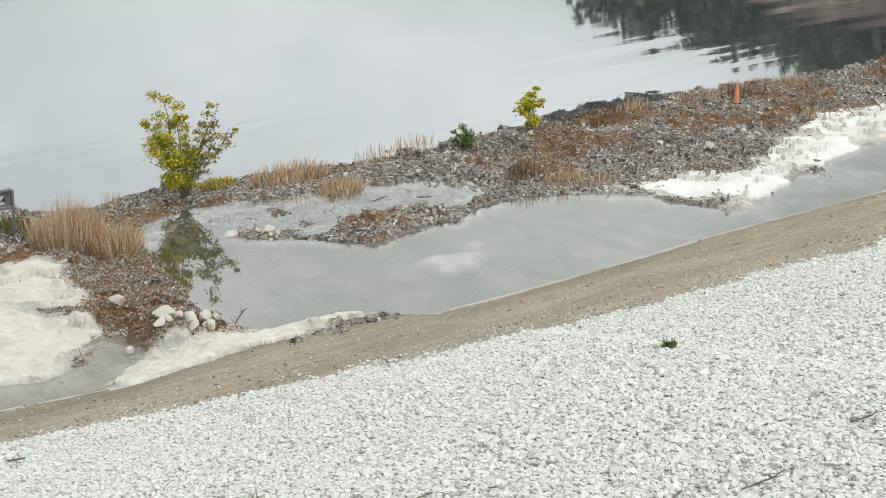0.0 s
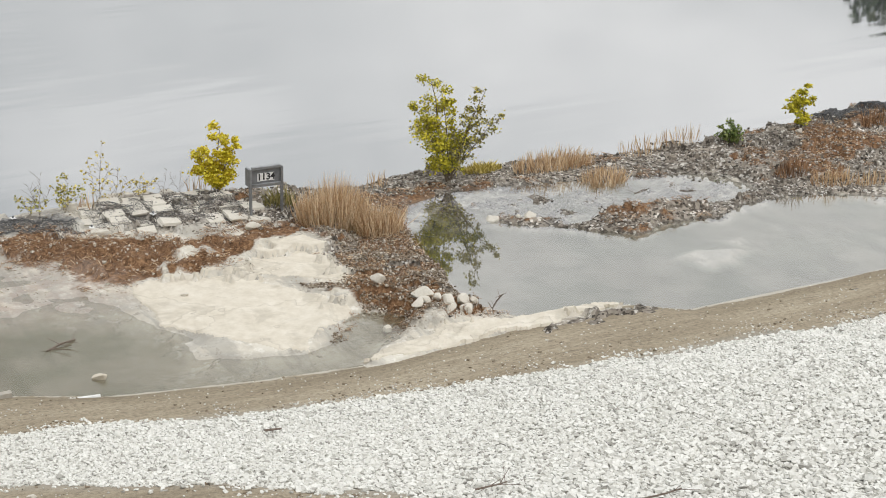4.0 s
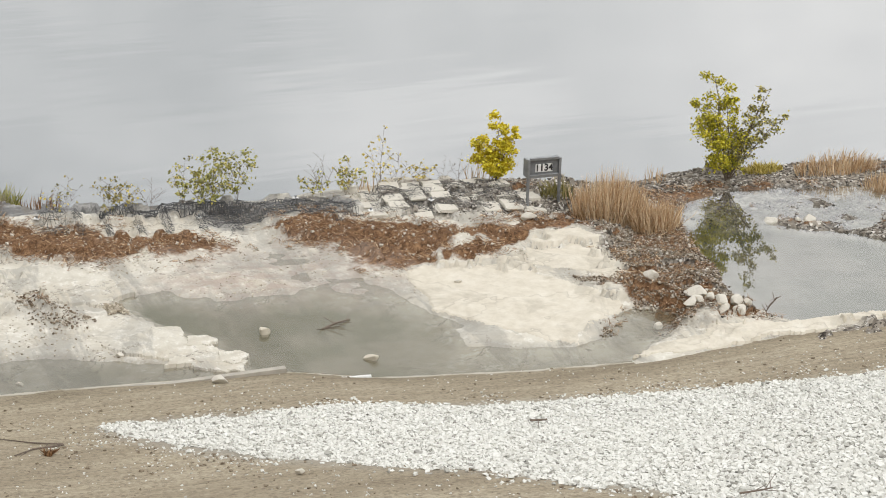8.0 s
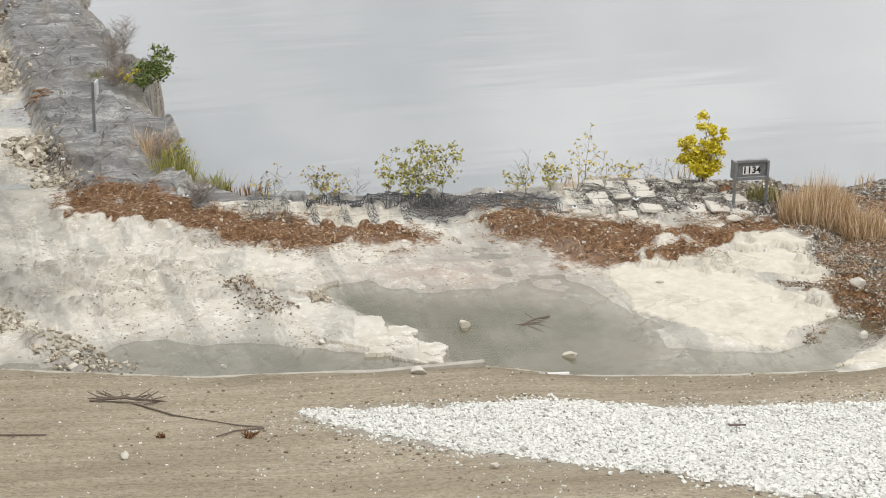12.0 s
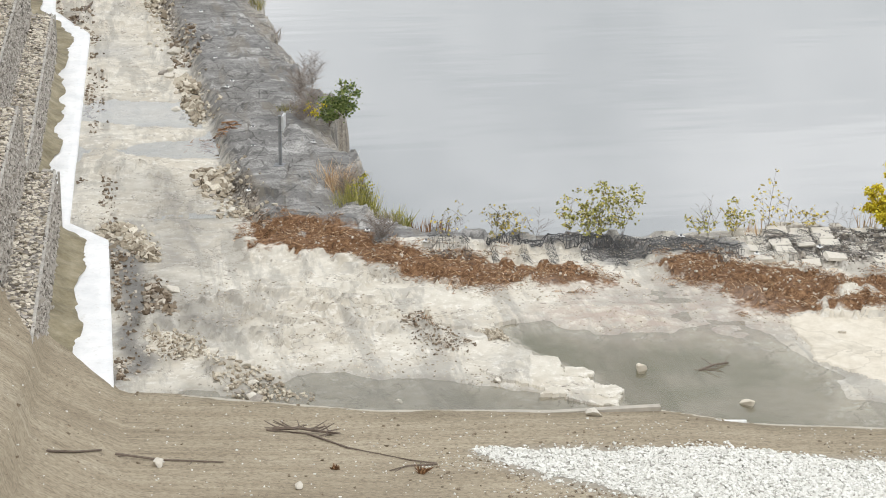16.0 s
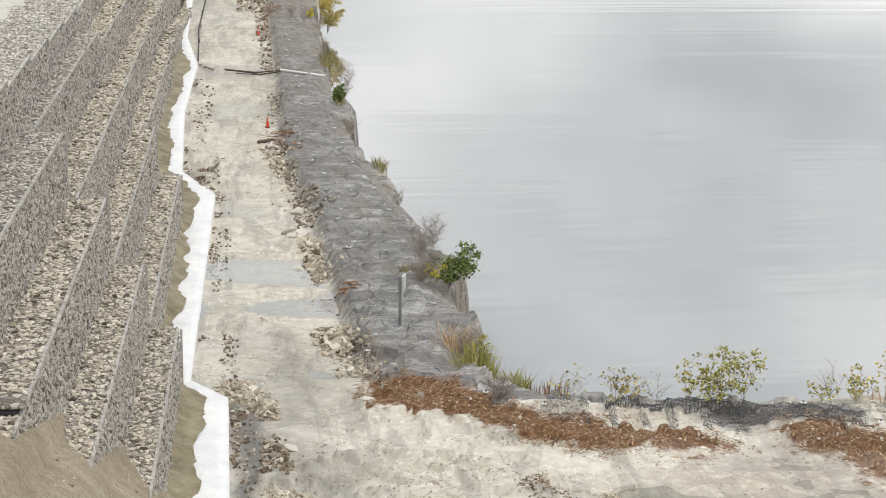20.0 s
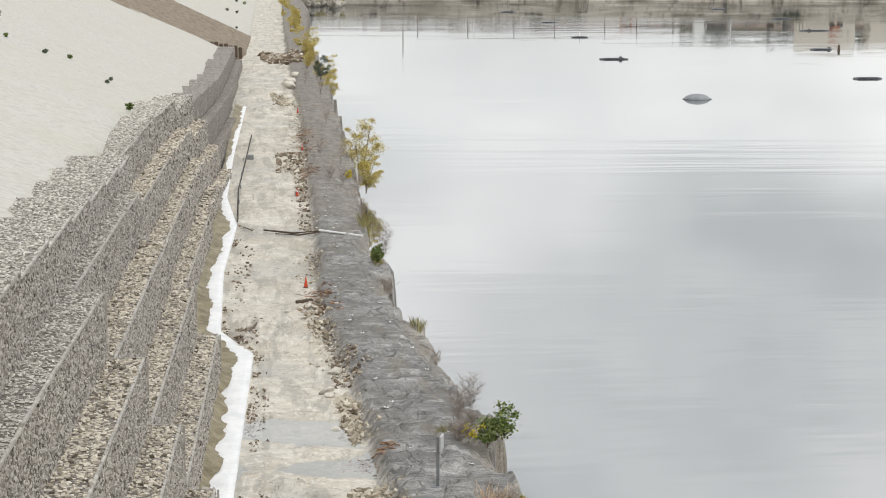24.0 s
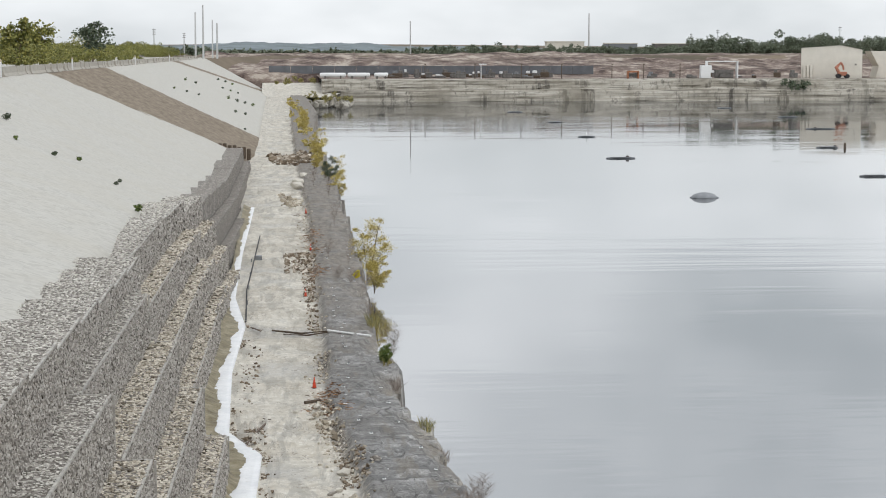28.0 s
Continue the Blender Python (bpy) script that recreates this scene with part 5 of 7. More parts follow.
def reed_clump(name, at, reach, count, tall, label, seed, material=STRAW, lean=0.25, thick=0.016):
    r = np.random.RandomState(seed)
    root = base(name, at, 0, label, "reeds")
    a, d = r.uniform(0, 2 * np.pi, count), np.sqrt(r.uniform(0, 1, count))
    roots = np.stack([np.cos(a) * d * reach[0], np.sin(a) * d * reach[1], np.zeros(count)], -1)
    h = tall * r.uniform(0.45, 1.05, count) * (1.1 - 0.45 * d)
    tips = roots + np.stack([r.normal(0, lean, count) * h + np.cos(a) * d * 0.2 * h, r.normal(0, lean, count) * h, h], -1)
    blades("foliage", roots, tips, thick * r.uniform(0.6, 1.4, count), material, root, bend=0.05, seed=seed)["kind"] = "stuff"
    return root


reed_clump("reed_clump", on_bench(17.45, 32.9, -0.05), (0.72, 0.55), 1700, 1.25, "large clump of tall dry tan reeds on the bench", 1, lean=0.11, thick=0.013)
reed_clump("reed_clump", on_bench(18.15, 32.1, -0.05), (0.5, 0.4), 800, 0.85, "low spreading clump of dry tan reeds", 2, lean=0.22, thick=0.013)
reed_clump("reed_clump", on_bench(16.9, 34.2, -0.03), (0.35, 0.3), 160, 0.45, "short green-grey grass tuft under the sign", 3, LEAF_DULL, 0.4)
reed_clump("reed_clump", on_bench(24.0, 34.3, -0.05), (1.1, 0.4), 500, 0.6, "thin pale dry reeds on broken stone", 4, lean=0.2)
reed_clump("reed_clump", on_bench(24.6, 33.2, -0.05), (0.6, 0.4), 400, 0.5, "thin pale dry reeds at a pool's edge", 5, lean=0.2)
reed_clump("reed_clump", on_bench(22.4, 34.9, -0.03), (0.5, 0.25), 300, 0.25, "low yellow-green plants beside the sapling", 6, LEAF_OCHRE, 0.6, 0.03)
for i, (x, y, n, h, s) in enumerate([(28.3, 31.0, 120, 0.5, 0.5), (29.0, 30.4, 150, 0.5, 0.6), (29.8, 30.0, 90, 0.45, 0.5), (33.0, 33.2, 120, 0.65, 0.6), (34.3, 33.6, 100, 0.6, 0.6), (36.6, 33.4, 120, 0.6, 0.8), (37.8, 33.2, 100, 0.6, 0.7), (26.5, 34.4, 60, 0.6, 0.6), (27.6, 34.3, 50, 0.6, 0.6), (28.6, 34.6, 40, 0.9, 0.4), (30.1, 34.6, 40, 0.5, 0.6), (40, 33.0, 100, 0.5, 1.0), (43, 32.6, 90, 0.5, 1.0), (19.6, 34.9, 25, 0.6, 0.3), (15.9, 36.1, 20, 0.7, 0.3), (6.6, 37.1, 60, 0.5, 0.5), (13.3, 36.0, 30, 0.5, 0.5), (38.5, 30.6, 60, 0.4, 0.8), (17.2, 27.2, 120, 0.22, 0.35)]):
    reed_clump("reed_tuft", on_bench(x, y, -0.04), (s, s * 0.5), n, h, "sparse upright dry stalks among the litter", 30 + i, STRAW if i % 3 else LITTER, 0.18)
for i, (x, y, n, h, s) in enumerate([(5.6, 50.4, 90, 0.4, 0.5), (5.4, 53.0, 120, 0.45, 0.6), (5.3, 55.5, 140, 0.5, 0.7), (5.2, 58.5, 140, 0.5, 0.8), (5.0, 61.5, 120, 0.5, 0.8), (4.6, 66.0, 120, 0.5, 0.9), (4.5, 70.0, 120, 0.55, 0.9), (4.4, 73.0, 100, 0.5, 0.8), (4.4, 84.0, 120, 0.7, 1.2), (4.6, 91.0, 140, 0.8, 1.4), (4.5, 46.3, 120, 0.4, 0.5)]):
    reed_clump("grass_tuft", on_bench(x, y, -0.05), (0.25, s), n, h, "thin dull grass at the broken edge of the ledge", 110 + i, LEAF_DULL if i % 3 else TWIG_PALE, 0.3, 0.010 + 0.0001 * y)
reed_clump("tall_grass", (5.3, 39.3, -0.5), (0.4, 0.4), 700, 1.35, "tall yellow-green grass at the foot of the ledge", 71, LEAF_OLIVE, 0.14, 0.016)
sapling("ledge_bush", (5.35, 39.5, -0.3), [(0.15, 0, 0.95, 1, 0.28), (-0.1, 0.1, 0.7, 1, 0.25), (0.3, 0, 0.6, 1, 0.25)], LEAF_MIXED, 0.05, 26, "yellow-green leafy bush at the foot of the ledge", 63, category="bush", twigs=9)
reed_clump("tall_grass", (5.0, 40.6, -0.1), (0.4, 0.5), 250, 1.0, "dry brown grass against the ledge", 72, STRAW, 0.3)
reed_clump("tall_grass", (6.0, 38.5, -0.3), (0.4, 0.3), 220, 0.7, "tall yellow-green grass at the foot of the ledge", 73, LEAF_OLIVE, 0.35, 0.02)

# ---- litter, rubble and loose rocks on the bench ----
r = np.random.RandomState(31)


def strew(count, x0, x1, y0, y1, layer, low=0.5):
    x, y = r.uniform(x0, x1, count), r.uniform(y0, y1, count)
    z, m = bench_fields(x, y)
    ok = (m[layer] + 0.6 * rough(x, y, 301, 0.8, 4, 0.7) > low) & (m[layer] > 0.2) & (z > -0.06)
    if layer == "chips":
        ok &= (inside(x, y, DARK_LITTER) < 0.0) | (r.rand(count) < 0.03)
    return x[ok], y[ok], z[ok]


x, y, z = strew(230000, 2.5, 47, 26.5, 39.2, "litter", 0.45)
n = len(x)
a, ln = r.uniform(0, np.pi, n), r.uniform(0.04, 0.20, n)
mid = np.stack([x, y, z + r.uniform(0.0, 0.07, n)], -1)
half = np.stack([np.cos(a) * ln, np.sin(a) * ln, r.normal(0, 0.05, n)], -1) * 0.5
straw_litter = blades("reed_litter", mid - half, mid + half, r.uniform(0.004, 0.010, n), LITTER, bend=0.06, seed=2)
tagged(straw_litter, "thick brown drift of rotting reed litter", "litter", kind="stuff")
few = r.rand(n) < 0.16
pale_litter = blades("dry_straw", (mid - half)[few] + [0, 0, 0.02], (mid + half)[few] + [0, 0, 0.03], r.uniform(0.005, 0.011, few.sum()), STRAW, bend=0.04, seed=3)
tagged(pale_litter, "pale dry straw on the reed litter", "litter", kind="stuff")

x, y, z = strew(52000, 14, 47, 26.5, 36, "chips", 0.5)
tagged(stone_heap("broken_stone", np.stack([x, y, z + 0.005], -1), r.uniform(0.02, 0.06, len(x)) * np.where(r.rand(len(x)) < 0.04, 2.4, 1), CHIP_STONE, 41, 0.4), "grey broken stone chips covering the bench edge", "stones", kind="stuff")
x, y = r.uniform(14, 19.2, 26000), r.uniform(26.8, 33.3, 26000)
z, cover = bench_fields(x, y)
ok = (inside(x, y, DARK_LITTER) + 0.3 * rough(x, y, 305, 0.7, 3) > 0) & (z > -0.03) & (cover["chips"] > 0.3)
tagged(stone_heap("wet_debris", np.stack([x, y, z + 0.008], -1)[ok], r.uniform(0.012, 0.05, ok.sum()), DEBRIS, 45, 0.5), "fine brown debris and small stones on wet rock", "debris", kind="stuff")
x, y, z = strew(5000, 4, 47, 27, 37, "litter", 0.3)
tagged(stone_heap("litter_stones", np.stack([x, y, z + 0.03], -1), r.uniform(0.02, 0.07, len(x)), PALE_ROCK, 42, 0.4), "small pale stones caught in the reed litter", "stones", kind="stuff")
# pebbles over the pale rock floor
x, y = r.uniform(-0.5, 17, 9000), r.uniform(28.5, 36, 9000)
z = bench_fields(x, y)[0]
ok = (z > 0.0) & (rough(x, y, 311, 1.8, 3) > 0.25) & (inside(x, y, SLAB_A) < 0)
tagged(stone_heap("floor_pebbles", np.stack([x, y, z], -1)[ok], r.uniform(0.012, 0.04, ok.sum()), TRACK_STONE, 43, 0.4), "small grey pebbles on pale rock", "pebbles", kind="stuff")
# rubble between the track and the ledge
ry = 39 + 120 * r.rand(1400) ** 1.7
rx = np.interp(ry, INNER_Y, INNER_X) + r.normal(-0.05, 0.28, 1400) - 0.1
ok = (rough(rx * 0.2, ry, 91, 4.0, 2) > -0.35)
rx, ry = rx[ok], ry[ok]
tagged(stone_heap("ledge_rubble", np.stack([rx, ry, bench_fields(rx, ry)[0] + 0.02], -1), r.uniform(0.03, 0.13, len(rx)), TRACK_STONE, 44, 0.6), "broken stone fallen along the foot of the dark ledge", "rubble", kind="stuff")
# heaps of rubble beside the liner and along the track
def rubble_pile(corners, count, low, high, tall, label, seed, material=TRACK_STONE):
    c = np.array(corners, float)
    rr = np.random.RandomState(seed)
    x, y = rr.uniform(c[:, 0].min(), c[:, 0].max(), count), rr.uniform(c[:, 1].min(), c[:, 1].max(), count)
    d = inside(x, y, c)
    ok = d + 0.12 * rr.normal(size=count) > 0
    x, y, d = x[ok], y[ok], d[ok]
    z = bench_fields(x, y)[0] + np.clip(d * 0.8, 0, tall) * rr.uniform(0.4, 1.0, len(x)) + 0.01
    return tagged(stone_heap("rubble_pile", np.stack([x, y, z], -1), low + (high - low) * rr.rand(len(x)) ** 2.5, material, seed, 0.7), label, "rubble", kind="stuff")


rubble_pile([(-0.45, 38.4), (0.45, 38.6), (0.95, 36.4), (0.6, 36.2), (0.2, 37.3)], 900, 0.04, 0.22, 0.2, "pile of tan broken stone beside the liner", 701)
rubble_pile([(0.6, 35.1), (1.15, 34.1), (0.85, 32.6), (0.5, 32.9)], 420, 0.03, 0.16, 0.1, "brown stones and debris on the wet rock", 702, DEBRIS)
rubble_pile([(0.45, 32.3), (1.35, 31.8), (1.6, 30.9), (0.9, 30.8)], 700, 0.02, 0.10, 0.03, "sheet of small pale stones on the rock", 703)
rubble_pile([(1.5, 31.0), (2.6, 29.9), (3.3, 29.0), (2.4, 28.75), (1.5, 29.7)], 1100, 0.015, 0.10, 0.03, "broken stone and dead leaves at the water's edge", 704)
rubble_pile([(1.9, 42.6), (2.6, 41.9), (2.7, 40.4), (2.3, 40.2), (2.0, 41.0)], 300, 0.05, 0.26, 0.16, "heap of tan rubble at the foot of the ledge", 705)
rubble_pile([(2.0, 52.0), (2.5, 51.0), (2.5, 47.2), (2.1, 47.2), (1.9, 49.5)], 260, 0.05, 0.26, 0.10, "line of tan rubble at the foot of the ledge", 706)
rubble_pile([(1.3, 67.0), (1.8, 66.0), (2.2, 58.5), (1.6, 58.8), (1.2, 63.0)], 260, 0.04, 0.18, 0.06, "line of tan rubble at the foot of the ledge", 707)
rubble_pile([(-0.2, 42.5), (0.15, 42.0), (0.1, 38.6), (-0.25, 38.6)], 170, 0.02, 0.10, 0.02, "dark stones along the edge of the liner", 708, DEBRIS)
rubble_pile([(-0.4, 52.5), (0.05, 52.0), (-0.2, 46.0), (-0.5, 46.0)], 170, 0.02, 0.11, 0.02, "dark stones along the edge of the liner", 709, DEBRIS)
rubble_pile([(0.0, 37.2), (0.6, 36.4), (0.45, 31.0), (0.0, 30.0)], 200, 0.02, 0.12, 0.0, "dark stones scattered on the wet strip", 710, DEBRIS)
for i, heap in enumerate(HEAPS[:2]):
    rubble_pile(heap, 1100, 0.015, 0.06, 0.04, "low heap of brown debris and small stones on pale rock", 711 + i, TRACK_STONE if i else DEBRIS)
rubble_pile([(1.9, 57.2), (2.7, 57.0), (2.65, 53.0), (1.9, 53.1)], 260, 0.03, 0.14, 0.02, "brown debris at the foot of the ledge", 721, DEBRIS)
rubble_pile([(0.6, 116.5), (2.6, 117.0), (2.2, 104.5), (0.7, 106.5)], 420, 0.06, 0.30, 0.06, "dark brown debris spread on the track", 722, DEBRIS)
rubble_pile([(0.3, 164), (2.6, 157), (1.5, 147)], 300, 0.10, 0.5, 0.2, "pale rubble spread on the far track", 723)
rubble_pile([(-0.7, 228), (4.5, 224), (4.2, 206), (0.1, 209)], 500, 0.15, 0.8, 0.2, "brown debris spread across the far track", 724, DEBRIS)
rubble_pile([(1.2, 66.5), (1.8, 65.5), (2.1, 58.5), (1.6, 59.5)], 110, 0.05, 0.26, 0.06, "tan and grey rubble beside the track", 725)
rubble_pile([(1.5, 104), (2.2, 103), (2.0, 84), (1.6, 85)], 420, 0.04, 0.20, 0.03, "small stones along the foot of the ledge", 726, DEBRIS)
rubble_pile([(-1.1, 61), (-0.5, 62), (-0.2, 59), (-0.8, 57.5)], 120, 0.04, 0.2, 0.04, "stones and soil beside the liner", 727, DEBRIS)
rubble_pile([(-1.0, 80), (-0.5, 78), (-0.9, 66), (-1.4, 68)], 160, 0.03, 0.16, 0.02, "dark stones along the edge of the liner", 728, DEBRIS)
# dark crumbs that gather against the straight edge of the liner
ey = 30 + 56 * r.rand(1500) ** 1.3
ex = np.interp(ey, STRIP_Y, STRIP_X) + 0.05 + np.abs(r.normal(0, 0.11, 1500))
ok = rough(ex * 0.3, ey, 95, 2.0, 3) > -0.05
ex, ey = ex[ok], ey[ok]
tagged(stone_heap("liner_debris", np.stack([ex, ey, bench_fields(ex, ey)[0] + 0.01], -1), r.uniform(0.02, 0.10, len(ex)), DEBRIS, 47, 0.5), "dark crumbs of soil and stone along the liner's edge", "debris", kind="stuff")
# reddish litter along the foot of the ledge
ly = 42 + 110 * r.rand(5000) ** 1.6
lx = np.interp(ly, INNER_Y, INNER_X) + r.normal(0.1, 0.3, 5000)
ok = (rough(lx * 0.2, ly, 97, 5.0, 2) > 0.05)
lx, ly = lx[ok], ly[ok]
n = len(lx)
a, ln = r.uniform(0, np.pi, n), r.uniform(0.1, 0.4, n)
mid = np.stack([lx, ly, bench_fields(lx, ly)[0] + 0.03], -1)
half = np.stack([np.cos(a) * ln, np.sin(a) * ln, r.normal(0, 0.03, n)], -1) * 0.5
tagged(blades("ledge_litter", mid - half, mid + half, r.uniform(0.02, 0.04, n), LITTER, bend=0.04, seed=4), "brown dead stalks along the foot of the ledge", "litter", kind="stuff")


def boulder(at, size, label, seed, material=PALE_ROCK, flat=0.75, group="", name="boulder"):
    """A chipped rock: a rounded block cut by a few flat planes."""
    rr = random.Random(seed)
    bm = bmesh.new()
    bmesh.ops.create_icosphere(bm, subdivisions=3, radius=0.5)
    for _ in range(17):
        d = Vector((rr.gauss(0, 1), rr.gauss(0, 1), rr.gauss(0, 1))).normalized()
        k = rr.uniform(0.21, 0.38)
        for v in bm.verts:
            over = v.co.dot(d) - k
            if over > 0:
                v.co -= d * over * 0.92
    shift = Vector((seed * 1.7, seed * 0.9, 0))
    for v in bm.verts:
        v.co *= 1 + 0.03 * noise.noise(v.co * 4 + shift)
        v.co = Vector((v.co.x * 1.2, v.co.y * 0.9, v.co.z * flat)) * size
    me = bpy.data.meshes.new(name)
    bm.to_mesh(me)
    bm.free()
    me.materials.append(material)
    ob = new(name, me)
    ob.matrix_world = pose(at[0], at[1], at[2] + 0.22 * size * flat, rr.uniform(-12, 12), rr.uniform(-12, 12), rr.uniform(0, 360))
    return tagged(ob, label, "rock", group)


ROCKS = [(21.55, 31.65, 0.36), (20.75, 31.9, 0.36), (21.2, 31.55, 0.18), (16.75, 27.95, 0.46), (16.45, 27.6, 0.36), (17.05, 27.55, 0.40), (17.3, 27.45, 0.36), (17.2, 27.2, 0.32), (16.95, 27.3, 0.28), (16.65, 27.75, 0.24), (17.45, 27.35, 0.22), (16.9, 27.75, 0.26), (15.75, 27.55, 0.26), (15.67, 32.96, 0.34), (7.6, 27.42, 0.34), (6.35, 29.2, 0.16), (4.6, 28.75, 0.14), (16.3, 28.9, 0.34), (13.1, 30.5, 0.16), (33.6, 30.2, 0.34), (24.9, 31.2, 0.26), (30.4, 33.2, 0.28), (35.4, 30.7, 0.24)]
for i, (x, y, s) in enumerate(ROCKS):
    boulder((x, y, max(bench_height(x, y), -0.08, float(earth_height(np.array([x]), np.array([y]))[0]))), s, "pale limestone rock in a heap at the pool's edge" if 16.3 < x < 17.6 else "pale limestone rock lying on the bench", 300 + i, group="pale rocks on the bench")
for i, (x, y) in enumerate([(9.0, 29.45), (10.35, 27.75)]):
    boulder((x, y, -0.05), 0.28, "cream rock standing out of the silty pond", 350 + i, CREAM, 1.0, group="pale rocks on the bench")
for i in range(46):
    q = random.Random(900 + i)
    cx, cy, sd = q.choice([(0.55, 37.6, 0.35), (0.75, 34.2, 0.3), (2.35, 41.4, 0.4), (2.35, 41.0, 0.4), (2.1, 48.6, 0.45), (1.95, 52.0, 0.5), (1.5, 62.5, 0.6), (1.45, 64.5, 0.7), (2.2, 29.6, 0.4)])
    x, y = cx + q.gauss(0, sd * 0.5), cy + q.gauss(0, sd * 1.2)
    boulder((x, y, bench_height(x, y)), q.uniform(0.14, 0.42), "angular pale rubble block beside the track", 400 + i, CHIP_STONE if i % 3 == 0 else PALE_ROCK, 0.6, "rubble blocks along the track")
boulder(on_bench(2.05, 55.0), 0.6, "large tan block of rock beside the track", 460, flat=0.6)
boulder(on_bench(2.95, 54.9), 0.45, "dark lump of rock on the ledge", 461, GABION_CORE, 0.6)


def slab(corners, thick, label, seed, lift=0.0, cell=0.05, material=CREAM, terraced=1.0):
    """A flat sheet of rock with a scalloped, broken edge."""
    c = np.array(corners, float)
    xs, ys = np.arange(c[:, 0].min() - 0.3, c[:, 0].max() + 0.3, cell), np.arange(c[:, 1].min() - 0.3, c[:, 1].max() + 0.3, cell)
    X, Y = np.meshgrid(xs, ys)
    d = inside(X + 0.16 * rough(X, Y, seed, 0.9, 4, 0.6), Y + 0.16 * rough(X, Y, seed + 9, 0.9, 4, 0.6), c)
    steps = np.floor(3 * rough(X, Y, seed + 20, 2.2, 5, 0.6)) / 3
    Z = bench_fields(X.ravel(), Y.ravel())[0].reshape(X.shape)
    top = np.maximum(Z, 0.0) * 0.4 + lift + thick + np.clip(d * 0.03, 0, 0.03) + terraced * 0.035 * steps + 0.004 * rough(X, Y, seed + 40, 0.25, 3)
    Z = np.where(d > 0, np.maximum(top, Z + 0.012), Z - 0.04)
    f = grid_faces(len(xs), len(ys))
    f = f[(d.ravel()[f] > -0.09).all(1)]
    used = np.unique(f)
    new_id = np.zeros(X.size, int)
    new_id[used] = np.arange(len(used))
    v = np.stack([X.ravel(), Y.ravel(), Z.ravel()], -1)[used]
    o = v.mean(0)
    ob = link("limestone_slab", v - o, new_id[f], material, smooth=terraced < 0.5)
    ob.location = o
    return tagged(ob, label, "rock slab", "limestone slabs on the bench")


slab(SLAB_A, 0.035, "broad cream limestone slab sloping into the pond", 601, cell=0.04, terraced=0.0)
slab(SLAB_B, 0.05, "cream limestone slab among brown litter", 602, cell=0.04, terraced=0.25)
slab([(14.6, 26.3), (16.4, 27.0), (17.6, 26.75), (19.6, 26.75), (20.4, 26.45), (18, 26.2), (15.5, 26.1)], 0.06, "pale rock rim along the foot of the embankment", 603, 0.02)
slab([(30.0, 29.3), (32.0, 28.7), (33.3, 28.6), (33.3, 27.5), (31.8, 26.9), (30.4, 28.2)], 0.05, "white sandy rock sheet at the pool's edge", 604, 0.0, 0.05, SAND_SHEET)
slab([(33.2, 28.5), (35.6, 29.6), (37.6, 29.4), (37.4, 28.5), (35.0, 28.1), (33.4, 27.9)], 0.06, "white sandy rock sheet beside brown litter", 605, 0.0, 0.05, SAND_SHEET)
slab([(36.8, 30.0), (38.2, 30.7), (40.8, 30.4), (43, 30.6), (42.5, 29.0), (38.4, 28.9), (37.4, 29.4)], 0.06, "white sandy rock sheet beside brown litter", 606, 0.0, 0.05, SAND_SHEET)
slab([(4.9, 33.9), (6.4, 34.0), (7.0, 32.9), (7.2, 31.9), (6.5, 31.6), (5.2, 32.4)], 0.04, "pale limestone slab with a raised white edge", 608, 0.02, 0.05, BENCH)
slab([(6.9, 30.1), (7.5, 30.3), (8.0, 29.6), (8.1, 28.8), (8.25, 28.15), (7.8, 28.1), (7.2, 28.7), (6.5, 29.0), (6.2, 29.6)], 0.05, "broken grey-cream rock ledge stepping into the pond", 619, -0.02, 0.04, BENCH)
for i, (x, y, w, h) in enumerate([(0.8, 31.6, 0.35, 0.5), (1.45, 31.0, 0.35, 0.4), (7.75, 29.45, 0.35, 0.25), (8.0, 28.7, 0.28, 0.25), (8.15, 28.25, 0.2, 0.2), (7.3, 28.8, 0.4, 0.22)]):
    slab([(x - w, y - h * 0.6), (x + w * 0.3, y - h), (x + w, y - h * 0.2), (x + w * 0.6, y + h * 0.7), (x - w * 0.5, y + h)], 0.04, "broken flat slab of grey-cream rock on the bench", 620 + i, 0.0, 0.03, BENCH)


# ---- made things on the bench ----
def lay(name, pts, radii, material, label, category, sides=6):
    root = base(name, pts[0], 0, label, category)
    bm = bmesh.new()
    o = Vector(pts[0])
    tube(bm, [Vector(p) - o for p in pts], radii, sides)
    part("shaft", bm, material, root)
    return root


sign = base("number_sign", on_bench(16.42, 33.85, -0.06), -3, "grey steel framed sign on two legs with a white number plate", "sign")
for sx in (-0.35, 0.35):
    bm = bmesh.new()
    box(bm, sx, 0, 0.51, 0.055, 0.055, 1.06, 0.006)
    part("leg", bm, STEEL, sign)
    bm = bmesh.new()
    box(bm, sx, 0.13, 0.83, 0.05, 0.2, 0.38, 0.006)
    part("side_plate", bm, STEEL, sign)
for name, cz, h in (("top_rail", 1.04, 0.06), ("lower_rail", 0.67, 0.07)):
    bm = bmesh.new()
    box(bm, 0, -0.004, cz, 0.646, 0.06, h, 0.006)
    part(name, bm, STEEL, sign)
bm = bmesh.new()
box(bm, 0, 0.03, 0.855, 0.64, 0.02, 0.30)
backing = part("backing_panel", bm, plain("sign_panel", (0.16, 0.165, 0.17), 0.6), sign, "dark grey backing panel")
bm = bmesh.new()
box(bm, 0.0, 0.012, 0.835, 0.38, 0.008, 0.17)
plate = part("number_plate", bm, WHITE, sign, "white plate")
text = bpy.data.curves.new("digits", "FONT")
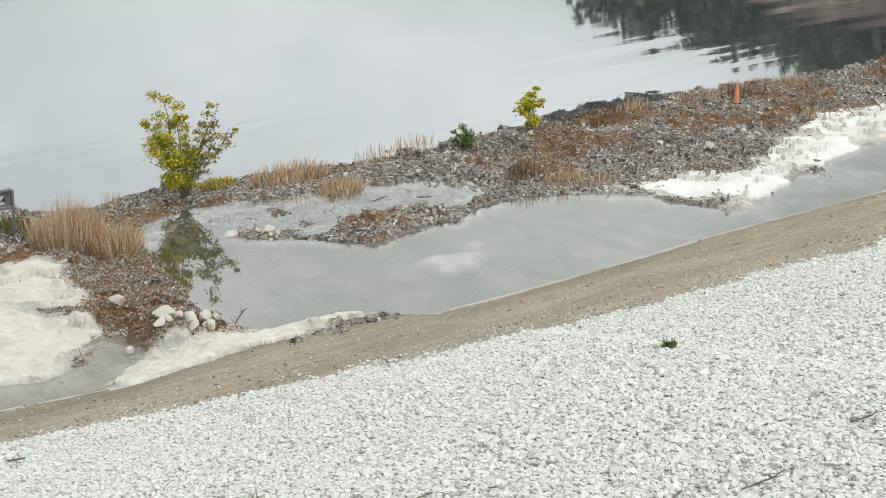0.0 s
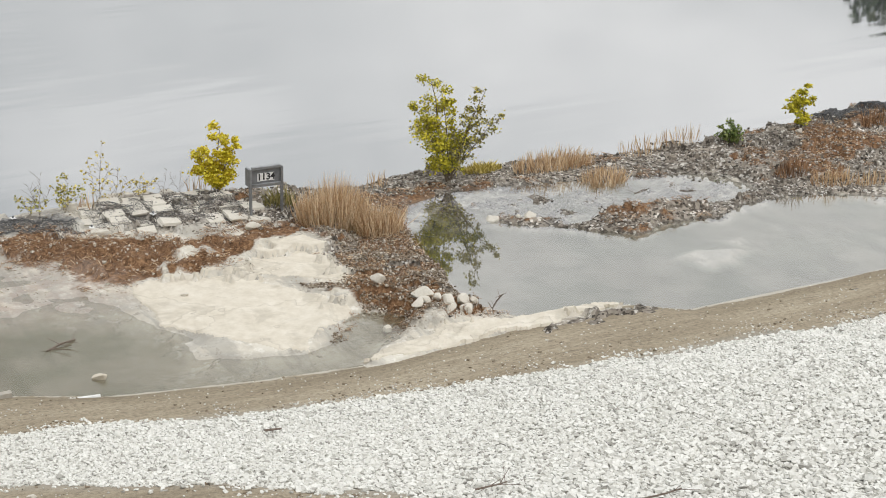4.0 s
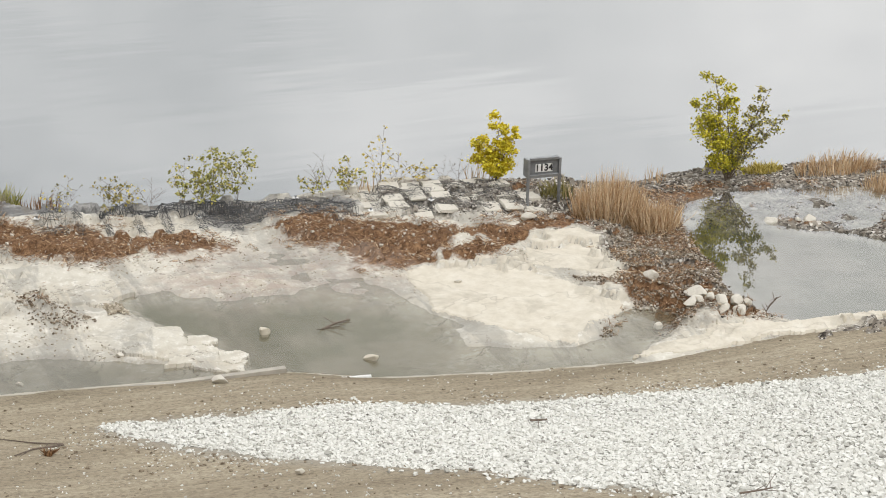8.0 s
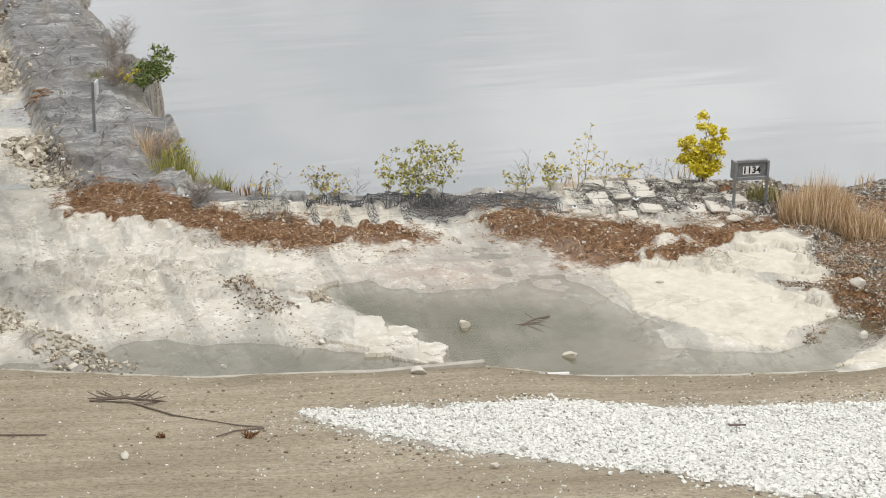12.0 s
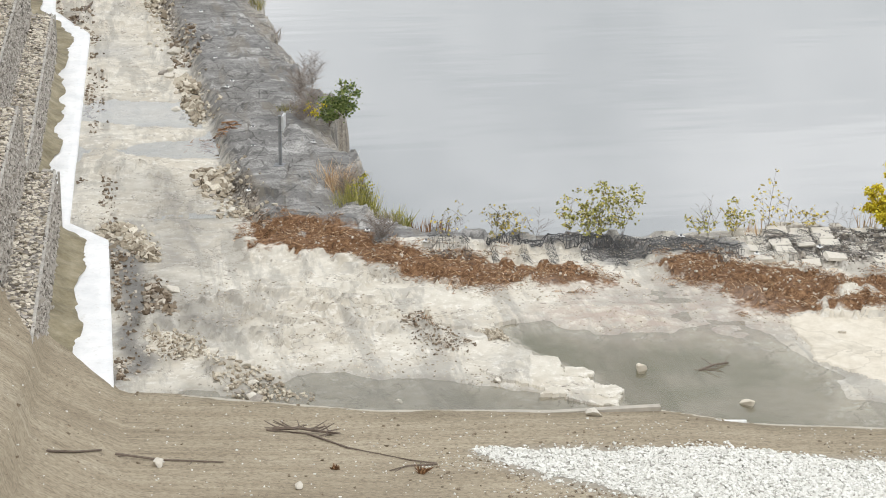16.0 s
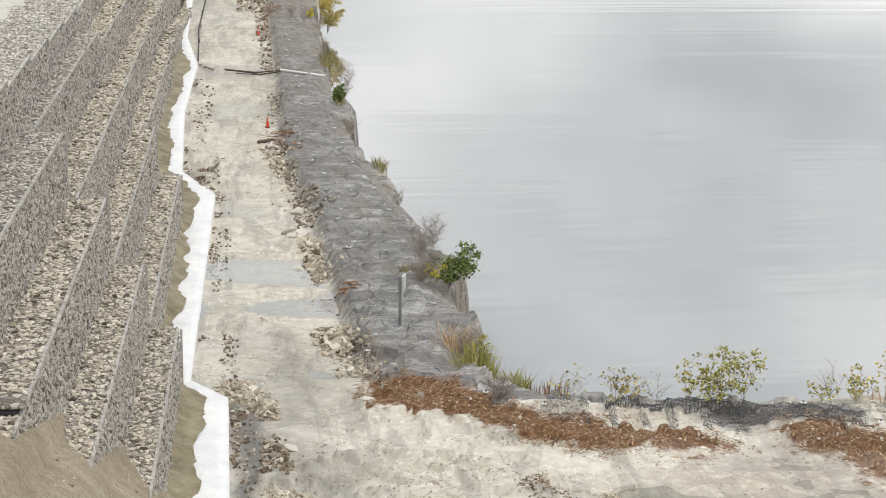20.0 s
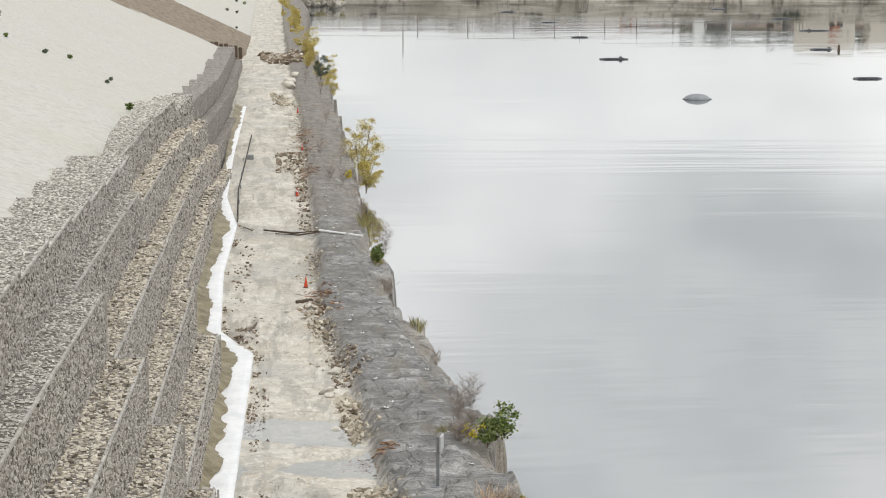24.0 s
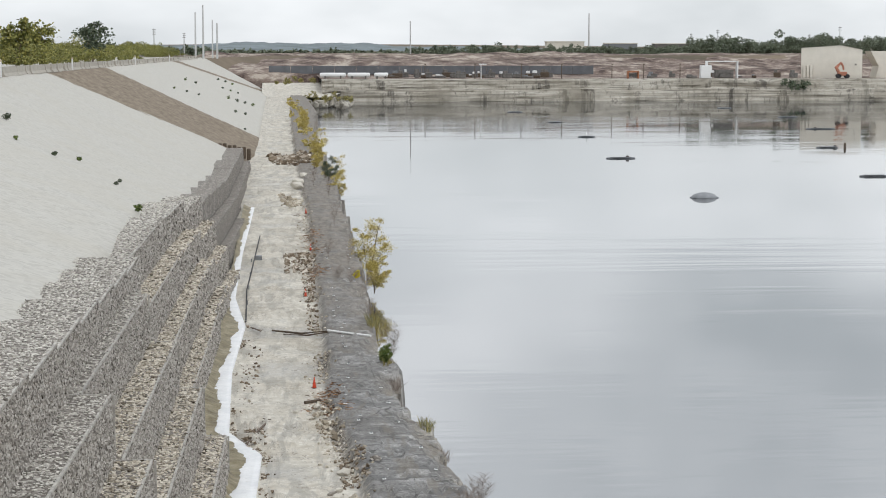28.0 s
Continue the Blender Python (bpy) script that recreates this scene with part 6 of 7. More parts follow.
text.body, text.size, text.align_x, text.align_y, text.extrude, text.offset = "1134", 0.20, "CENTER", "CENTER", 0.002, 0.006
carrier = new("digits", text)
bpy.context.view_layer.update()
me = bpy.data.meshes.new_from_object(carrier.evaluated_get(bpy.context.evaluated_depsgraph_get()))
bpy.data.objects.remove(carrier)
me.transform(pose(0.0, 0.004, 0.835, 90, 0, 0))
me.materials.clear()
me.materials.append(BLACK)
digits = new("digits", me)
digits.parent = plate
tagged(digits, "black painted number")

post = base("marker_post", on_bench(3.86, 41.7), -15, "grey steel post with a small plate, bolted to the ledge", "post")
bm = bmesh.new()
box(bm, 0, 0, 0.6, 0.07, 0.07, 1.2, 0.008)
part("post", bm, STEEL, post)
bm = bmesh.new()
box(bm, 0, 0, 0.02, 0.28, 0.28, 0.03, 0.005)
part("foot_plate", bm, STEEL, post)
bm = bmesh.new()
box(bm, 0.07, 0.08, 1.03, 0.05, 0.34, 0.34, 0.005)
part("sign_plate", bm, plain("pale_plate", (0.5, 0.51, 0.51), 0.5), post, "pale square plate seen from its side")


def cone(at, material, label, seed):
    root = base("traffic_cone", at, seed * 37, label, "cone", "traffic cones")
    root.scale = (0.55, 0.55, 0.58)
    bm = bmesh.new()
    box(bm, 0, 0, 0.02, 0.36, 0.36, 0.04, 0.01)
    part("foot", bm, BLACK, root)
    bm = bmesh.new()
    tube(bm, [(0, 0, 0.03), (0, 0, 0.38)], [0.14, 0.075], 14)
    tube(bm, [(0, 0, 0.50), (0, 0, 0.70)], [0.055, 0.022], 14)
    part("body", bm, material, root)
    bm = bmesh.new()
    tube(bm, [(0, 0, 0.38), (0, 0, 0.50)], [0.077, 0.056], 14)
    part("band", bm, material if seed % 2 else WHITE, root)
    return root


for i, (x, y) in enumerate([(1.45, 69.2), (1.6, 96.0), (2.5, 145.5), (2.3, 118.0)]):
    cone(on_bench(x, y), CONE_RED, "red-orange traffic cone beside the track", i + 1)
cone(on_bench(37.0, 32.4), CONE_PALE, "sun-faded orange traffic cone in the litter", 7).scale = (0.6, 0.6, 0.95)

lay("fallen_timber", [on_bench(-0.1, 84.1, 0.10), on_bench(1.18, 82.6, 0.14), (2.36, 81.5, 0.42)], [0.04, 0.05, 0.035], TIMBER, "long dark timber fallen across the track", "timber")
lay("fallen_timber", [on_bench(0.4, 83.2, 0.06), on_bench(1.4, 82.2, 0.10), (2.3, 81.3, 0.40)], [0.03, 0.04, 0.03], TIMBER, "long dark timber fallen across the track", "timber")
lay("white_pipe", [(2.3, 81.4, 0.46), (3.2, 80.6, 0.44), (4.1, 79.8, 0.43)], [0.05, 0.05, 0.05], WHITE, "white plastic pipe lying across the ledge", "pipe", 8)
lay("fallen_log", [on_bench(1.05, 66.0, 0.05), on_bench(1.6, 66.5, 0.07)], [0.07, 0.055], TIMBER, "short dark log beside the track", "log", 8)
hose = base("black_pipe", (-1.2, 84, 0.1), 0, "thin black pipe on low stands along the liner", "pipe")
bm = bmesh.new()
tube(bm, [(-0.1, 2, 0.12), (-0.2, 13, 0.2), (-0.05, 21, 0.22), (0.3, 42, 0.2)], [0.035] * 4, 6)
part("pipe", bm, BLACK, hose)
for q in (2, 8, 14, 20, 27):
    bm = bmesh.new()
    box(bm, -0.12, q + 1, 0.05, 0.05, 0.05, 0.28)
    part("stand", bm, STEEL, hose)
bm = bmesh.new()
box(bm, 0.3, 29, 0.12, 0.4, 0.3, 0.3, 0.02)
part("valve_box", bm, STEEL, hose)
lay("concrete_kerb", [(2.7, 28.38, -0.02), (6.9, 27.78, 0.01), (8.8, 27.66, 0.05)], [0.06, 0.075, 0.09], CONCRETE, "weathered concrete beam end at the foot of the embankment", "beam", 4)
lay("white_pipe", [(9.45, 27.03, 0.05), (10.05, 26.95, 0.05)], [0.035, 0.035], WHITE, "short white pipe at the pond's edge", "pipe", 8)


def branch(pts, width, label, seed, twigs=4, name="fallen_branch"):
    q = random.Random(seed)
    root = base(name, pts[0], 0, label, "branch")
    o = Vector(pts[0])
    loc = [Vector(p) - o for p in pts]
    bm = bmesh.new()
    tube(bm, loc, [width * (1 - 0.5 * i / len(loc)) for i in range(len(loc))], 5)
    part("stem", bm, TWIG, root)
    for _ in range(twigs):
        i = q.randrange(len(loc) - 1)
        p = loc[i].lerp(loc[i + 1], q.random())
        bm = bmesh.new()
        tube(bm, [p, p + Vector((q.uniform(-0.3, 0.3), q.uniform(-0.3, 0.3), q.uniform(0.0, 0.08)))], [width * 0.45, width * 0.2], 4)
        part("twig", bm, TWIG, root)


def on_earth(x, y, dz=0.02):
    return (x, y, float(earth_height(np.array([x]), np.array([y]))[0]) + dz)


branch([on_earth(2.2, 26.6), on_earth(2.8, 26.3), on_earth(3.3, 25.4), on_earth(4.1, 24.6), on_earth(4.45, 24.35)], 0.018, "long thin bent stick lying on bare earth", 1, 2)
branch([on_earth(4.45, 24.3), on_earth(4.0, 24.2), on_earth(3.7, 23.9)], 0.016, "thin stick lying on bare earth", 2, 2)
branch([on_earth(2.3, 26.6, 0.04), on_earth(2.7, 26.45, 0.08), on_earth(3.2, 26.25, 0.04)], 0.03, "dark bundle of dead twigs on bare earth", 3, 26)
branch([on_earth(-0.95, 22.9), on_earth(-0.6, 23.7), on_earth(-0.28, 24.4)], 0.02, "thin dark stick lying on bare earth", 4, 1)
branch([on_earth(-0.09, 24.5), on_earth(0.52, 24.4), on_earth(1.0, 24.35), on_earth(1.4, 24.3)], 0.018, "thin dark stick lying on bare earth", 7, 2)
branch([(10.0, 29.3, 0.0), (10.3, 29.4, 0.05), (10.6, 29.55, 0.01)], 0.022, "dark waterlogged branch in the pond", 5, 9)
branch([on_earth(10.9, 22.6, 0.1), on_earth(11.15, 22.55, 0.1)], 0.02, "short stick on white gravel", 6, 1)
for i, (x, y, ln) in enumerate([(15.3, 12.9, 0.8), (14.2, 13.4, 0.7), (12.6, 16.0, 0.7), (11.4, 17.7, 0.5), (18.0, 13.5, 0.6), (12.9, 15.2, 0.5)]):
    branch([on_earth(x, y, 0.1), on_earth(x + ln * 0.5, y - 0.1, 0.14), on_earth(x + ln, y + 0.05, 0.1)], 0.014, "thin dead stick on white gravel", 10 + i, 5)
branch([(17.75, 27.25, 0.0), (17.95, 27.35, 0.16), (18.05, 27.3, 0.3)], 0.02, "dark dead twig standing in the pool", 30, 7)
for i, (x, y, ln, turn) in enumerate([(24.6, 32.0, 0.5, 0.3), (25.6, 31.7, 0.35, -0.5)]):
    branch([(x, y, 0.0), (x + ln * 0.5, y + ln * turn * 0.5, 0.02), (x + ln, y + ln * turn, 0.0)], 0.012, "thin dead stick in the shallow pool", 40 + i, 2)
reed_clump("gravel_weed", on_earth(20.35, 18.85, 0.05), (0.10, 0.10), 60, 0.13, "small green weed growing in white gravel", 91, LEAF_GREEN, 0.6, 0.03)
reed_clump("seed_head", on_earth(4.14, 23.8, 0.0), (0.05, 0.05), 60, 0.14, "dark spiky weed clump on bare earth", 92, LITTER, 0.6, 0.02)
reed_clump("seed_head", on_earth(2.95, 24.0, 0.0), (0.04, 0.04), 40, 0.10, "dark spiky weed clump on bare earth", 93, LITTER, 0.6, 0.02)
branch([on_bench(-0.9, 59.2, 0.05), on_bench(-0.6, 60.8, 0.12), on_bench(-0.16, 63.0, 0.05)], 0.05, "dark dead branch beside the liner", 60, 8)
branch([on_bench(-1.0, 84.9, 0.1), on_bench(-0.6, 83.8, 0.1)], 0.04, "dead branch at the end of the liner pipe", 61, 6)
boulder(on_earth(0.48, 24.1), 0.24, "pale rock on bare earth", 601)
boulder(on_earth(2.3, 22.8), 0.18, "pale rock on bare earth", 602)
boulder(on_earth(6.9, 21.1), 0.16, "pale rock on bare earth", 603)

# anchor plates that pin the rock-fall netting to the ledge
plate_home = base("anchor_plate", on_bench(3.0, 40.0, 0.02), 0, "small white anchor plate bolted to the dark ledge", "anchor plate", "anchor plates")
bm = bmesh.new()
box(bm, 0, 0, 0.012, 0.11, 0.11, 0.024, 0.006)
part("plate", bm, WHITE, plate_home)
bm = bmesh.new()
tube(bm, [(0, 0, 0.02), (0, 0, 0.07)], [0.022, 0.022], 6)
part("bolt", bm, STEEL, plate_home)
q = random.Random(77)
for i in range(44):
    y = 41.5 + i * 1.75
    for off in ((0.75, 2.2) if i % 2 else (0.8,)):
        x = float(np.interp(y, INNER_Y, INNER_X)) + off + q.uniform(-0.2, 0.2)
        if x < float(np.interp(y, SIDE_Y, SIDE_X)) - 0.4:
            copy_thing(plate_home, pose(x, y + q.uniform(-0.4, 0.4), bench_height(x, y) + 0.02, q.uniform(-8, 8), q.uniform(-8, 8), q.uniform(0, 90)))
for x, y in [(6.3, 36.1), (8.2, 35.9), (9.5, 35.6), (11.6, 35.7), (12.9, 34.7), (5.2, 36.9), (14.2, 34.6)]:
    copy_thing(plate_home, pose(x, y, bench_height(x, y) + 0.02, 5, 0, q.uniform(0, 90)))

# rolled black netting on the berms
def netting(name, path, width, label, seed, strand=0.006):
    rr = np.random.RandomState(seed)
    p = np.array(path, float)
    rows = max(5, int(np.hypot(p[-1, 0] - p[0, 0], p[-1, 1] - p[0, 1]) / 0.06))
    ribs = max(5, int(width / 0.06))
    t = np.linspace(0, 1, rows)
    s = np.linspace(0, 1, len(p))
    x, y = np.interp(t, s, p[:, 0]), np.interp(t, s, p[:, 1])
    c = np.linspace(-0.5, 0.5, ribs)
    X = x[:, None] + c[None] * 0.1
    Y = y[:, None] + c[None] * width * (1 + 0.3 * lattice(t * 20, t * 0, seed, 1.0)[:, None])
    Z = bench_fields(X.ravel(), np.minimum(Y, np.interp(X, EDGE_X, EDGE_Y) - 0.1).ravel())[0].reshape(X.shape) + 0.01 + 0.05 * np.exp(-((c[None] - 0.18) / 0.22) ** 2) * (1 + 0.6 * lattice(t * 30, t * 0 + 3, seed, 1.0)[:, None]) + rr.uniform(0, 0.045, X.shape)
    X, Y = X + rr.uniform(-0.02, 0.02, X.shape), Y + rr.uniform(-0.02, 0.02, X.shape)
    ob = link(name, np.stack([X, Y, Z], -1).reshape(-1, 3), grid_faces(ribs, rows), NETTING)
    m = ob.modifiers.new("strands", "WIREFRAME")
    m.thickness, m.use_replace = strand, True
    return tagged(ob, label, "netting")


netting("rock_netting", [(7.6, 36.25), (8.4, 36.1), (9.6, 35.95), (10.4, 35.65)], 0.34, "black rock-fall netting bunched along the lake edge", 5, 0.020)
for i, (x, y, w) in enumerate([(6.35, 36.0, 0.5), (7.0, 35.8, 0.16), (7.55, 35.7, 0.14), (8.15, 35.6, 0.16), (8.7, 35.5, 0.2), (9.4, 35.4, 0.16), (9.95, 35.2, 0.3)]):
    netting("rock_netting", [(x, y - 0.05), (x + w * 0.5, y), (x + w, y - 0.05)], 1.1, "dark fold of rock-fall netting over pale rock", 50 + i, 0.008)
netting("rock_netting", [(31.9, 34.0), (33.5, 34.2), (34.6, 34.4), (36.2, 34.2)], 0.8, "black netting bunched on the litter mound", 6, 0.028)
netting("rock_netting", [(9.6, 35.7), (11.2, 35.3), (12.6, 34.6)], 1.0, "black rock-fall netting draped over the berm", 7, 0.010)

netting("rock_netting", [(13.0, 35.0), (14.6, 34.9), (16.2, 34.4)], 1.5, "torn dark netting over the block mattress", 8, 0.006)

# concrete block mattress beside the sign
mattress = base("block_mattress", (0, 0, 0), 0, "weathered pale concrete block mattress beside the sign", "block mattress")
q = random.Random(12)
for i in range(8):
    for j in range(5):
        x, y = 12.9 + i * 0.47 + j * 0.08 + q.gauss(0, 0.02), 34.2 + j * 0.42 - i * 0.07 + q.gauss(0, 0.02)
        worn = q.random()
        if worn > 0.93:
            continue
        bm = bmesh.new()
        box(bm, 0, 0, 0, 0.42 * (1 - 0.3 * worn ** 4), 0.35 * (1 - 0.35 * worn ** 3), 0.08, 0.02)
        for v in bm.verts:
            v.co += Vector((q.gauss(0, 0.018), q.gauss(0, 0.018), q.gauss(0, 0.009)))
        ob = part("block", bm, PALE_ROCK, mattress)
        ob.matrix_basis = pose(x, y, bench_height(x, y) + 0.008 + q.uniform(-0.03, 0.012), q.uniform(-4, 4), q.uniform(-4, 4), -9 + q.uniform(-5, 5))


# ---- far country: banks, plant yard, woods, hills ----
def far_bank_fields(x0=14, x1=420):
    xs = np.arange(x0, x1, 0.9)
    prof = [(-1.2, -4.0), (0.0, -1.9), (0.5, 0.2), (0.9, 1.5), (2.6, 1.9), (3.2, 3.3), (3.8, 4.5), (8, 4.7), (30, 4.8), (62, 5.2), (66, 6.6), (80, 8.0), (95, 8.8), (112, 10.6), (128, 11.6), (150, 11.8)]
    o, z = np.array([p[0] for p in prof]), np.array([p[1] for p in prof])
    fine = np.concatenate([np.linspace(-1.2, 4, 22), np.linspace(5, 60, 12), np.linspace(62, 150, 46)])
    zz = np.interp(fine, o, z)
    X, O = np.meshgrid(xs, fine)
    Z = np.repeat(zz[:, None], len(xs), 1)
    line = 536 + 0.035 * (X - 20) + 2.2 * rough(X, X * 0, 401, 40, 4) + 4.0 * np.floor(2 * lattice(X, X * 0, 405, 55)) / 2
    near = (O < 5)
    Y = line + O + np.where(near, 0.5 * rough(X, Z * 6, 411, 6, 3, 0.7), 0)
    lump = np.clip((O - 64) / 30, 0, 1) * np.where(O < 130, 1, 0.3)
    Z = Z + lump * (1.1 * rough(X, O, 421, 22, 4, 0.6)) + np.where(near & (O > 0.5), 0.35 * rough(X, O, 431, 9, 3), 0.05 * rough(X, O, 433, 5, 2))
    return X, Y, Z, len(xs), len(fine), O


X, Y, Z, nx, ny, O = far_bank_fields()
split = 24
v = np.stack([X, Y, Z], -1)
tagged(link("ground_far_wall", v[:split].reshape(-1, 3), grid_faces(nx, split), CLIFF, smooth=False), "far quarry wall of bedded grey-brown rock above the water", "rock wall", kind="structure")
tagged(link("ground_far_yard", v[split - 1:].reshape(-1, 3), grid_faces(nx, ny - split + 1), SPOIL, smooth=True), "far terrace with pale spoil heaps rising behind it", "spoil", kind="structure")

X, Y, Z, nx, ny, O = far_bank_fields(-23, 15)
v = np.stack([X, Y, Z], -1)[34:]
v = np.concatenate([v[:1] - [0, 1.5, 9.0], v[:1] - [0, 1.0, 3.0], v])
tagged(link("ground_far_spoil", v.reshape(-1, 3), grid_faces(nx, len(v)), SPOIL, smooth=True), "reddish-brown spoil behind the end of the track", "spoil", kind="structure")

# the plain that reaches the horizon, with the quarry cut out of it
plain_x = np.concatenate([np.arange(-4500, -60, 370), [-60, -21.8], np.arange(0, 401, 100), np.arange(700, 4600, 350)])
plain_y = np.concatenate([[600], np.arange(660, 4700, 260)])
PX, PY = np.meshgrid(plain_x, plain_y)
PZ = np.where(PX < -21, CREST_Z, np.where(PY < 650, -2.0, 11.2)) + np.clip((PY - 2200) / 2400, 0, 1) * (16 + 8 * rough(PX, PY, 441, 1400, 3))
tagged(link("ground_plain", np.stack([PX, PY, PZ], -1).reshape(-1, 3), grid_faces(len(plain_x), len(plain_y)), LAND, smooth=True), "flat autumn farmland reaching low wooded hills", "land", kind="structure")
tagged(link("ground_crest", [(-4000, -200, CREST_Z - 0.05), (-21.5, -200, CREST_Z - 0.05), (-21.5, 640, CREST_Z - 0.05), (-4000, 640, CREST_Z - 0.05)], [(0, 1, 2, 3)], LAND), "level ground behind the embankment crest", "land", kind="structure")
tagged(link("ground_far_track", [(-3, 520, 0.1), (16, 520, 0.1), (40, 660, 5.0), (-3, 660, 5.2)], [(0, 1, 2, 3)], BENCH), "pale far end of the bench track", "track", kind="structure")


def wood(name, count, x0, x1, y0, y1, ground, tall, leaf, label, seed, clumps=26, size=0.9):
    """A far wood: many clumps of leaves in one mesh, with stems."""
    r = np.random.RandomState(seed)
    cs, st = [], []
    for _ in range(count):
        x, y, h = r.uniform(x0, x1), r.uniform(y0, y1), tall * (0.4 + 0.75 * r.rand() ** 1.5)
        n = int(clumps * h / tall)
        lobes = r.normal(size=(5, 3)) * np.array([0.20, 0.20, 0.13]) * h
        ball = r.normal(size=(n, 3))
        ball *= (r.uniform(0.6, 1.0, n) / np.linalg.norm(ball, axis=1))[:, None]
        c = lobes[r.randint(0, 5, n)] + ball * np.array([0.20, 0.20, 0.17]) * h
        c[:, 2] += 0.58 * h
        c += [x, y, ground]
        cs.append(c)
    cs = np.concatenate(cs)
    cs[:, 2] = np.maximum(cs[:, 2], ground + 0.2)
    tagged(leaf_cloud(name, cs, size, leaf, None, seed, label), category="woodland", kind="stuff")


wood("woodland", 300, -60, -31, 165, 700, CREST_Z, 5.0, LEAF_WOOD, "green and olive scrub woodland behind the barrier", 1, 620, 0.28)
wood("woodland", 260, -46, -27, 165, 420, CREST_Z, 3.2, LEAF_WOOD, "low green and yellow scrub behind the barrier", 2, 330, 0.25)
wood("woodland", 260, -260, -40, 700, 1300, CREST_Z, 6.0, LEAF_HAZE_TINT, "dark distant woodland", 3, 60, 2.0)
wood("woodland", 300, 70, 240, 800, 960, 10.2, 5.5, LEAF_HAZE_TINT, "dark distant tree line beyond the far bank", 4, 230, 0.8)
wood("woodland", 120, 165, 260, 690, 760, 10.6, 9.0, LEAF_HAZE_TINT, "dense dark green trees above the far bank", 5, 700, 0.6)
wood("woodland", 1000, -400, 900, 1800, 2600, 10, 5.5, LEAF_HAZE_TINT, "faint distant tree line", 6, 30, 3.0)
wood("scrub", 26, 9, 21, 470, 530, -0.4, 2.2, LEAF_DULL, "olive scrub on the rocky point", 7, 160, 0.3)
wood("scrub", 30, 1, 14, 545, 640, 3.0, 2.4, LEAF_DULL, "olive scrub at the end of the track", 8, 160, 0.4)
wood("scrub", 34, 3.4, 6.2, 230, 470, 0.2, 1.7, LEAF_OCHRE, "ochre and olive scrub along the far ledge", 9, 150, 0.24)
wood("scrub", 9, 149, 156, 538, 543, 1.0, 4.5, LEAF_DARK, "dark scrub on the far wall", 10, 160, 0.5)
for i, (x, y, h, w) in enumerate([(-30.6, 330, 6.8, 2.0), (-33.0, 250, 5.6, 1.6), (-36.0, 300, 6.0, 1.8)]):
    sapling("crest_tree", (x, y, CREST_Z), [(0.3, 0, h, 1, w), (-1.1, 0.3, h * 0.85, 1, w), (1.2, -0.2, h * 0.85, 1, w)], LEAF_DARK if i == 0 else LEAF_WOOD, 0.5, 34, "broad dark green tree standing above the scrub" if i == 0 else "round olive tree standing above the scrub", 700 + i, twigs=14, radius=0.03, spread=0.3)

# distance haze is painted into the blue-grey colour of these hills
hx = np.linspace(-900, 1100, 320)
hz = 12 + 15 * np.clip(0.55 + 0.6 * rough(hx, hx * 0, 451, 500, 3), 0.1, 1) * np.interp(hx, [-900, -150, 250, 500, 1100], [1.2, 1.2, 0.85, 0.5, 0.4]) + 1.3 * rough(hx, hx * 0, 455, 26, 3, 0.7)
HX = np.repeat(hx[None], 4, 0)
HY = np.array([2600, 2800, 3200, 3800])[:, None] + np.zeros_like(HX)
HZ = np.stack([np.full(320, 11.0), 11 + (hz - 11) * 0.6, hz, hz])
tagged(link("backdrop_hills", np.stack([HX, HY, HZ], -1).reshape(-1, 3), grid_faces(320, 4), plain("hill_haze_tint", (0.17, 0.20, 0.21), 0.95, vary=0.35, scale=0.03), smooth=True), "low wooded hills on the horizon, blue-green with haze put into their colour", "hills", kind="structure")

# slope bushes
for i, (x, y, s) in enumerate([(-11.1, 110, 0.22), (-12.1, 106.6, 0.2), (-16.1, 117, 0.42), (-14.2, 106.6, 0.2), (-8.5, 106, 0.16), (-8.3, 101, 0.14), (-6.0, 84.5, 0.3)] + [(-4 - 12 * ((i * 37) % 17) / 17, 275 + 200 * ((i * 23) % 19) / 19, 0.3 + 0.35 * ((i * 7) % 5) / 5) for i in range(18)]):
    z = float(slope_fields(np.array([float(x)]), np.array([float(y)]))[0][0])
    sapling("slope_bush", (x, y, z), [(0.2 * s, 0, s, 1, 0.5 * s), (-0.3 * s, 0.1, 0.8 * s, 1, 0.45 * s), (0.35 * s, -0.1, 0.7 * s, 1, 0.45 * s)], LEAF_DARK if i % 3 else LEAF_GREEN, 0.06 + 0.10 * s, 12, "small dark bush growing on the gravel slope", 720 + i, group="bushes on the slope", category="bush", twigs=7)

# concrete barriers along the crest
barrier = base("concrete_barrier", (-21.6, 140, CREST_Z), 0, "weathered concrete road barrier section on the crest", "barrier", "crest barriers")
bm = bmesh.new()
prof = [(-0.3, 0), (0.3, 0), (0.3, 0.08), (0.14, 0.32), (0.09, 0.82), (-0.09, 0.82), (-0.14, 0.32), (-0.3, 0.08)]
ends = [[bm.verts.new((x, y, z)) for x, z in prof] for y in (-1.46, 1.46)]
for a in range(8):
    bm.faces.new((ends[0][a], ends[0][(a + 1) % 8], ends[1][(a + 1) % 8], ends[1][a]))
bm.faces.new(ends[0][::-1])
bm.faces.new(ends[1])
bmesh.ops.recalc_face_normals(bm, faces=bm.faces)
part("section", bm, CONCRETE, barrier)
q = random.Random(5)
for i in range(1, 136):
    copy_thing(barrier, pose(-21.6 + q.uniform(-0.12, 0.12), 140 + 3.05 * i, CREST_Z, 0, 0, q.uniform(-2, 2)))
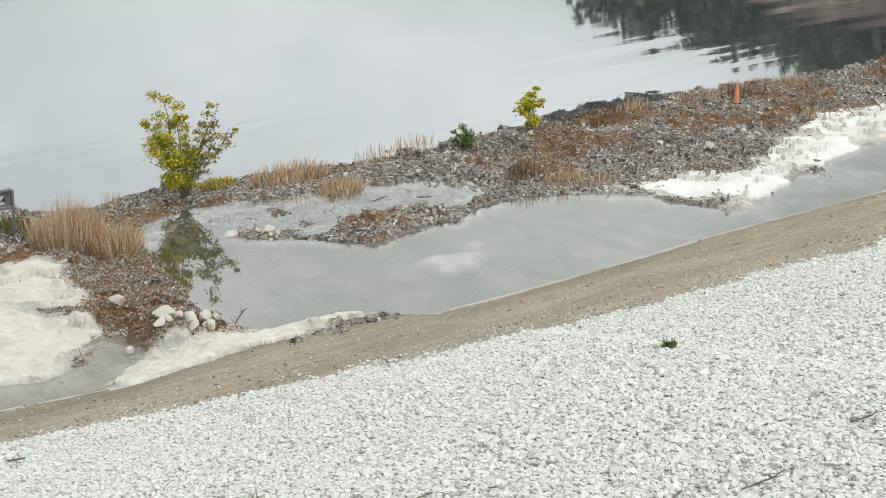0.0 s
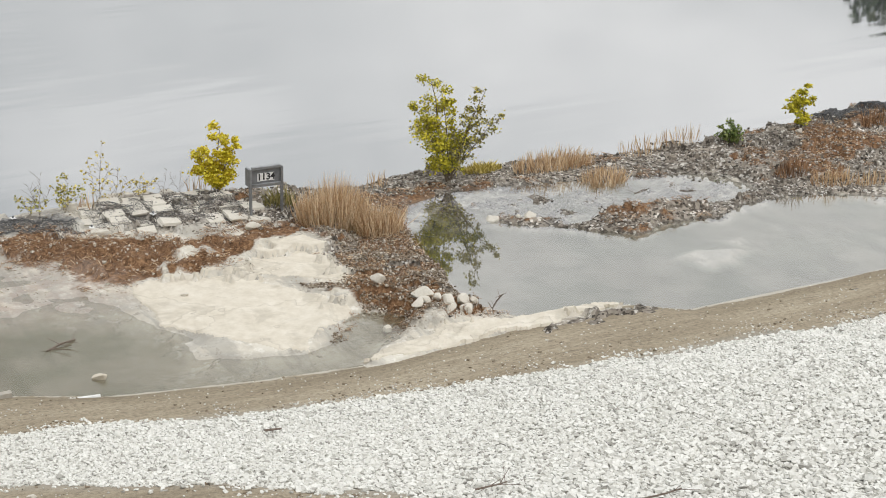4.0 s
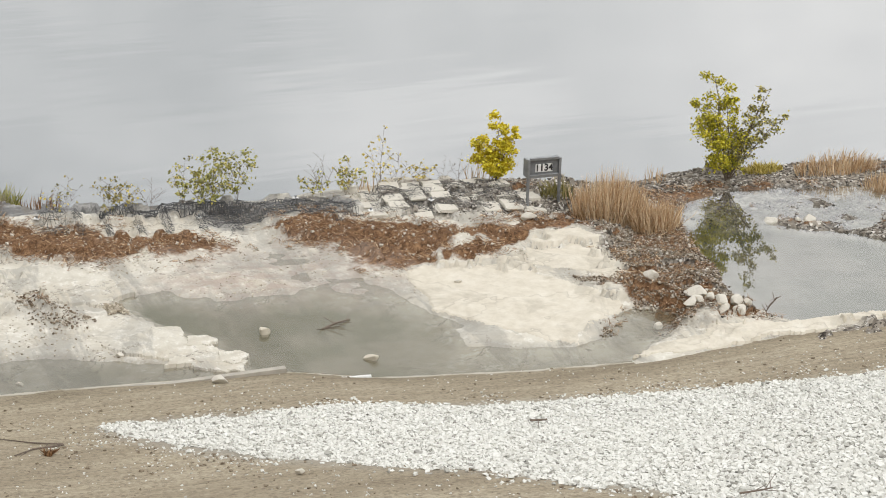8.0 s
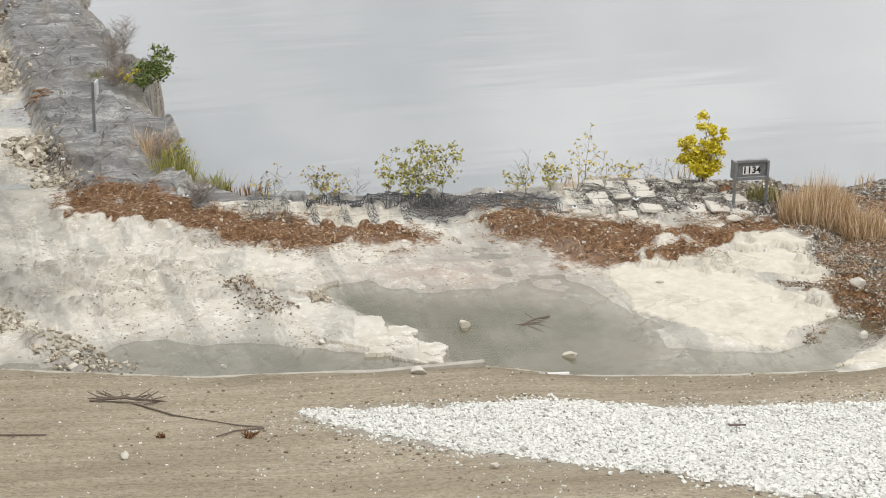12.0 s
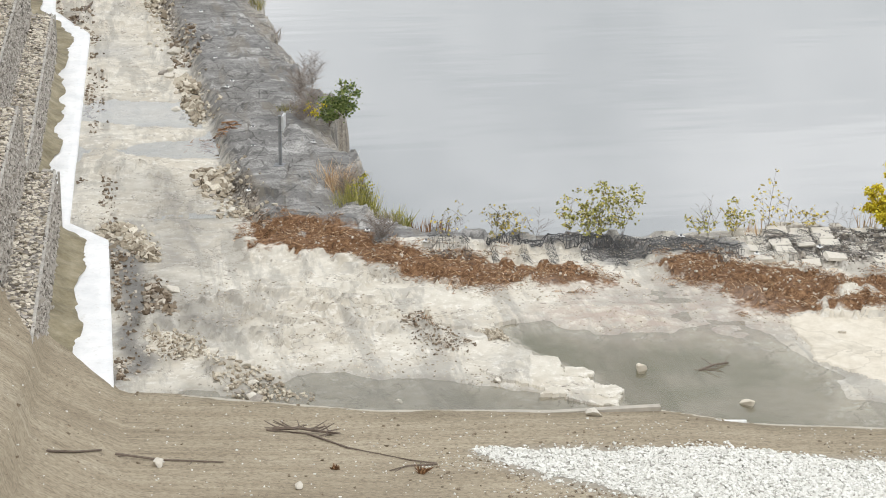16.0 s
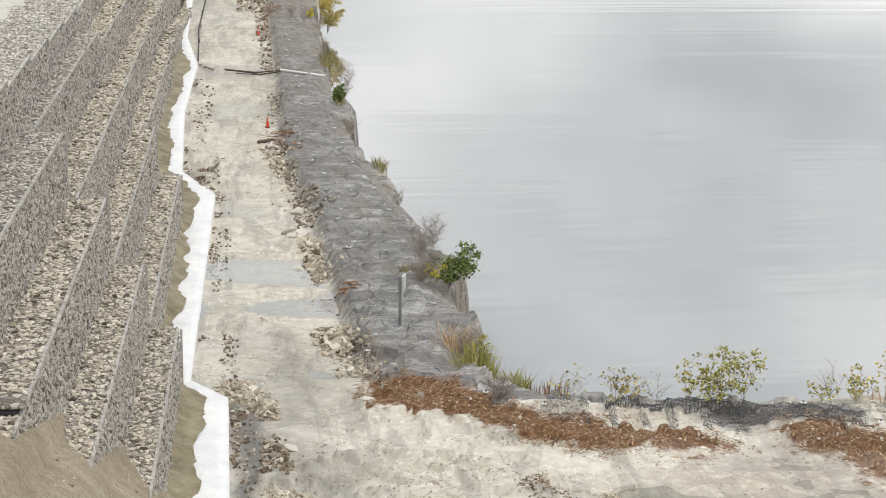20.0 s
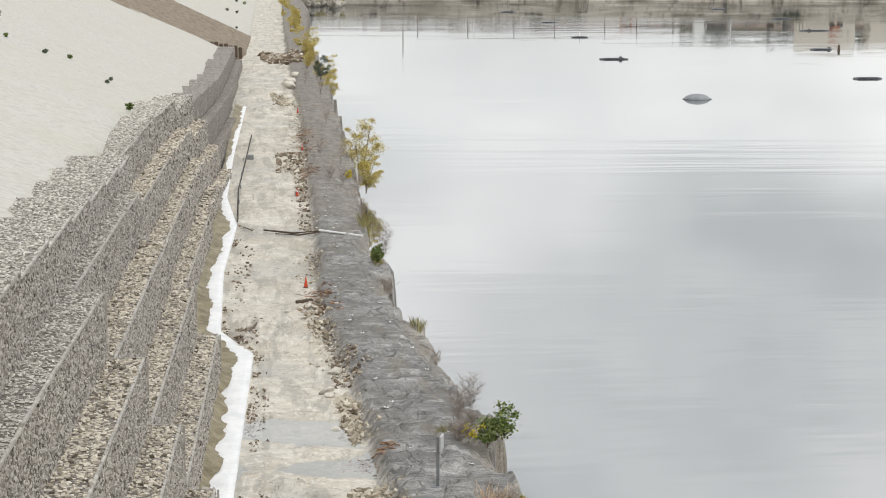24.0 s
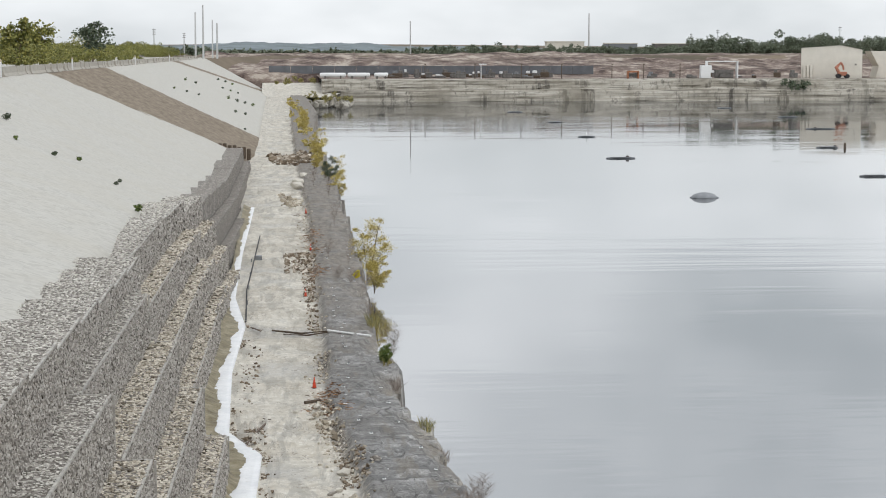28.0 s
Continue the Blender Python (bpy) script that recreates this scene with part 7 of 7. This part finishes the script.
for x, y in [(-21.3, 152), (-21.3, 206), (-21.3, 300), (-21.3, 400)]:
    pillar = base("marker_post", (x, y, CREST_Z), 0, "white marker post beside the crest barrier", "post", "crest marker posts")
    bm = bmesh.new()
    box(bm, 0, 0, 0.7, 0.16, 0.16, 1.4, 0.02)
    part("post", bm, WHITE, pillar)
    bm = bmesh.new()
    box(bm, 0, 0, 1.3, 0.2, 0.2, 0.12, 0.01)
    part("cap", bm, plain("post_cap", (0.5, 0.4, 0.25)), pillar)


def pole(x, y, z, h, w, label, arms=0):
    root = base("utility_pole", (x, y, z), 0, label, "pole", "far poles")
    bm = bmesh.new()
    tube(bm, [(0, 0, 0), (0, 0, h)], [w, w * 0.6], 8)
    part("mast", bm, plain("pole_paint", (0.5, 0.5, 0.49)) if "pole_paint" not in bpy.data.materials else bpy.data.materials["pole_paint"], root)
    for a in range(arms):
        bm = bmesh.new()
        box(bm, 0, 0, h * (0.95 - 0.08 * a), 0.12 * h, 0.2, 0.25)
        part("arm", bm, MACHINE, root)


for x, y, h, w, a in [(-22.2, 560, 13.5, 0.3, 0), (-20.5, 575, 16, 0.32, 0), (-18.5, 600, 12, 0.26, 0), (-16.2, 570, 10.5, 0.34, 0), (-55, 900, 13, 0.3, 3), (-41, 900, 11, 0.3, 3), (51, 700, 12.5, 0.28, 0), (203, 1208, 26, 0.55, 0), (201, 900, 10, 0.25, 2), (214, 900, 12, 0.25, 2), (236, 820, 9, 0.25, 2), (262, 860, 13, 0.25, 2)]:
    pole(x, y, CREST_Z if x < 0 else 11.2, h, w, "tall pale steel pole far behind the lake" if not a else "distant utility pole with cross arms", a)

# plant yard on the far terrace
yard = 4.72
shed = base("white_shed", (165.85, 552, yard), -16, "large cream metal shed with a low gable roof", "shed")
bm = bmesh.new()
f = ((-8.9, 0), (8.9, 0), (8.9, 8.4), (2.6, 9.7), (-8.9, 8.9))
a, b = [bm.verts.new((x, 0, z)) for x, z in f], [bm.verts.new((x, 13, z)) for x, z in f]
bm.faces.new(a)
bm.faces.new(b[::-1])
for i in range(5):
    bm.faces.new((a[i], b[i], b[(i + 1) % 5], a[(i + 1) % 5]))
bmesh.ops.recalc_face_normals(bm, faces=bm.faces)
part("wall", bm, SHED, shed)
for s, (x0, z0, x1, z1) in enumerate([(-9.1, 9.0, 2.6, 9.85), (2.6, 9.85, 9.1, 8.5)]):
    bm = bmesh.new()
    v = [bm.verts.new(p) for p in ((x0, -0.3, z0), (x1, -0.3, z1), (x1, 13.3, z1), (x0, 13.3, z0))]
    bm.faces.new(v)
    bmesh.ops.solidify(bm, geom=bm.faces[:], thickness=0.15)
    part("roof_panel", bm, plain("roof_sheet", (0.45, 0.42, 0.37)) if s == 0 else bpy.data.materials["roof_sheet"], shed)
for x in (-7.9, -6.9, -5.9):
    bm = bmesh.new()
    box(bm, x, -0.5, 1.9, 0.7, 0.7, 3.8, 0.05)
    part("vent_stack", bm, SHED, shed)
bm = bmesh.new()
box(bm, 7.0, -0.05, 4.0, 0.5, 0.1, 0.5)
part("vent", bm, MACHINE, shed)
chute = base("white_conveyor", (182.5, 560, yard), 0, "pale covered chute beside the shed", "conveyor")
bm = bmesh.new()
v = [bm.verts.new(p) for p in ((-1.5, -3, 0), (12, -3, 0), (12, -3, 8.0), (-3.2, -3, 8.0), (-0.6, -3, 3.5), (-1.5, 3, 0), (12, 3, 0), (12, 3, 8.0), (-3.2, 3, 8.0), (-0.6, 3, 3.5))]
for f in ((0, 1, 2, 3, 4), (9, 8, 7, 6, 5), (0, 5, 6, 1), (1, 6, 7, 2), (2, 7, 8, 3), (3, 8, 9, 4), (4, 9, 5, 0)):
    bm.faces.new([v[q] for q in f])
part("cover", bm, SHED, chute)
digger = base("orange_excavator", (167.4, 547, yard), 0, "orange excavator with its boom raised before the shed", "excavator")
for name, pts, rad, mat in (("boom", [(-0.6, 0, 1.2), (-1.6, 0, 3.2), (-0.2, 0, 4.6)], [0.5, 0.55, 0.35], ORANGE), ("stick", [(-0.2, 0, 4.6), (0.5, 0, 3.4), (0.6, 0, 2.4)], [0.3, 0.3, 0.25], ORANGE)):
    bm = bmesh.new()
    tube(bm, pts, rad, 6)
    part(name, bm, mat, digger)
bm = bmesh.new()
box(bm, 0.2, 0, 1.3, 2.6, 1.8, 1.2, 0.2)
part("cab", bm, ORANGE, digger)
for x in (-0.9, 1.6):
    bm = bmesh.new()
    tube(bm, [(x, -0.9, 0.65), (x, 0.9, 0.65)], [0.65, 0.65], 12)
    part("wheel", bm, BLACK, digger)
frame_box = base("white_loading_frame", (132.6, 552, yard), 0, "white steel portal frame with a dark trailer beneath", "loading frame")
for x in (-4.6, 4.6):
    bm = bmesh.new()
    box(bm, x, 0, 2.4, 0.35, 2, 4.8, 0.05)
    part("column", bm, WHITE, frame_box)
bm = bmesh.new()
box(bm, 0, 0, 4.95, 9.6, 2, 0.3, 0.05)
part("beam", bm, WHITE, frame_box)
bm = bmesh.new()
box(bm, -4.9, -0.4, 1.9, 3.2, 2.4, 3.8, 0.1)
part("cabin", bm, WHITE, frame_box)
bm = bmesh.new()
box(bm, 0.8, 0.6, 1.3, 5.5, 1.6, 2.4, 0.1)
part("trailer", bm, MACHINE, frame_box)
crusher = base("rusty_crusher", (105.2, 548, yard), 0, "small rust-brown crusher frame on the far terrace", "crusher")
bm = bmesh.new()
box(bm, 0, 0, 2.0, 3.4, 2, 0.5, 0.05)
part("deck", bm, RUST, crusher)
for x in (-1.5, 1.5):
    bm = bmesh.new()
    box(bm, x, 0, 0.9, 0.4, 1.8, 1.8, 0.04)
    part("stand", bm, RUST, crusher)
bm = bmesh.new()
box(bm, 0, 0.4, 1.0, 2.2, 0.8, 1.0, 0.05)
part("engine", bm, MACHINE, crusher)
for i, (x, ln) in enumerate([(17.5, 7.5), (25.0, 6.5), (31.5, 4.0)]):
    tank = base("white_tank", (x, 549, yard + 0.5), 0, "long white cylindrical tank lying on the far terrace", "tank", "white tanks")
    bm = bmesh.new()
    tube(bm, [(-ln / 2, 0, 0.6), (-ln / 2 + 0.3, 0, 0.6), (ln / 2 - 0.3, 0, 0.6), (ln / 2, 0, 0.6)], [0.4, 0.68, 0.68, 0.4], 14)
    part("shell", bm, WHITE, tank, smooth=True)
    for s in (-0.3, 0.3):
        bm = bmesh.new()
        box(bm, s * ln, 0, -0.1, 0.4, 1.4, 0.9)
        part("cradle", bm, MACHINE, tank)
q = random.Random(21)
for i in range(46):
    x = 34 + 66 * (i + q.random()) / 46 if i < 34 else 106 + 48 * (i - 34 + q.random()) / 12
    y = 544 + q.uniform(0, 26)
    w, h = q.uniform(1.0, 3.4), q.uniform(0.7, 2.3)
    junk = base("parked_machine", (x, y, yard), q.uniform(-20, 20), "small dark machine parked on the far terrace", "machine", "machines on the far terrace")
    bm = bmesh.new()
    box(bm, 0, 0, h * 0.45, w, 1.6, h * 0.7, 0.12)
    part("body", bm, q.choice([MACHINE, MACHINE, MACHINE, TIMBER]), junk)
    bm = bmesh.new()
    box(bm, -w * 0.2, 0, h * 0.95, w * 0.45, 1.2, h * 0.5, 0.1)
    part("cab", bm, q.choice([MACHINE, WHITE, RAFT]), junk)
for i, x in enumerate([44, 58.6, 60.5, 72, 84, 99, 108, 119]):
    mast = base("yard_mast", (x, 546 + (i % 3), yard), 0, "thin dark mast on the far terrace", "mast", "yard masts")
    bm = bmesh.new()
    tube(bm, [(0, 0, 0), (0, 0, 4.2)], [0.14, 0.10], 6)
    part("mast", bm, TIMBER if i != 2 else WHITE, mast)
    bm = bmesh.new()
    box(bm, 0.5 if i == 2 else 0.1, 0, 4.2, 2.2 if i == 2 else 0.5, 0.25, 0.25)
    part("arm", bm, WHITE if i == 2 else TIMBER, mast)
retaining = base("retaining_wall", (0, 0, 0), 0, "long dark grey panelled retaining wall behind the far terrace", "wall")
for i in range(15):
    bm = bmesh.new()
    box(bm, 2.4 + 6.9 * i, 600 + 0.02 * i, 6.75, 6.8, 0.5, 2.7, 0.05)
    part("panel", bm, plain("grey_panel", (0.13, 0.135, 0.145), vary=0.2, scale=0.3) if i == 0 else bpy.data.materials["grey_panel"], retaining)
for i, (x, z, w, h, m) in enumerate([(155, 17.0, 20, 3.4, SHED), (185, 16.2, 17, 3.0, RAFT), (213, 16.0, 20, 3.2, MACHINE), (232, 14.5, 12, 2.5, WHITE)]):
    board = base("far_building", (x, 1000, 11.0), 0, "faint box-shaped building on the horizon", "building", "buildings on the horizon")
    bm = bmesh.new()
    box(bm, 0, 0, (z - 11) - h * 0.7, w, 8, h * 1.8, 0.1)
    part("wall", bm, m, board)
    bm = bmesh.new()
    box(bm, 0, 0, (z - 11) + h * 0.25, w * 1.03, 8.4, 0.4)
    part("roof", bm, SHED, board)

# dark baskets at the far end of the wall, rocks on the point
crib = base("timber_crib", (-5.2, 205, 1.5), 0, "dark timber crib at the far end of the gabion wall", "crib")
for i in range(7):
    bm = bmesh.new()
    box(bm, 0.5 * i - 0.5, 1.6 * i, 0.55 + 0.1 * (i % 2) - 0.18 * i, 0.42, 0.9, 1.3, 0.05)
    part("crib_post", bm, TIMBER, crib)
bm = bmesh.new()
box(bm, 0.6, -0.8, 0.0, 3.2, 0.8, 0.4, 0.05)
part("sill", bm, TIMBER, crib)
for i in range(16):
    q = random.Random(1200 + i)
    boulder((q.uniform(8.5, 20), q.uniform(466, 500), -1.2), q.uniform(2, 4.2), "large weathered boulder on the rocky point", 1300 + i, CLIFF if i % 3 else CONCRETE, 0.8, "boulders on the point")
for i, (x, y, s) in enumerate([(2.4, 176, 1.5), (2.2, 172, 1.3), (2.9, 181, 1.1)]):
    boulder(on_bench(x, y, 0.1), s, "broken tan rock pile beside the far track", 1330 + i, PALE_ROCK, 0.7)


# ---- floats on the lake ----
def raft(x, y, ln, label, mast=0.0, box_at=None):
    root = base("raft", (x, y, LAKE_Z), 0, label, "raft", "rafts on the lake")
    root.scale = (1, 1, 0.7)
    bm = bmesh.new()
    tube(bm, [(-ln / 2, 0, 0.1), (-ln / 2 + 0.2, 0, 0.1), (ln / 2 - 0.2, 0, 0.1), (ln / 2, 0, 0.1)], [0.08, 0.16, 0.16, 0.08], 8)
    part("float", bm, RAFT, root)
    bm = bmesh.new()
    box(bm, 0, 0, 0.26, ln * 0.7, 0.7, 0.07, 0.01)
    part("deck", bm, RAFT, root)
    if mast:
        bm = bmesh.new()
        tube(bm, [(0, 0, 0.4), (0, 0, mast)], [0.07, 0.05], 6)
        part("mast", bm, WHITE, root)
    if box_at is not None:
        bm = bmesh.new()
        box(bm, box_at, 0, 0.42, 0.4, 0.4, 0.3, 0.05)
        part("motor_box", bm, MACHINE, root)


for x, y, ln, mast, b in [(56.7, 441, 3.6, 0, 0.8), (56.5, 376, 3.0, 0, None), (52, 311, 2.8, 1.2, None), (46, 247.5, 3.9, 0, 0.9), (81.5, 272.6, 3.3, 0, 1.2), (111, 401, 4.2, 0, 1.0), (100, 339, 5.5, 0, -1.0), (113, 467, 3.6, 0, None), (68, 209, 3.4, 0, None)]:
    raft(x, y, ln, "low grey raft moored on the lake" if not mast else "low grey raft with a short white mast", mast, b)
stake = base("mooring_stake", (84, 272, LAKE_Z - 0.2), 0, "dark wooden mooring stake standing in the lake", "stake")
bm = bmesh.new()
tube(bm, [(0, 0, 0), (0, 0, 0.95)], [0.22, 0.16], 8)
part("stake", bm, TIMBER, stake)
dome = base("dome_float", (41.7, 180, LAKE_Z - 0.05), 0, "grey dome-shaped float on the lake", "float")
bm = bmesh.new()
bmesh.ops.create_uvsphere(bm, u_segments=24, v_segments=12, radius=1.0)
bmesh.ops.transform(bm, matrix=Matrix.Diagonal((1.32, 1.1, 0.58, 1)), verts=bm.verts)
part("dome", bm, plain("dome_cover", (0.24, 0.25, 0.26), 0.6, scale=1.5), dome, smooth=True)
bm = bmesh.new()
tube(bm, [(1.36 * math.cos(a), 1.14 * math.sin(a), 0.08) for a in np.linspace(0, 2 * math.pi, 25)], [0.06] * 25, 6)
part("rim", bm, RAFT, dome)

# wooded east bank, known from its reflection
t = np.linspace(0, 1, 60)
bx, by = np.interp(t, [0, 0.15, 0.4, 0.65, 1], [98, 106, 118, 130, 150]), np.interp(t, [0, 0.15, 0.4, 0.65, 1], [113, 106, 92, 75, 30])
top = np.interp(t, [0, 0.15, 0.4, 0.65, 1], [8, 16, 20.5, 22.5, 24.5]) + 0.6 * rough(t * 30, t * 0, 501, 2, 3)
o = np.array([0, 1.5, 9, 16, 40])
f = np.array([0, 0.1, 0.8, 1.0, 1.0])
BX, BY = bx[None] + o[:, None] * 0.78, by[None] + o[:, None] * 0.62
BZ = LAKE_Z - 0.5 + f[:, None] * (top[None] + 0.5)
tagged(link("ground_east_bank", np.stack([BX, BY, BZ], -1).reshape(-1, 3), grid_faces(60, 5), SPOIL, smooth=True), "bare brown east bank of the lake", "bank", kind="structure")
er = np.random.RandomState(55)
k = er.randint(0, 60, 150)
home = np.stack([bx[k] + 10 + er.uniform(0, 9, 150), by[k] + 8 + er.uniform(0, 9, 150), LAKE_Z + top[k] + er.uniform(-1.0, 1.5, 150)], -1)
c = (home[:, None] + np.clip(er.normal(size=(150, 460, 3)), -1.7, 1.7) * np.array([1.5, 1.5, 1.7])).reshape(-1, 3)
tagged(leaf_cloud("bank_trees", c, 0.9, LEAF_DARK, None, 56, "dark trees crowding the top of the east bank"), category="woodland", kind="stuff")
